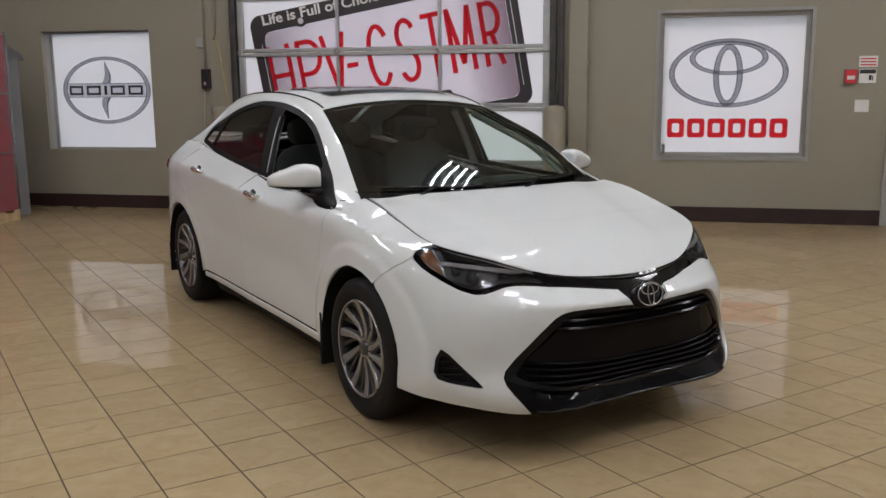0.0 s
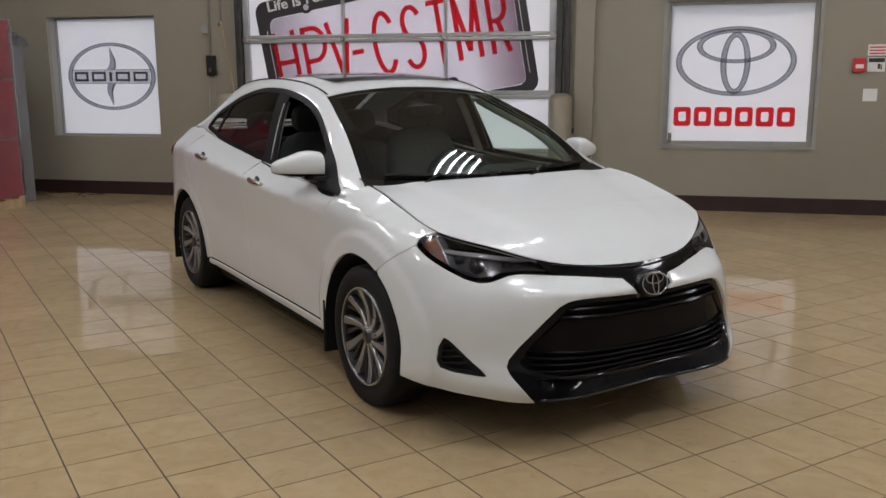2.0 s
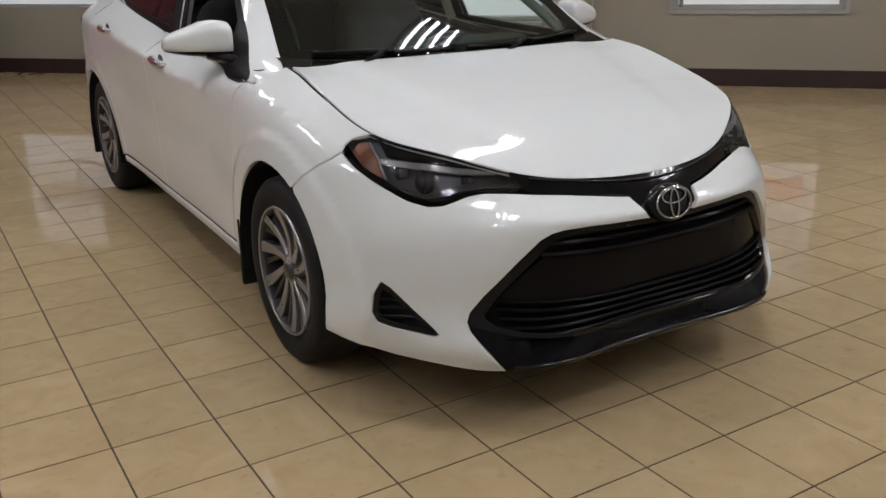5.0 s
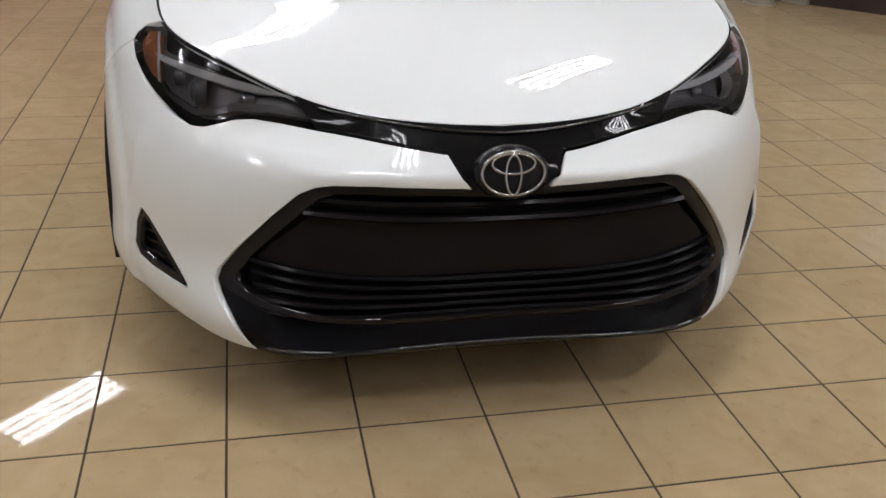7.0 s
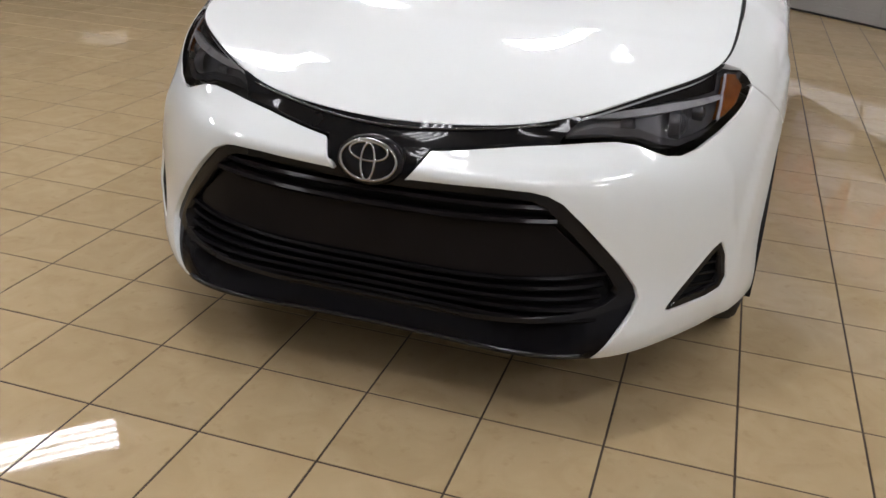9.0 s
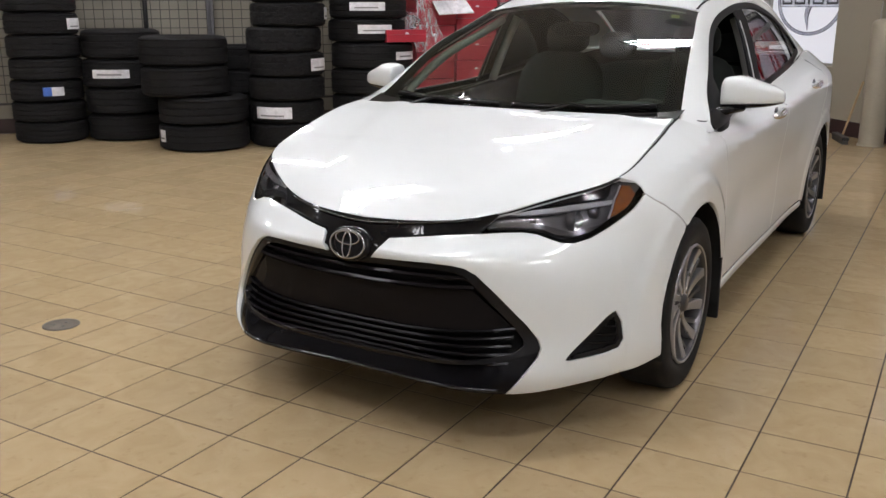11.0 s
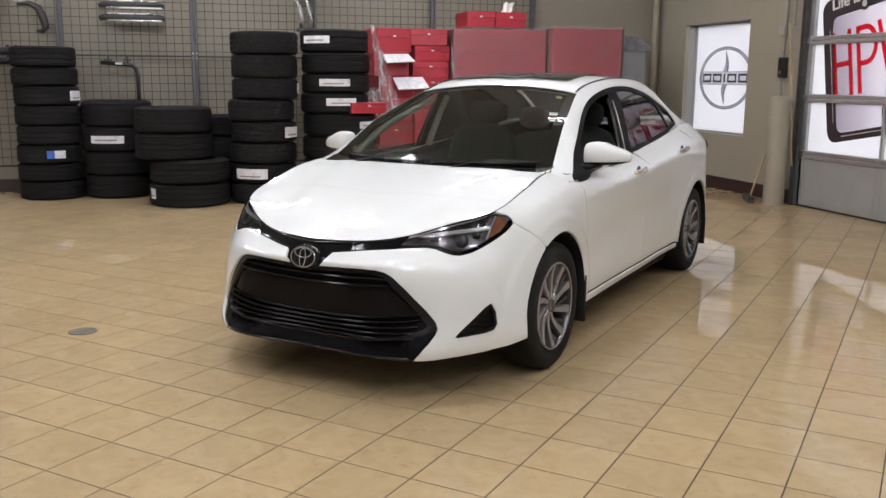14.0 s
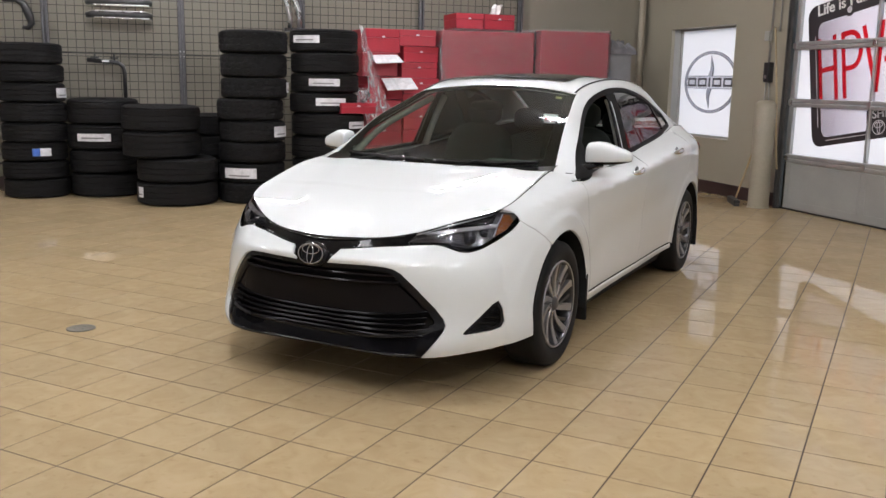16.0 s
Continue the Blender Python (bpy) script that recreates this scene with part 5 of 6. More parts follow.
for s, z, r in ((-43.5, .708, .030), (-51.5, .706, .017), (-38.8, .728, .018)):
    c = skin(np.array([s / 60]), np.array([z]), 0.034)[0]
    d = Vector((c[0], c[1] + 1.9, 0.05)).normalized()
    bm = bmesh.new()
    lathe(bm, [(1.15 * r, -.02), (1.15 * r, .004), (1.0 * r, .006), (.92 * r, 0.0), (.9 * r, .004), (.7 * r, .45 * r), (.4 * r, .62 * r), (.0001, .68 * r)], 24)
    bmesh.ops.transform(bm, matrix=Matrix.Translation(c) @ d.to_track_quat("Z", "Y").to_matrix().to_4x4(), verts=bm.verts)
    twin("lamp_projector" if r > .02 else "lamp_reflector", bm, M_SMOKE if r > .02 else M_BEZEL, housing)
panel("lamp_line", S((-31.8, .804), (-32.1, .805), (-34.8, .768), (-37.2, .716), (-36.9, .714), (-34.5, .768)), lambda u, v: skin(u, v, 0.009), M_GUIDE, housing, step=0.01, gap=0, lip=0.004, out=(.8, -.5, .3), label="thin pale line beside the amber")
panel("lamp_bezel", S((-62, .690), (-56, .695), (-51, .690), (-48.5, .676), (-45, .668), (-41, .681), (-38, .700), (-41, .690), (-45, .678), (-48, .690), (-51, .705), (-57, .708)), lambda u, v: skin(u, v, 0.016), M_BEZEL, housing, step=0.012, gap=0, lip=0.02, out=(.6, -.7, .3))

# ---------------------------------------------------------------- handles, mirrors, flaps
for y, z in ((-.09, .880), (.885, .945)):
    base = skin(np.array([flank(y)]), np.array([z]))[0]
    bm = bmesh.new()
    line, rad = [], []
    for t in np.linspace(-1, 1, 11):
        line.append((base[0] + .034 - .026 * t * t * t * t, y + .1 * t, z + .006 * t))
        rad.append(.013 * (1 - .45 * t ** 4))
    tube(bm, line, rad, 8)
    bmesh.ops.scale(bm, vec=(1, 1, 1.25), space=Matrix.Translation((0, 0, -z)), verts=bm.verts)
    twin("handle", bm, M_CHROME, front_door if y < 0 else rear_door, "chrome door handle")
    bm = bmesh.new()
    lathe(bm, [(.0001, .002), (.7, .001), (1, -.004)], 20)
    bmesh.ops.scale(bm, vec=(.045, .028, 1), verts=bm.verts)
    bmesh.ops.transform(bm, matrix=Matrix.Translation((base[0] + .001, y + .02, z)) @ pose(0, 0, 0, 90, 0, 90), verts=bm.verts)
    twin("handle_cup", bm, M_LAMPGREY, front_door if y < 0 else rear_door)


def blob(bm, c, size, power=2.6, nu=28, nv=16, squash=None):
    """A rounded box-like body."""
    rows = []
    for i in range(nv + 1):
        a = -math.pi / 2 + math.pi * i / nv
        row = []
        for j in range(nu):
            b = 2 * math.pi * j / nu
            f = lambda t: math.copysign(abs(t) ** (2 / power), t)
            p = Vector((f(math.cos(a)) * f(math.cos(b)), f(math.cos(a)) * f(math.sin(b)), f(math.sin(a))))
            if squash:
                p = squash(p)
            row.append(bm.verts.new((c[0] + size[0] * p.x, c[1] + size[1] * p.y, c[2] + size[2] * p.z)))
        rows.append(row)
    for r0, r1 in zip(rows, rows[1:]):
        for j in range(nu):
            bm.faces.new((r0[j], r0[(j + 1) % nu], r1[(j + 1) % nu], r1[j]))
    bmesh.ops.remove_doubles(bm, verts=bm.verts, dist=1e-5)
    return bm


def mirror_shell(bm, grow=0.0):
    """The door mirror's shell from the car outwards: an upright inner end, a front swept to the rear, a top falling to a low outer tip."""
    rows, n = [], 28
    for t, k in ((0, .70), (.012, .90), (.04, .985), (.10, 1), (.25, 1), (.42, 1), (.58, 1), (.72, 1), (.83, .985), (.91, .945), (.965, .86), (.99, .72), (1.0, .48)):
        x = .778 + .222 * t
        y0, y1 = -.822 + .105 * t ** 1.4, -.678 + .03 * t
        z0, z1 = .958 + .016 * t + .012 * t ** 4, 1.082 + .012 * math.sin(math.pi * min(1, t * 1.6)) - .046 * t ** 2.2
        cy, cz, hy, hz = (y0 + y1) / 2, (z0 + z1) / 2, (y1 - y0) / 2 * k + grow, (z1 - z0) / 2 * k + grow
        cz -= (1 - k) * .012
        row = []
        for j in range(n):
            a = 2 * math.pi * j / n
            c, q = math.cos(a), math.sin(a)
            row.append(bm.verts.new((x, cy + hy * math.copysign(abs(c) ** .62, c), cz + hz * math.copysign(abs(q) ** .66, q))))
        rows.append(row)
    for r0, r1 in zip(rows, rows[1:]):
        for j in range(n):
            bm.faces.new((r0[j], r0[(j + 1) % n], r1[(j + 1) % n], r1[j]))
    bm.faces.new(rows[0][::-1])
    bm.faces.new(rows[-1])
    return bm


mirror_part = new("door_mirror")
mirror_part.parent = CAR
mirror_part["label"] = "white door mirror on a black base"
mirror_r = new("door_mirror")
mirror_r.parent = CAR
mirror_r["label"] = "white door mirror on a black base"
MIRROR[mirror_part] = mirror_r
bm = mirror_shell(bmesh.new())
bmesh.ops.bisect_plane(bm, geom=bm.verts[:] + bm.edges[:] + bm.faces[:], plane_co=(.78, 0, .981), plane_no=(-.02, 0, 1), clear_inner=True)
twin("cap", bm, M_CAR, mirror_part, "white mirror cap", angle=60)
bm = mirror_shell(bmesh.new(), .0025)
bmesh.ops.bisect_plane(bm, geom=bm.verts[:] + bm.edges[:] + bm.faces[:], plane_co=(.78, 0, .982), plane_no=(-.02, 0, 1), clear_outer=True)
twin("underside", bm, M_SATIN, mirror_part, angle=60)
bm = bmesh.new()
box(bm, (.81, -.700, .998), (.95, -.676, 1.058), .006)
twin("mirror_glass", bm, M_CHROME, mirror_part, "silvered mirror glass", smooth=False)
panel("mirror_foot", [(-1.075, .912), (-.80, .922), (-.79, .950), (-.93, .975), (-1.05, .935)], lambda u, v: house_at(u, v, -.004), M_SAIL, mirror_part, step=.02, gap=0, lip=.012)
panel("mirror_foot", [(flank(-1.06), .904), (flank(-1.0), .898), (flank(-.90), .902), (flank(-.80), .914), (flank(-.80), .918), (flank(-1.06), .909)], lambda u, v: skin(u, v, -.004), M_SAIL, mirror_part, step=.02, gap=0, lip=.012)
bm = bmesh.new()
tube(bm, [(.755, -.91, .945), (.795, -.84, .952), (.85, -.76, .968)], [.036, .034, .028], 10)
bmesh.ops.scale(bm, vec=(1, 1, .55), space=Matrix.Translation((0, 0, -.962)), verts=bm.verts)
twin("arm", bm, M_SATIN, mirror_part)
for y0, z1 in ((-.955, .40), (1.74, .36)):
    bm = bmesh.new()
    box(bm, (.70, y0 - .012, .145), (.872, y0 + .012, z1), .006)
    twin("mud_flap", bm, M_DARK, CAR, "black rubber mud flap")

# ---------------------------------------------------------------- wheels
def wheel():
    w = new("wheel")
    w.parent = CAR
    bm = bmesh.new()
    lathe(bm, [(.214, -.085), (.235, -.098), (.270, -.103), (.298, -.096), (.312, -.080), (.3165, -.055), (.3175, 0), (.3165, .055), (.312, .080), (.298, .096), (.270, .103), (.235, .098), (.214, .085)], 64)
    part("tyre", bm, M_RUBBER, w, "black rubber tyre", True)
    rim = None
    bm = bmesh.new()
    lathe(bm, [(.219, .092), (.2155, .099), (.210, .097), (.207, .085), (.200, .03), (.190, -.06), (.195, -.085), (.215, -.09)], 64)
    rim = part("rim", bm, M_RIMDARK, w, "dark alloy rim with machined spokes", True)
    bm = bmesh.new()
    lathe(bm, [(.2195, .0935), (.216, .1002), (.2105, .0982), (.208, .088)], 64)
    part("rim_edge", bm, M_MACHINED, rim, smooth=True)
    # flat dark disc drawn as the shade behind the spokes
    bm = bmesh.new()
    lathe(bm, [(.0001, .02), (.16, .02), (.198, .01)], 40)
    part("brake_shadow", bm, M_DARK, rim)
    for k in range(10):
        a0 = 2 * math.pi * k / 10
        for lead, ws, mat, dz in ((0.0, (.010, .0205), M_MACHINED, 0.0), (.30, (.006, .011), M_RIMDARK, -.012)):
            bm = bmesh.new()
            rows = []
            for t in np.linspace(0, 1, 8):
                r = .036 + (.209 - .036) * t
                a = a0 + lead * t ** .8 + .30 * t * (1 - t) + .34 * t
                h = ws[0] + (ws[1] - ws[0]) * t ** 1.3
                z = .072 + .020 * t + dz - .018 * math.sin(math.pi * t) * .6
                rad, tan = Vector((math.cos(a), math.sin(a), 0)), Vector((-math.sin(a), math.cos(a), 0))
                c = rad * r
                rows.append([bm.verts.new(c + tan * x + Vector((0, 0, y))) for x, y in ((-h, z - .003), (-h * .8, z), (h * .8, z), (h, z - .003), (h * .9, z - .035), (-h * .9, z - .035))])
            for r0, r1 in zip(rows, rows[1:]):
                for j in range(6):
                    bm.faces.new((r0[j], r0[(j + 1) % 6], r1[(j + 1) % 6], r1[j]))
            bm.faces.new(rows[0][::-1])
            bm.faces.new(rows[-1])
            part("spoke", bm, mat, rim, angle=35)
    bm = bmesh.new()
    lathe(bm, [(.0001, .088), (.022, .087), (.030, .082), (.034, .07), (.060, .066), (.064, .03)], 32)
    part("hub_cap", bm, M_RIMDARK, rim, smooth=True)
    for k in range(5):
        a = 2 * math.pi * (k + .5) / 5
        bm = bmesh.new()
        tube(bm, [(.049 * math.cos(a), .049 * math.sin(a), .05), (.049 * math.cos(a), .049 * math.sin(a), .072)], .008, 6)
        part("wheel_nut", bm, M_CHROME, rim)
    return w


w0 = wheel()
w0.matrix_basis = pose(.762, -1.35, .3165, 90, 0, 90)
for x, y, spin in ((.762, 1.35, 21), (-.762, -1.35, 8), (-.762, 1.35, 30)):
    m = pose(x, y, .3165, 90, 0, 90 if x > 0 else -90) @ pose(0, 0, 0, 0, 0, spin)
    copy_thing(w0, m)

# dark liner inside the panels, wheel houses, floor pan
sv, vv_ = np.arange(-90, 259, 6.0), np.linspace(0, 140, 24)
I, J = np.meshgrid(sv + 90, vv_, indexing="ij")
lin = at_station(I - 90, _grid(RG, I, J) - 0.065, _grid(ZG, I, J) - .02)
idx = np.arange(lin.shape[0] * lin.shape[1]).reshape(lin.shape[:2])
lf = np.stack([idx[:-1, :-1], idx[1:, :-1], idx[1:, 1:], idx[:-1, 1:]], -1).reshape(-1, 4)
lp = lin.reshape(-1, 3)
mid = lp[lf].mean(1)
keep = np.ones(len(lf), bool)
for cy in (-1.35, 1.35):
    keep &= np.hypot(mid[:, 1] - cy, mid[:, 2] - .31) > .40
keep &= ~((mid[:, 1] < -1.60) & ((mid[:, 2] > .62) | (mid[:, 2] < .235)))
lf = lf[keep]
lpm = lp * np.array([-1, 1, 1])
link("inner_liner", np.concatenate([lp, lpm]), [tuple(q) for q in lf.tolist()] + [tuple(a + len(lp) for a in q[::-1]) for q in lf.tolist()], M_DARK, CAR)
for cy in (-1.35, 1.35):
    bm = bmesh.new()
    rows = []
    for k in range(21):
        a = radians(-14 + 208 * k / 20)
        rows.append([bm.verts.new((x, cy + .371 * math.cos(a), .31 + .371 * math.sin(a))) for x in (.50, .70, .874)])
    for r0, r1 in zip(rows, rows[1:]):
        for j in range(2):
            bm.faces.new((r0[j], r0[j + 1], r1[j + 1], r1[j]))
    bm.faces.new([r[0] for r in rows])
    twin("wheel_house", bm, M_DARK)
boxes("floor_pan", [((-.70, -1.80, .17), (.70, 2.1, .20)), ((-.60, -1.90, .20), (.60, -1.12, .60))], M_DARK, CAR, .01)

# ---------------------------------------------------------------- cabin
bm = bmesh.new()
rows = []
for y, z in ((-1.13, .90), (-1.0, .935), (-.80, .945), (-.68, .925), (-.62, .86), (-.60, .60)):
    rows.append([bm.verts.new((x, y + .05 * (x / .7) ** 2, z - .012 * (x / .7) ** 2 + (.03 if .2 < x < .55 and -.9 < y < -.61 else 0))) for x in np.linspace(-.72, .72, 21)])
for r0, r1 in zip(rows, rows[1:]):
    for j in range(20):
        bm.faces.new((r0[j], r0[j + 1], r1[j + 1], r1[j]))
part("dashboard", bm, M_CABIN, CAR, smooth=True)
bm = bmesh.new()
ringp = [Vector((.36 + .185 * math.cos(a), -.47 + .06 * math.sin(a), .76 + .175 * math.sin(a))) for a in [2 * math.pi * k / 28 for k in range(29)]]
tube(bm, ringp, .015, 8, False)
box(bm, (.22, -.52, .73), (.50, -.47, .79), .015)
part("steering_wheel", bm, M_CABIN, CAR, smooth=True)


def seat(x, y, w, h, rest):
    bm = bmesh.new()
    blob(bm, (x, y - .22, .46), (w, .28, .11), 3.2, 20, 10)
    part("seat_cushion", bm, M_SEAT, CAR, smooth=True)
    bm = bmesh.new()
    blob(bm, (0, 0, h / 2), (w, .085, h / 2), 3.4, 22, 12)
    bmesh.ops.transform(bm, matrix=pose(x, y, .48, -rest, 0, 0), verts=bm.verts)
    part("seat_back", bm, M_SEAT, CAR, smooth=True)


seat(.36, .12, .25, .66, 16)
seat(-.36, .12, .25, .66, 16)
seat(0, .98, .62, .58, 20)
for x, y, z in ((.36, .34, 1.19), (-.36, .34, 1.19), (.36, 1.16, 1.12), (-.36, 1.16, 1.12)):
    bm = bmesh.new()
    blob(bm, (x, y, z), (.125, .05, .085), 2.8, 18, 10)
    part("headrest", bm, M_SEAT, CAR, smooth=True)
lining = top_grid(-.26, 1.15, .035, .14, ROOF_C, 2.6, 14, 9, 0.03)
sheet("headliner", lining, M_LINER, CAR, out=(0, 0, -1))
bm = bmesh.new()
blob(bm, (0, -.42, 1.255), (.115, .02, .034), 3, 18, 8)
part("rear_view_mirror", bm, M_SATIN, CAR, smooth=True)
bm = bmesh.new()
tube(bm, [house(np.array([y]), np.array([.93]))[0] - np.array([.065, 0, .045]) for y in np.linspace(-.98, -.24, 10)], .020, 8)
twin("pillar_trim", bm, M_LINER)
bm = bmesh.new()
tube(bm, [house_at(np.array([.101 + .174 * (z - 1)]), np.array([z]), .045)[0] for z in np.linspace(.96, 1.30, 8)], .024, 8)
twin("pillar_trim", bm, M_LINER)
panel("door_lining", [(flank(-.95), .32), (flank(.93), .32), (flank(1.15), .75), (flank(1.2), .99), (flank(.3), .945), (flank(-.4), .905), (flank(-1.0), .885)], lambda u, v: skin(u, v, 0.075), M_CABIN, step=0.06, gap=0, lip=0.03, out=(-1, 0, 0))

# tail deck between the rear window and the rear edge
ss = np.linspace(189, 258, 16)
e = at_station(ss, _grid(RG, ss + 90, np.full(ss.shape, 140.0)), _grid(ZG, ss + 90, np.full(ss.shape, 140.0)))
w = np.linspace(0, 1, 8)[None, :, None]
c = np.stack([0 * ss, np.linspace(1.93, 2.215, 16), np.linspace(1.098, 1.056, 16)], -1)
dk = e[:, None] * (1 - w) + c[:, None] * w
sheet("boot_lid", np.concatenate([dk, (dk * np.array([-1, 1, 1]))[:, ::-1][:, 1:]], 1), M_CAR)

# ---------------------------------------------------------------- wire panels with goods on the west wall
MX = -6.42
posts = [-6.55, -5.0, -3.42, -1.86, -.36, 1.25, 2.68]
for y in posts:
    p = thing("steel_post", pose(MX, y, 0), "grey painted steel post holding wire panels", "post", "wire panel posts")
    boxes("channel", [((-.03, -.035, 0), (.03, -.012, 4.3)), ((-.03, .012, 0), (.03, .035, 4.3)), ((-.03, -.012, 0), (-.01, .012, 4.3))], M_POST, p, .003)
    boxes("foot", [((-.05, -.06, 0), (.05, .06, .012))], M_POST, p, .002)
    for z in (.6, 1.64, 1.70, 2.9):
        bm = bmesh.new()
        tube(bm, [(.03, -.022, z), (.038, -.022, z)], .008, 6)
        tube(bm, [(.03, .022, z), (.038, .022, z)], .008, 6)
        part("bolt", bm, M_STEEL, p)
for y0, y1 in [(S_Y + .1, posts[0])] + list(zip(posts, posts[1:])):
    w = thing("wire_panel", pose(MX, 0, 0), "dark welded wire mesh panel on the wall", "wire panel", "wire mesh panels")
    bm = bmesh.new()
    n = int((y1 - y0 - .08) / .098)
    for k in range(n + 1):
        y = y0 + .04 + (y1 - y0 - .08) * k / n
        box(bm, (-.002, y - .004, .33), (.002, y + .004, 4.2))
    for k in range(40):
        z = .34 + .0985 * k
        box(bm, (.002, y0 + .03, z - .004), (.008, y1 - .03, z + .004))
    part("mesh", bm, M_WIRE, w)
    for z in (.33, 1.66, 2.95):
        boxes("rail", [((-.006, y0 + .036, z - .011), (.01, y1 - .036, z + .011))], M_WIRE, w, .002)


def hung(name, label, cat):
    return thing(name, pose(0, 0, 0), label, cat)


for y0, z, dz in ((-2.95, 2.105, .035), (-2.95, 2.255, .035)):
    b = hung("step_bar", "black running board with bright steps hung on wire mesh", "running board")
    bm = bmesh.new()
    tube(bm, [(MX + .07, y0, z), (MX + .09, y0 + .06, z + .012), (MX + .09, y0 + .68, z + .012), (MX + .07, y0 + .75, z)], [.035, .045, .045, .035], 8)
    part("board", bm, M_BLACK, b, smooth=True)
    boxes("bright_strip", [((MX + .10, y0 + .09, z - .034), (MX + .142, y0 + .72, z - .02))], M_STEEL, b, .004)
    boxes("bright_strip", [((MX + .10, y0 + .10, z + .046), (MX + .130, y0 + .40, z + .060)), ((MX + .10, y0 + .42, z + .046), (MX + .130, y0 + .66, z + .060))], M_STEEL, b, .004)
    boxes("hook", [((MX, y0 + .2, z - .01), (MX + .08, y0 + .22, z + .01)), ((MX, y0 + .5, z - .01), (MX + .08, y0 + .52, z + .01))], M_WIRE, b, .002)
for z in (1.58, 1.70):
    b = hung("side_step", "long black side step bar hung on wire mesh", "side step")
    bm = bmesh.new()
    tube(bm, [(MX + .08, -5.3, z), (MX + .08, -3.88, z)], .042, 8)
    part("bar", bm, M_BLACK, b, smooth=True)
    for ya, yb, zt in ((-4.02, -3.98, .07), (-3.92, -3.89, .07), (-5.0, -4.96, .03)):
        boxes("bracket", [((MX, ya, z - .03), (MX + .07, yb, z + zt))], M_BLACK, b, .004)
b = hung("mud_guard", "black moulded mud guard hung on wire mesh", "mud guard")
boxes("sheet", [((MX + .02, -4.75, 2.03), (MX + .05, -4.05, 2.6))], M_BLACK, b, .012)
b = hung("tow_hook", "black curved tow hook hung on wire mesh", "tow hook")
bm = bmesh.new()
tube(bm, [(MX + .05, -3.86, 2.24), (MX + .06, -3.72, 2.25), (MX + .07, -3.63, 2.20), (MX + .07, -3.58, 2.08), (MX + .07, -3.56, 1.98), (MX + .07, -3.60, 1.93), (MX + .07, -3.66, 1.935)], [.02, .03, .045, .05, .04, .028, .02], 10)
part("hook", bm, M_BLACK, b, smooth=True)
b = hung("tow_plate", "small black tow plate hung on wire mesh", "bracket")
boxes("plate", [((MX + .01, -3.98, 1.10), (MX + .05, -3.88, 1.40)), ((MX + .01, -3.96, .88), (MX + .05, -3.86, 1.02))], M_BLACK, b, .01)
b = hung("bike_rack", "black tubular bike rack arm hung on wire mesh", "bike rack")
bm = bmesh.new()
tube(bm, [(MX + .09, -2.97, 1.575), (MX + .09, -2.62, 1.55), (MX + .09, -2.56, 1.50), (MX + .09, -2.545, 1.42), (MX + .09, -2.55, .9)], .026, 10)
part("arm", bm, M_BLACK, b, smooth=True)
for y in (-2.88, -2.66):
    bm = bmesh.new()
    box(bm, (MX + .06, y - .05, 1.595), (MX + .13, y + .05, 1.612), .004)
    box(bm, (MX + .085, y - .012, 1.57), (MX + .10, y + .012, 1.65), .004)
    part("cradle", bm, M_BLACK, b)
boxes("sticker", [((MX + .116, -2.80, 1.552), (MX + .119, -2.72, 1.578))], M_PAPER, b, 0)
b = hung("exhaust_tip", "pair of polished curved exhaust tips on wire mesh", "exhaust")
for y in (-.55, -.43):
    bm = bmesh.new()
    tube(bm, [(MX + .10, y - .05, 2.62), (MX + .10, y - .045, 2.42), (MX + .11, y + .005, 2.26), (MX + .11, y + .03, 2.15), (MX + .11, y + .02, 2.03)], [.03, .03, .032, .03, .028], 12)
    part("pipe", bm, M_STEEL, b, smooth=True)
boxes("flange", [((MX + .05, -.60, 1.985), (MX + .17, -.34, 2.03))], M_BLACK, b, .01)

# ---------------------------------------------------------------- stacked tyres
M_TREAD = paint("tread_rubber", (0.0075, 0.0073, 0.0077), 0.75, vary=0.3, scale=12, fine=45, bump=0.4, spec=0.2)


def add_tread(m):
    """Raised blocks in the rubber."""
    n, l = m.node_tree.nodes, m.node_tree.links
    tc, vo, bp = n.new("ShaderNodeTexCoord"), n.new("ShaderNodeTexVoronoi"), n.new("ShaderNodeBump")
    vo.feature = "DISTANCE_TO_EDGE"
    vo.inputs["Scale"].default_value, vo.inputs["Randomness"].default_value = 30.0, 0.7
    mr = n.new("ShaderNodeMapRange")
    mr.inputs[2].default_value = 0.12
    bp.inputs["Strength"].default_value, bp.inputs["Distance"].default_value = 0.5, 0.006
    l.new(tc.outputs["Object"], vo.inputs["Vector"])
    l.new(vo.outputs["Distance"], mr.inputs[0])
    l.new(mr.outputs[0], bp.inputs["Height"])
    l.new(n["Bump"].outputs[0], bp.inputs["Normal"])
    l.new(bp.outputs[0], n["Principled BSDF"].inputs["Normal"])


add_tread(M_TREAD)


def tyre_profile(r, h):
    k = h / 2
    out = [(r * .62, -k * .80), (r * .66, -k * .93), (r * .80, -k), (r * .90, -k * .96), (r * .965, -k * .86), (r * .99, -k * .72)]
    g = .007
    for c in (-.45, -.15, .15, .45):
        out += [(r, (c - .045) * h * .78), (r - g, (c - .03) * h * .78), (r - g, (c + .03) * h * .78), (r, (c + .045) * h * .78)]
    return out + [(a, -b) for a, b in reversed(out[:6])]


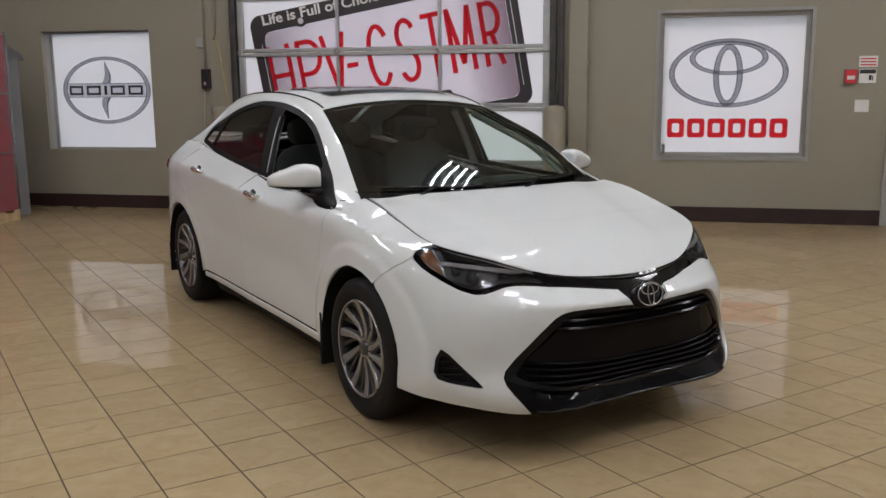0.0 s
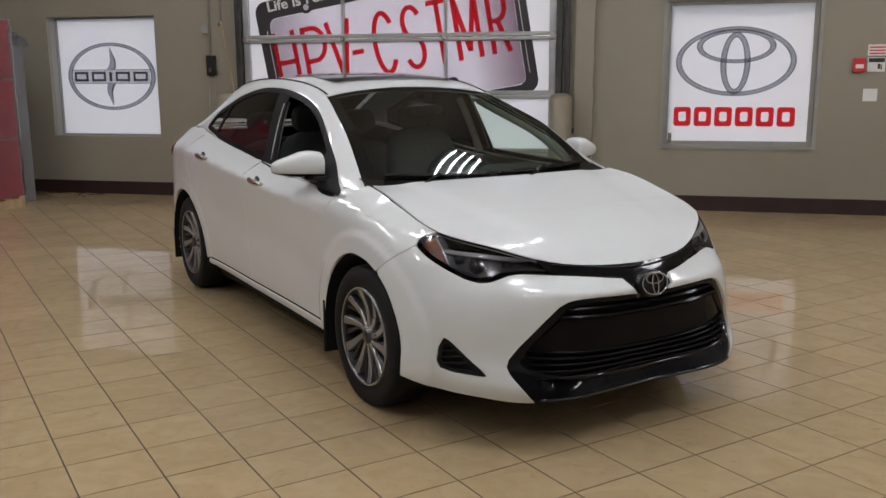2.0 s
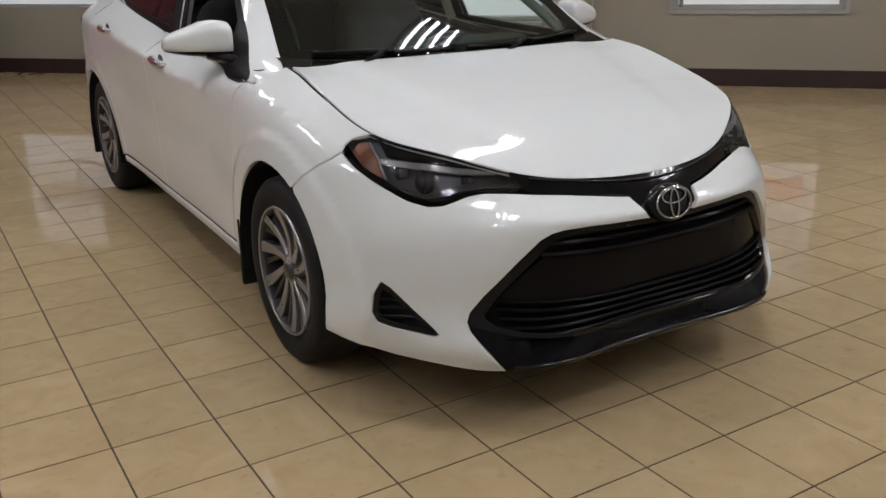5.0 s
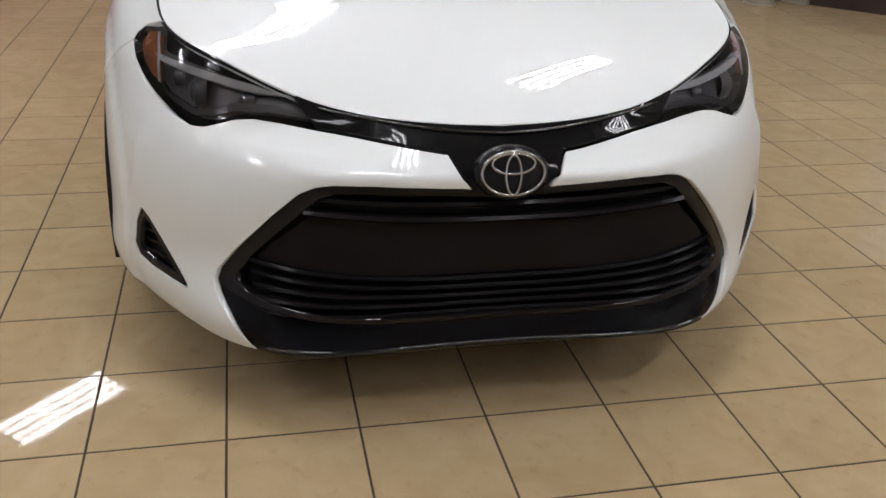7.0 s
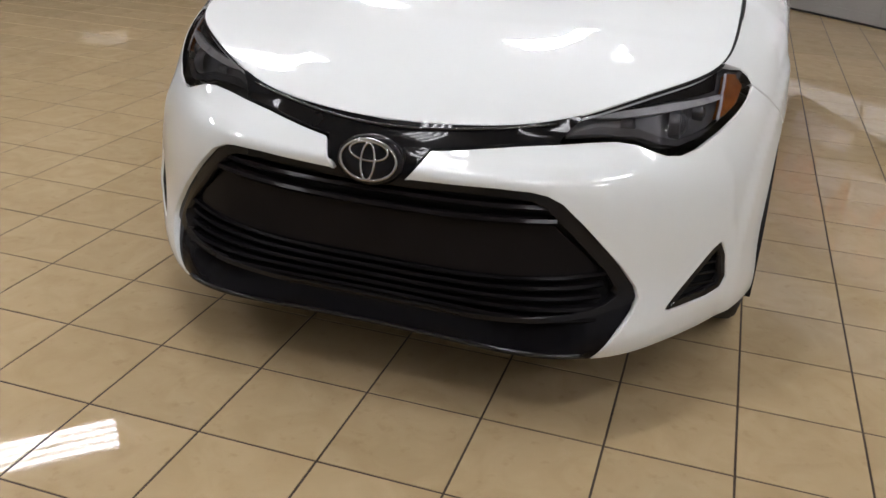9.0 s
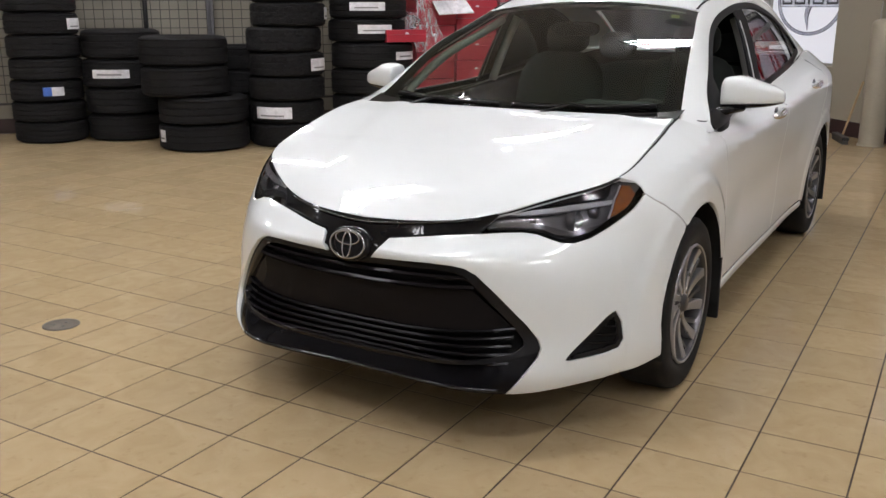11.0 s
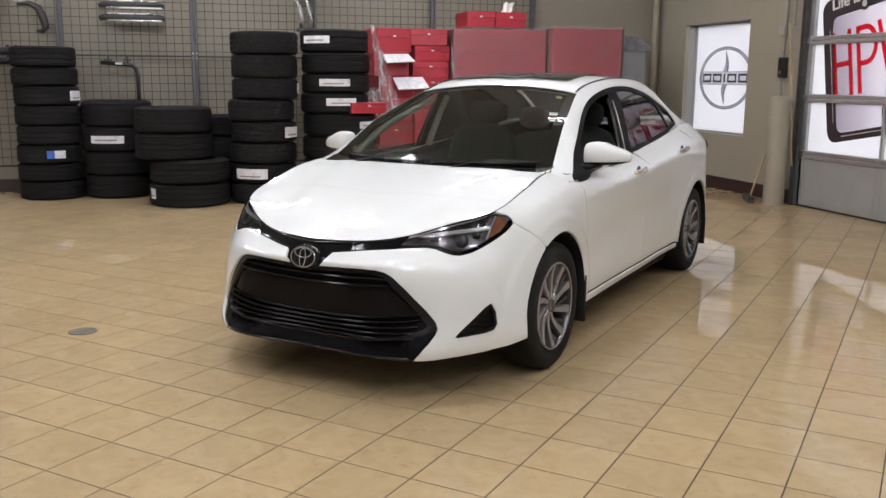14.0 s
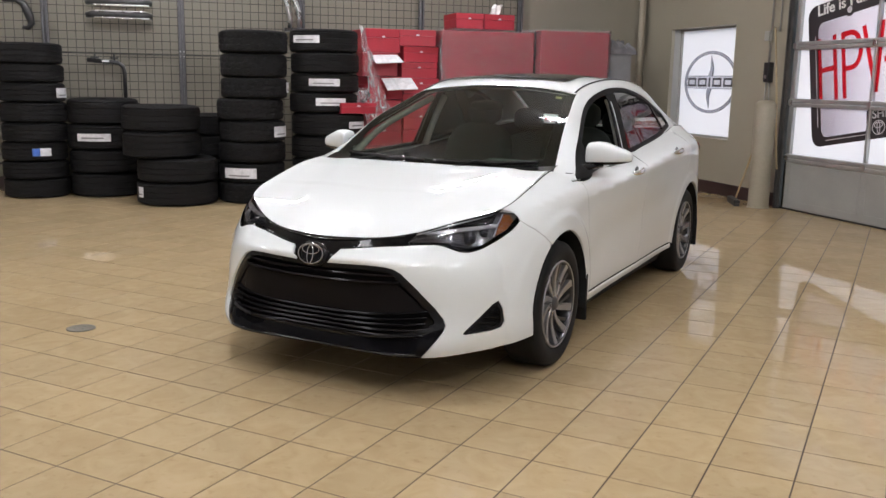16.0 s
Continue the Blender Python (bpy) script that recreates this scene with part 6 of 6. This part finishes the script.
def tyre(r, h, blocks=0):
    bm = bmesh.new()
    prof = tyre_profile(r, h)
    sides = 60
    lathe(bm, prof, sides, closed=True)
    if blocks:      # cross grooves between the tread blocks
        bm.verts.ensure_lookup_table()
        n = len(prof)
        for j in range(6, n - 6):
            for k in range(0, sides, 3):
                v = bm.verts[j * sides + (k + (j // 4) % 3) % sides]
                if prof[j][0] > r * .995:
                    v.co.xy *= 1 - .012 / r
    me_ob = part("tyre", bm, M_TREAD, angle=32)
    return tagged(me_ob, "new black tyre lying flat in a stack", "tyre", "stacked tyres")


def tyre_label(t, r, h, a0, a1, z0, z1, mat=None):
    """A paper label on the tread, between two angles."""
    n, vs, fs = 6, [], []
    for k in range(n + 1):
        a = a0 + (a1 - a0) * k / n
        for z in (z0, z1):
            for rr in (r + .0015, r + .0035):
                vs.append((rr * math.cos(a), rr * math.sin(a), z))
    for k in range(n):
        i = 4 * k
        fs += [(i + 1, i + 5, i + 7, i + 3), (i, i + 2, i + 6, i + 4), (i, i + 4, i + 5, i + 1), (i + 2, i + 3, i + 7, i + 6)]
    fs += [(0, 1, 3, 2), (4 * n, 4 * n + 2, 4 * n + 3, 4 * n + 1)]
    return link("paper_label", vs, fs, mat or M_PAPER, t, label="white paper tyre label" if mat is None else "blue end of the tyre label")


stacks = [
    ((-5.90, -3.56), .358, [0, .215, .416, .635, .852, 1.08, 1.301, 1.507, 1.744], {5: (.68, .98, .25, .75), 2: (-.08, .46, .30, .70)}, 0),
    ((-5.92, -2.80), .402, [0, .272, .541, .834, 1.131], {2: (-.70, .18, .36, .66)}, 0),
    ((-4.99, -2.01), .436, [0, .255, .519], {0: (-.93, -.82, .35, .8)}, 0),
    ((-5.01, -2.16), .424, [.519, .806, 1.089], {}, 0),
    ((-5.60, -1.60), .38, [0, .24, .48, .73, .97], {1: (.5, .95, .4, .7), 2: (.5, .9, .4, .7)}, 0),
    ((-5.01, -1.17), .374, [0, .231, .459, .686, .924, 1.166], {1: (-.78, .12, .25, .75), 3: (.62, .98, .25, .75)}, 1),
    ((-5.01, -1.12), .377, [1.166, 1.399, 1.661, 1.915], {0: (.93, .999, .3, .8)}, 1),
    ((-5.07, -.26), .425, [0, .24, .49, .75, 1.012], {3: (.55, .95, .35, .65)}, 0),
    ((-5.07, -.32), .392, [1.012, 1.24, 1.461, 1.692, 1.952], {3: (-.85, -.12, .38, .70), 1: (-.45, .42, .35, .72), 0: (-.22, .62, .38, .75)}, 0),
]
rnd = random.Random(7)
for (cx, cy), r, zs, labs, tread in stacks:
    face = math.atan2(-2.25 - cy, 5.53 - cx)
    for k, (z0, z1) in enumerate(zip(zs, zs[1:])):
        h = z1 - z0 - .002
        t = tyre(r * rnd.uniform(.985, 1.01), h, tread)
        t.matrix_basis = pose(cx + rnd.uniform(-.012, .012), cy + rnd.uniform(-.015, .015), z0 + h / 2 + .001, rnd.uniform(-.25, .25), rnd.uniform(-.25, .25), 0)
        if k in labs:
            f0, f1, za, zb = labs[k]
            a0, a1 = face + math.asin(f0), face + math.asin(f1)
            tyre_label(t, r * 1.012, h, a0, a1, -h / 2 + za * h, -h / 2 + zb * h)
            if (cx, k) == (-5.90, 2):
                tyre_label(t, r * 1.012 + .003, h, a0, a0 + .4 * (a1 - a0), -h / 2 + za * h, -h / 2 + zb * h, M_BLUE)
            else:
                tyre_label(t, r * 1.012 + .003, h, a0 + .15 * (a1 - a0), a0 + .80 * (a1 - a0), -h / 2 + (za + .1) * h, -h / 2 + (za + .16) * h, M_CARD)

# ---------------------------------------------------------------- red cartons
def wrap_material(name, haze, grain):
    m, n, l, b = nodes(name)
    n.remove(b)
    t, g, mx, f = n.new("ShaderNodeBsdfTransparent"), n.new("ShaderNodeBsdfGlossy"), n.new("ShaderNodeMixShader"), n.new("ShaderNodeFresnel")
    d, m2 = n.new("ShaderNodeBsdfDiffuse"), n.new("ShaderNodeMixShader")
    t.inputs[0].default_value = (.93, .93, .94, 1)
    g.inputs["Roughness"].default_value = .22
    d.inputs[0].default_value = (.7, .7, .72, 1)
    tc, nz, rp = n.new("ShaderNodeTexCoord"), n.new("ShaderNodeTexNoise"), n.new("ShaderNodeValToRGB")
    mp = n.new("ShaderNodeMapping")
    mp.inputs["Scale"].default_value = grain
    nz.inputs["Scale"].default_value, nz.inputs["Detail"].default_value = 3.0, 8
    l.new(tc.outputs["Object"], mp.inputs[0])
    l.new(mp.outputs[0], nz.inputs["Vector"])
    rp.color_ramp.elements[0].position, rp.color_ramp.elements[0].color = .40, (.03, .03, .03, 1)
    rp.color_ramp.elements[1].position, rp.color_ramp.elements[1].color = .80, (haze, haze, haze, 1)
    l.new(nz.outputs[0], rp.inputs[0])
    l.new(rp.outputs[0], m2.inputs[0])
    bp = n.new("ShaderNodeBump")
    bp.inputs["Strength"].default_value, bp.inputs["Distance"].default_value = .5, .02
    l.new(nz.outputs[0], bp.inputs["Height"])
    l.new(bp.outputs[0], g.inputs["Normal"])
    f.inputs["IOR"].default_value = 1.15
    l.new(f.outputs[0], mx.inputs[0])
    l.new(t.outputs[0], mx.inputs[1])
    l.new(g.outputs[0], mx.inputs[2])
    l.new(mx.outputs[0], m2.inputs[1])
    l.new(d.outputs[0], m2.inputs[2])
    l.new(m2.outputs[0], n["Material Output"].inputs[0])
    return m


M_WRAP = wrap_material("stretch_wrap", .30, (2.6, 2.6, 24))
M_TORN = wrap_material("torn_wrap", .75, (7, 7, 1.6))


def pallet(x0, x1, y0, y1):
    p = thing("pallet", pose(0, 0, 0), "wooden pallet under wrapped red cartons", "pallet", "pallets")
    for k in range(5):
        y = y0 + (y1 - y0 - .1) * k / 4
        boxes("board", [((x0, y, .10), (x1, y + .1, .122))], M_WOOD, p, .003)
    for x in (x0, (x0 + x1) / 2 - .045, x1 - .09):
        boxes("bearer", [((x, y0, 0), (x + .09, y1, .10))], M_WOOD, p, .003)


def carton(x, y, z, sx, sy, sz, turn=0, lid=0.0, label="closed red cardboard carton with a lid"):
    c = thing("carton", pose(x, y, z, 0, 0, turn), label, "carton", "red cartons")
    t = .004
    bm = bmesh.new()
    box(bm, (-sx / 2, -sy / 2, 0), (sx / 2, sy / 2, sz * (.62 if lid == 0 else .97)), .004)
    part("base", bm, M_REDBOX, c)
    if lid == 0:
        bm = bmesh.new()
        box(bm, (-sx / 2 - t, -sy / 2 - t, sz * .625), (sx / 2 + t, sy / 2 + t, sz), .005)
        part("lid", bm, M_REDBOX, c)
        bm = bmesh.new()
        lathe(bm, [(.0001, .002), (.022, .002)], 16)
        bmesh.ops.bisect_plane(bm, geom=bm.verts[:] + bm.edges[:] + bm.faces[:], plane_co=(0, 0, 0), plane_no=(0, -1, 0), clear_outer=True)
        bmesh.ops.transform(bm, matrix=pose(sx / 2 + t + .001, 0, sz * .63, 0, 0, 90) @ pose(0, 0, 0, 90, 0, 0), verts=bm.verts)
        part("thumb_notch", bm, M_PAPER, c, "pale thumb notch")
    return c


def flap(c, y0, y1, z0, z1, x0, x1, label):
    """An open lid of a carton whose pale inner side faces the hall."""
    vs = [(x0, y0, z1), (x0 + .01, y1, z1 + .01), (x1, y1 + .04, z0 + .02), (x1, y0 + .03, z0)]
    nrm = Vector((.4, 0, .9))
    inv = c.matrix_basis.inverted()
    return link("open_lid", [inv @ Vector(v) for v in vs] + [inv @ (Vector(v) - nrm * .012) for v in vs], [(0, 3, 2, 1), (4, 5, 6, 7), (0, 1, 5, 4), (1, 2, 6, 5), (2, 3, 7, 6), (3, 0, 4, 7)], M_PAPER, c, label=label)


pallet(-6.36, -5.56, 1.27, 2.55)
pallet(-6.215, -5.415, 2.56, 3.56)
for y0, y1, ztop, xm in ((1.28, 2.54, 2.05, -5.96), (2.57, 3.55, 2.08, -5.815)):
    dz = (ztop - .125) / 3
    for k in range(3):
        carton(xm, (y0 + y1) / 2, .124 + dz * k, .78, y1 - y0 - .006, dz - .001, 0, 1, "red carton in a wrapped pallet load")
    wr = thing("stretch_film", pose(0, 0, 0), "clear stretch film wrapped tightly round red cartons", "stretch film", "pallet wraps")
    m, vs = 26, []
    loop = [(xm + .405, y0 - .012), (xm + .405, y1 + .012), (xm - .41, y1 + .012), (xm - .41, y0 - .012)]
    per = along(loop, .06)
    for k in range(m + 1):
        for x, y in per:
            o = noise.noise(Vector((x * 3, y * 3, k * .9))) * .007 + .006
            vs.append((x + (o if x > xm else -o) * (1 if abs(x - xm) > .3 else 0), y + (o if y > (y0 + y1) / 2 else -o) * (1 if min(abs(y - y0), abs(y - y1)) < .1 else 0), .13 + (ztop + .008 - .13) * k / m))
    q = len(per)
    fs = [(k * q + i, k * q + (i + 1) % q, (k + 1) * q + (i + 1) % q, (k + 1) * q + i) for k in range(m) for i in range(q)]
    link("film", vs, fs, M_WRAP, wr, True)
# loose cartons on the wrapped load
carton(-5.90, 1.67, 2.062, .5, .37, .19)
carton(-5.90, 2.08, 2.062, .5, .41, .19)
pp = thing("paper_sheet", pose(0, 0, 0), "crumpled white paper on red cartons", "paper")
vs, fs = [], []
for i in range(7):
    for j in range(7):
        vs.append((-5.8 + .03 * math.sin(i * 2.1 + j), 1.98 + .022 * i + .012 * j, 2.255 + .022 * j + .01 * math.sin(i * 1.7)))
fs = [(i * 7 + j, i * 7 + j + 1, i * 7 + j + 8, i * 7 + j + 7) for i in range(6) for j in range(6)]
link("sheet", vs, fs, M_WHITE, pp, True)
# leaning heap of single cartons
heap = [(0.50, 1.735, .44, .285, 2), (0.50, 1.445, .44, .285, -3), (0.52, 1.16, .44, .28, 3), (.52, .87, .44, .285, 0), (.52, .58, .44, .285, 2), (.52, .29, .44, .285, 0), (.52, 0.0, .44, .285, 1),
        (.98, 1.82, .46, .20, -2), (.99, 1.625, .46, .19, 2), (1.00, 1.43, .46, .19, -1), (1.0, 1.235, .46, .19, 1), (1.0, 1.04, .46, .19, 0), (1.0, .78, .46, .255, 1), (1.0, .52, .46, .255, 0), (1.0, .26, .46, .255, 0), (1.0, 0.0, .46, .255, 0)]
heap_things = []
for y, z, sy, sz, turn in heap:
    c = carton(-5.86 - .02 * (turn % 3), y, z, .62, sy, sz, turn * 2)
    heap_things.append(c)
flap(heap_things[1], .34, .68, 1.60, 1.70, -5.54, -5.34, "open lid with a pale inside")
flap(heap_things[2], .48, .86, 1.28, 1.42, -5.52, -5.32, "open lid with a pale inside")
c = carton(-4.83, -.02, 1.014, .30, .42, .12, 10, 0, "small red carton on a tyre stack")
# torn film hanging round the heap
tf_ = thing("torn_film", pose(0, 0, 0), "torn clear stretch film hanging round loose cartons", "stretch film")
def hanging(y_left, y_right, z0, z1, x0, x1, seed, n=34, m=14):
    """A creased strip of film between two falling edges."""
    vs = []
    for k in range(n + 1):
        t = k / n
        for j in range(m + 1):
            u = j / m
            a, b = y_left(t), y_right(t)
            crease = .5 * noise.noise(Vector((u * 9, t * 1.6, seed))) + .5 * noise.noise(Vector((u * 4, t * 4, seed + 3)))
            vs.append((x0 + (x1 - x0) * t + .07 * crease, a + (b - a) * u + .02 * noise.noise(Vector((t * 7, u * 3, seed + 5))), z0 + (z1 - z0) * t + .03 * noise.noise(Vector((u * 5, t * 4, seed + 9)))))
    link("film", vs, [(k * (m + 1) + j, k * (m + 1) + j + 1, (k + 1) * (m + 1) + j + 1, (k + 1) * (m + 1) + j) for k in range(n) for j in range(m)], M_TORN, tf_, True)


hanging(lambda t: .205 + .10 * t ** 1.4, lambda t: .245 + .33 * t ** 1.15, 2.05, .95, -5.50, -5.26, 1)
hanging(lambda t: 1.215 + .06 * t, lambda t: 1.245 + .10 * t, 1.90, .95, -5.50, -5.44, 14, m=6)
hanging(lambda t: .10 + .10 * t, lambda t: .25 + .08 * t, 1.30, .90, -5.30, -5.10, 22, n=16)
vs, fs, n, m = [], [], 16, 16
for k in range(n + 1):
    for j in range(m + 1):
        a, b = 2 * math.pi * k / n, math.pi * j / m
        rr = .13 * (1 + .55 * noise.noise(Vector((math.cos(a) * 3, math.sin(a) * 3, b * 2.4))))
        vs.append((-5.02 + .10 * rr / .13 * math.sin(b) * math.cos(a), .02 + 1.35 * rr * math.sin(b) * math.sin(a), 1.20 + .75 * rr * math.cos(b)))
fs = [(k * (m + 1) + j, k * (m + 1) + j + 1, (k + 1) * (m + 1) + j + 1, (k + 1) * (m + 1) + j) for k in range(n) for j in range(m)]
link("film_ball", vs, fs, M_TORN, tf_, True)
bin_ = thing("grey_board_box", pose(0, 0, 0), "tall grey board box with crumpled film on top", "box")
boxes("body", [((-6.18, 3.64, 0), (-5.62, 4.01, 1.84))], M_CARD, bin_, .008)
vs, fs, n = [], [], 18
for i in range(n + 1):
    for j in range(n + 1):
        x, y = -6.20 + .62 * i / n, 3.61 + .47 * j / n
        e = min(i, j, n - i, n - j)
        fold = .07 * noise.noise(Vector((i * .42, j * .36, 2))) + .05 * noise.noise(Vector((i * .9, j * .8, 7)))
        vs.append((x + .03 * fold, y + .4 * fold, 1.846 + (.075 + fold + .07 * (n - j) / n) * min(1, e / 3) - (.05 if e == 0 else 0)))
fs = [(i * (n + 1) + j, i * (n + 1) + j + 1, (i + 1) * (n + 1) + j + 1, (i + 1) * (n + 1) + j) for i in range(n) for j in range(n)]
link("crumpled_film", vs, fs, paint("grey_film", (.13, .13, .14), .15, vary=.3, scale=9), bin_)

# ---------------------------------------------------------------- things along the long wall
for x, y in ((-3.33, 4.50), (.535, 4.46)):
    b = thing("bollard", pose(x, y, 0), "beige painted steel bollard beside the overhead door", "bollard", "door bollards")
    bm = bmesh.new()
    lathe(bm, [(.128, 0), (.128, .01), (.118, .012), (.118, 1.18), (.108, 1.215), (.08, 1.236), (.04, 1.245), (.0001, 1.247)], 36)
    part("pipe", bm, M_BEIGE_POST, b, smooth=True, angle=50)
br = thing("broom", pose(0, 0, 0), "push broom with a wooden handle leaning on the wall", "broom")
bm = bmesh.new()
tube(bm, [(-3.66, 4.42, .06), (-3.78, 4.70, .60)], .011, 8)
part("handle", bm, M_WOOD, br, smooth=True)
bm = bmesh.new()
box(bm, (-.23, -.035, .035), (.23, .035, .075), .01, pose(-3.64, 4.38, 0, 0, 0, -25))
part("head", bm, M_BLACK, br)
bm = bmesh.new()
box(bm, (-.225, -.03, .001), (.225, .03, .036), .004, pose(-3.64, 4.38, 0, 0, 0, -25))
part("bristles", bm, M_DARKSTEEL, br)
ho = thing("air_hose", pose(0, 0, 0), "tan rubber air hose hanging from a wall pipe", "hose")
bm = bmesh.new()
tube(bm, [(-3.47, 4.66, 2.02), (-3.43, 4.62, 2.06), (-3.40, 4.60, 2.0), (-3.34, 4.60, 1.65), (-3.29, 4.60, 1.3), (-3.24, 4.60, .85), (-3.205, 4.60, .60), (-3.19, 4.61, .46)], .011, 8)
part("hose", bm, M_HOSE, ho, smooth=True)
cd = thing("conduit", pose(0, 0, 0), "grey steel conduit with boxes on the wall", "conduit")
bm = bmesh.new()
tube(bm, [(-3.62, W_Y - .03, 1.67), (-3.62, W_Y - .03, CEIL)], .012, 8)
tube(bm, [(-3.47, W_Y - .03, 2.03), (-3.47, W_Y - .03, CEIL)], .009, 8)
tube(bm, [(-3.65, W_Y - .03, 1.45), (-3.67, W_Y - .03, .95), (-3.69, W_Y - .03, .5)], .006, 6)
tube(bm, [(-3.59, W_Y - .03, 1.45), (-3.57, W_Y - .03, 1.1)], .006, 6)
part("pipe", bm, M_FRAME, cd, smooth=True)
boxes("switch_box", [((-3.665, W_Y - .07, 1.45), (-3.565, W_Y, 1.68))], M_BLACK, cd, .008, "black door control box")
boxes("button", [((-3.63, W_Y - .078, 1.49), (-3.60, W_Y - .07, 1.53))], M_STEEL, cd, .003)
boxes("junction_box", [((-3.71, W_Y - .06, 1.93), (-3.62, W_Y, 2.04))], M_FRAME, cd, .006)
cp = thing("corner_pipe", pose(0, 0, 0), "painted pipe standing in the corner of the hall", "pipe")
bm = bmesh.new()
tube(bm, [(-6.46, 4.62, 0), (-6.46, 4.62, CEIL)], .045, 14)
part("pipe", bm, M_BEIGE_POST, cp, smooth=True)
for z in (1.2, 2.6):
    boxes("clamp", [((-6.55, 4.60, z), (-6.41, 4.64, z + .03))], M_STEEL, cp, .003)
pl = thing("pilaster", pose(0, 0, 0), "painted steel column beside the overhead door", "column", kind="structure")
boxes("web", [((.66, W_Y - .10, 0), (.86, W_Y - .002, CEIL))], M_WALL, pl, .006)
boxes("flange", [((.545, W_Y - .06, 0), (.60, W_Y - .002, CEIL))], M_DARKSTEEL, pl, .004)
sp = thing("wall_hook", pose(0, 0, 0), "small steel box on the column", "hook")
boxes("box", [((.60, W_Y - .05, .76), (.655, W_Y, .87))], M_STEEL, sp, .006)
al = thing("fire_alarm", pose(0, 0, 0), "red fire alarm pull station on the wall", "fire alarm")
boxes("body", [((3.43, W_Y - .05, 1.45), (3.54, W_Y, 1.585))], M_PRINT_RED, al, .006)
boxes("handle", [((3.448, W_Y - .058, 1.485), (3.522, W_Y - .05, 1.525))], M_WHITE, al, .003)
sg = thing("warning_sign", pose(0, 0, 0), "small white and red warning sign on the wall", "sign")
boxes("plate", [((3.56, W_Y - .006, 1.61), (3.735, W_Y, 1.72))], M_WHITE, sg, .001)
for z in (1.625, 1.655, 1.685):
    boxes("print_bar", [((3.575, W_Y - .009, z), (3.72, W_Y - .006, z + .013))], M_PRINT_RED, sg, 0)
s2 = thing("notice_sign", pose(0, 0, 0), "small white notice with a dark heading on the wall", "sign")
boxes("plate", [((3.565, W_Y - .008, 1.45), (3.73, W_Y, 1.592))], M_WHITE, s2, .003)
boxes("heading", [((3.572, W_Y - .011, 1.545), (3.723, W_Y - .008, 1.585))], M_PRINT_BLACK, s2, 0)
boxes("print_bar", [((3.66, W_Y - .011, 1.48), (3.685, W_Y - .008, 1.53)), ((3.69, W_Y - .011, 1.475), (3.70, W_Y - .008, 1.52))], M_PRINT_BLACK, s2, 0)
s3 = thing("switch_plate", pose(0, 0, 0), "blank white switch plate on the wall", "switch plate")
boxes("plate", [((3.545, W_Y - .008, 1.16), (3.68, W_Y, 1.285))], M_WHITE, s3, .003)

# floor drain
dr = thing("floor_drain", pose(.27, -2.68, 0), "round grey metal cover set in the floor", "floor drain")
bm = bmesh.new()
lathe(bm, [(.078, -.002), (.078, .003), (.072, .0045), (.066, .003), (.0001, .0036)], 40)
part("cover", bm, paint("drain_metal", (.085, .068, .05), .55, metal=.1, vary=.3, scale=30, bump=.1), dr, smooth=True)
bm = bmesh.new()
for k in range(3):
    a = 2 * math.pi * k / 3 + .4
    box(bm, (.03 * math.cos(a) - .006, .03 * math.sin(a) - .006, .0036), (.03 * math.cos(a) + .006, .03 * math.sin(a) + .006, .0048), .001)
part("screw", bm, M_DARKSTEEL, dr)

# ---------------------------------------------------------------- floor tiles, laid at forty-five degrees to the walls
TP, TT = 0.2992, 0.2938
ca, sa = math.cos(radians(45.0)), math.sin(radians(45.0))
T0 = Vector((1.5445, -1.5795))


def tile_mesh():
    h, b = TT / 2, 0.0009
    lo, hi = -0.006, 0.0
    v = [(-h, -h, lo), (h, -h, lo), (h, h, lo), (-h, h, lo), (-h, -h, hi - b), (h, -h, hi - b), (h, h, hi - b), (-h, h, hi - b),
         (-h + b, -h + b, hi), (h - b, -h + b, hi), (h - b, h - b, hi), (-h + b, h - b, hi)]
    f = [(8, 9, 10, 11)] + [(a, (a + 1) % 4, 4 + (a + 1) % 4, 4 + a) for a in range(4)] + [(4 + a, 4 + (a + 1) % 4, 8 + (a + 1) % 4, 8 + a) for a in range(4)]
    return v, f


tv, tf = tile_mesh()
tile_me = bpy.data.meshes.new("tile")
tile_me.from_pydata(tv, [], tf)
tile_me.materials.append(M_TILE)
far_v, far_f = [], []
rnd = random.Random(4)
for i in range(-46, 47):
    for j in range(-46, 47):
        x = T0.x + ca * (i + 0.5) * TP - sa * (j + 0.5) * TP
        y = T0.y + sa * (i + 0.5) * TP + ca * (j + 0.5) * TP
        if not (W_X - 0.1 < x < E_X + 0.1 and S_Y - 0.1 < y < W_Y + 0.1):
            continue
        dz = rnd.uniform(-0.0003, 0.0003)
        if math.hypot(x - 2.2, y + 2.3) < 2.88:
            ob = new("tile", tile_me)
            ob.parent = floor
            ob.matrix_basis = pose(x, y, dz, rnd.uniform(-.03, .03), rnd.uniform(-.03, .03), 45)
        else:
            m = pose(x, y, dz, rnd.uniform(-.03, .03), rnd.uniform(-.03, .03), 45)
            k = len(far_v)
            far_v += [m @ Vector(p) for p in tv]
            far_f += [tuple(q + k for q in fc) for fc in tf]
tagged(link("floor_tiles", far_v, far_f, M_TILE_FAR, floor), kind="stuff")
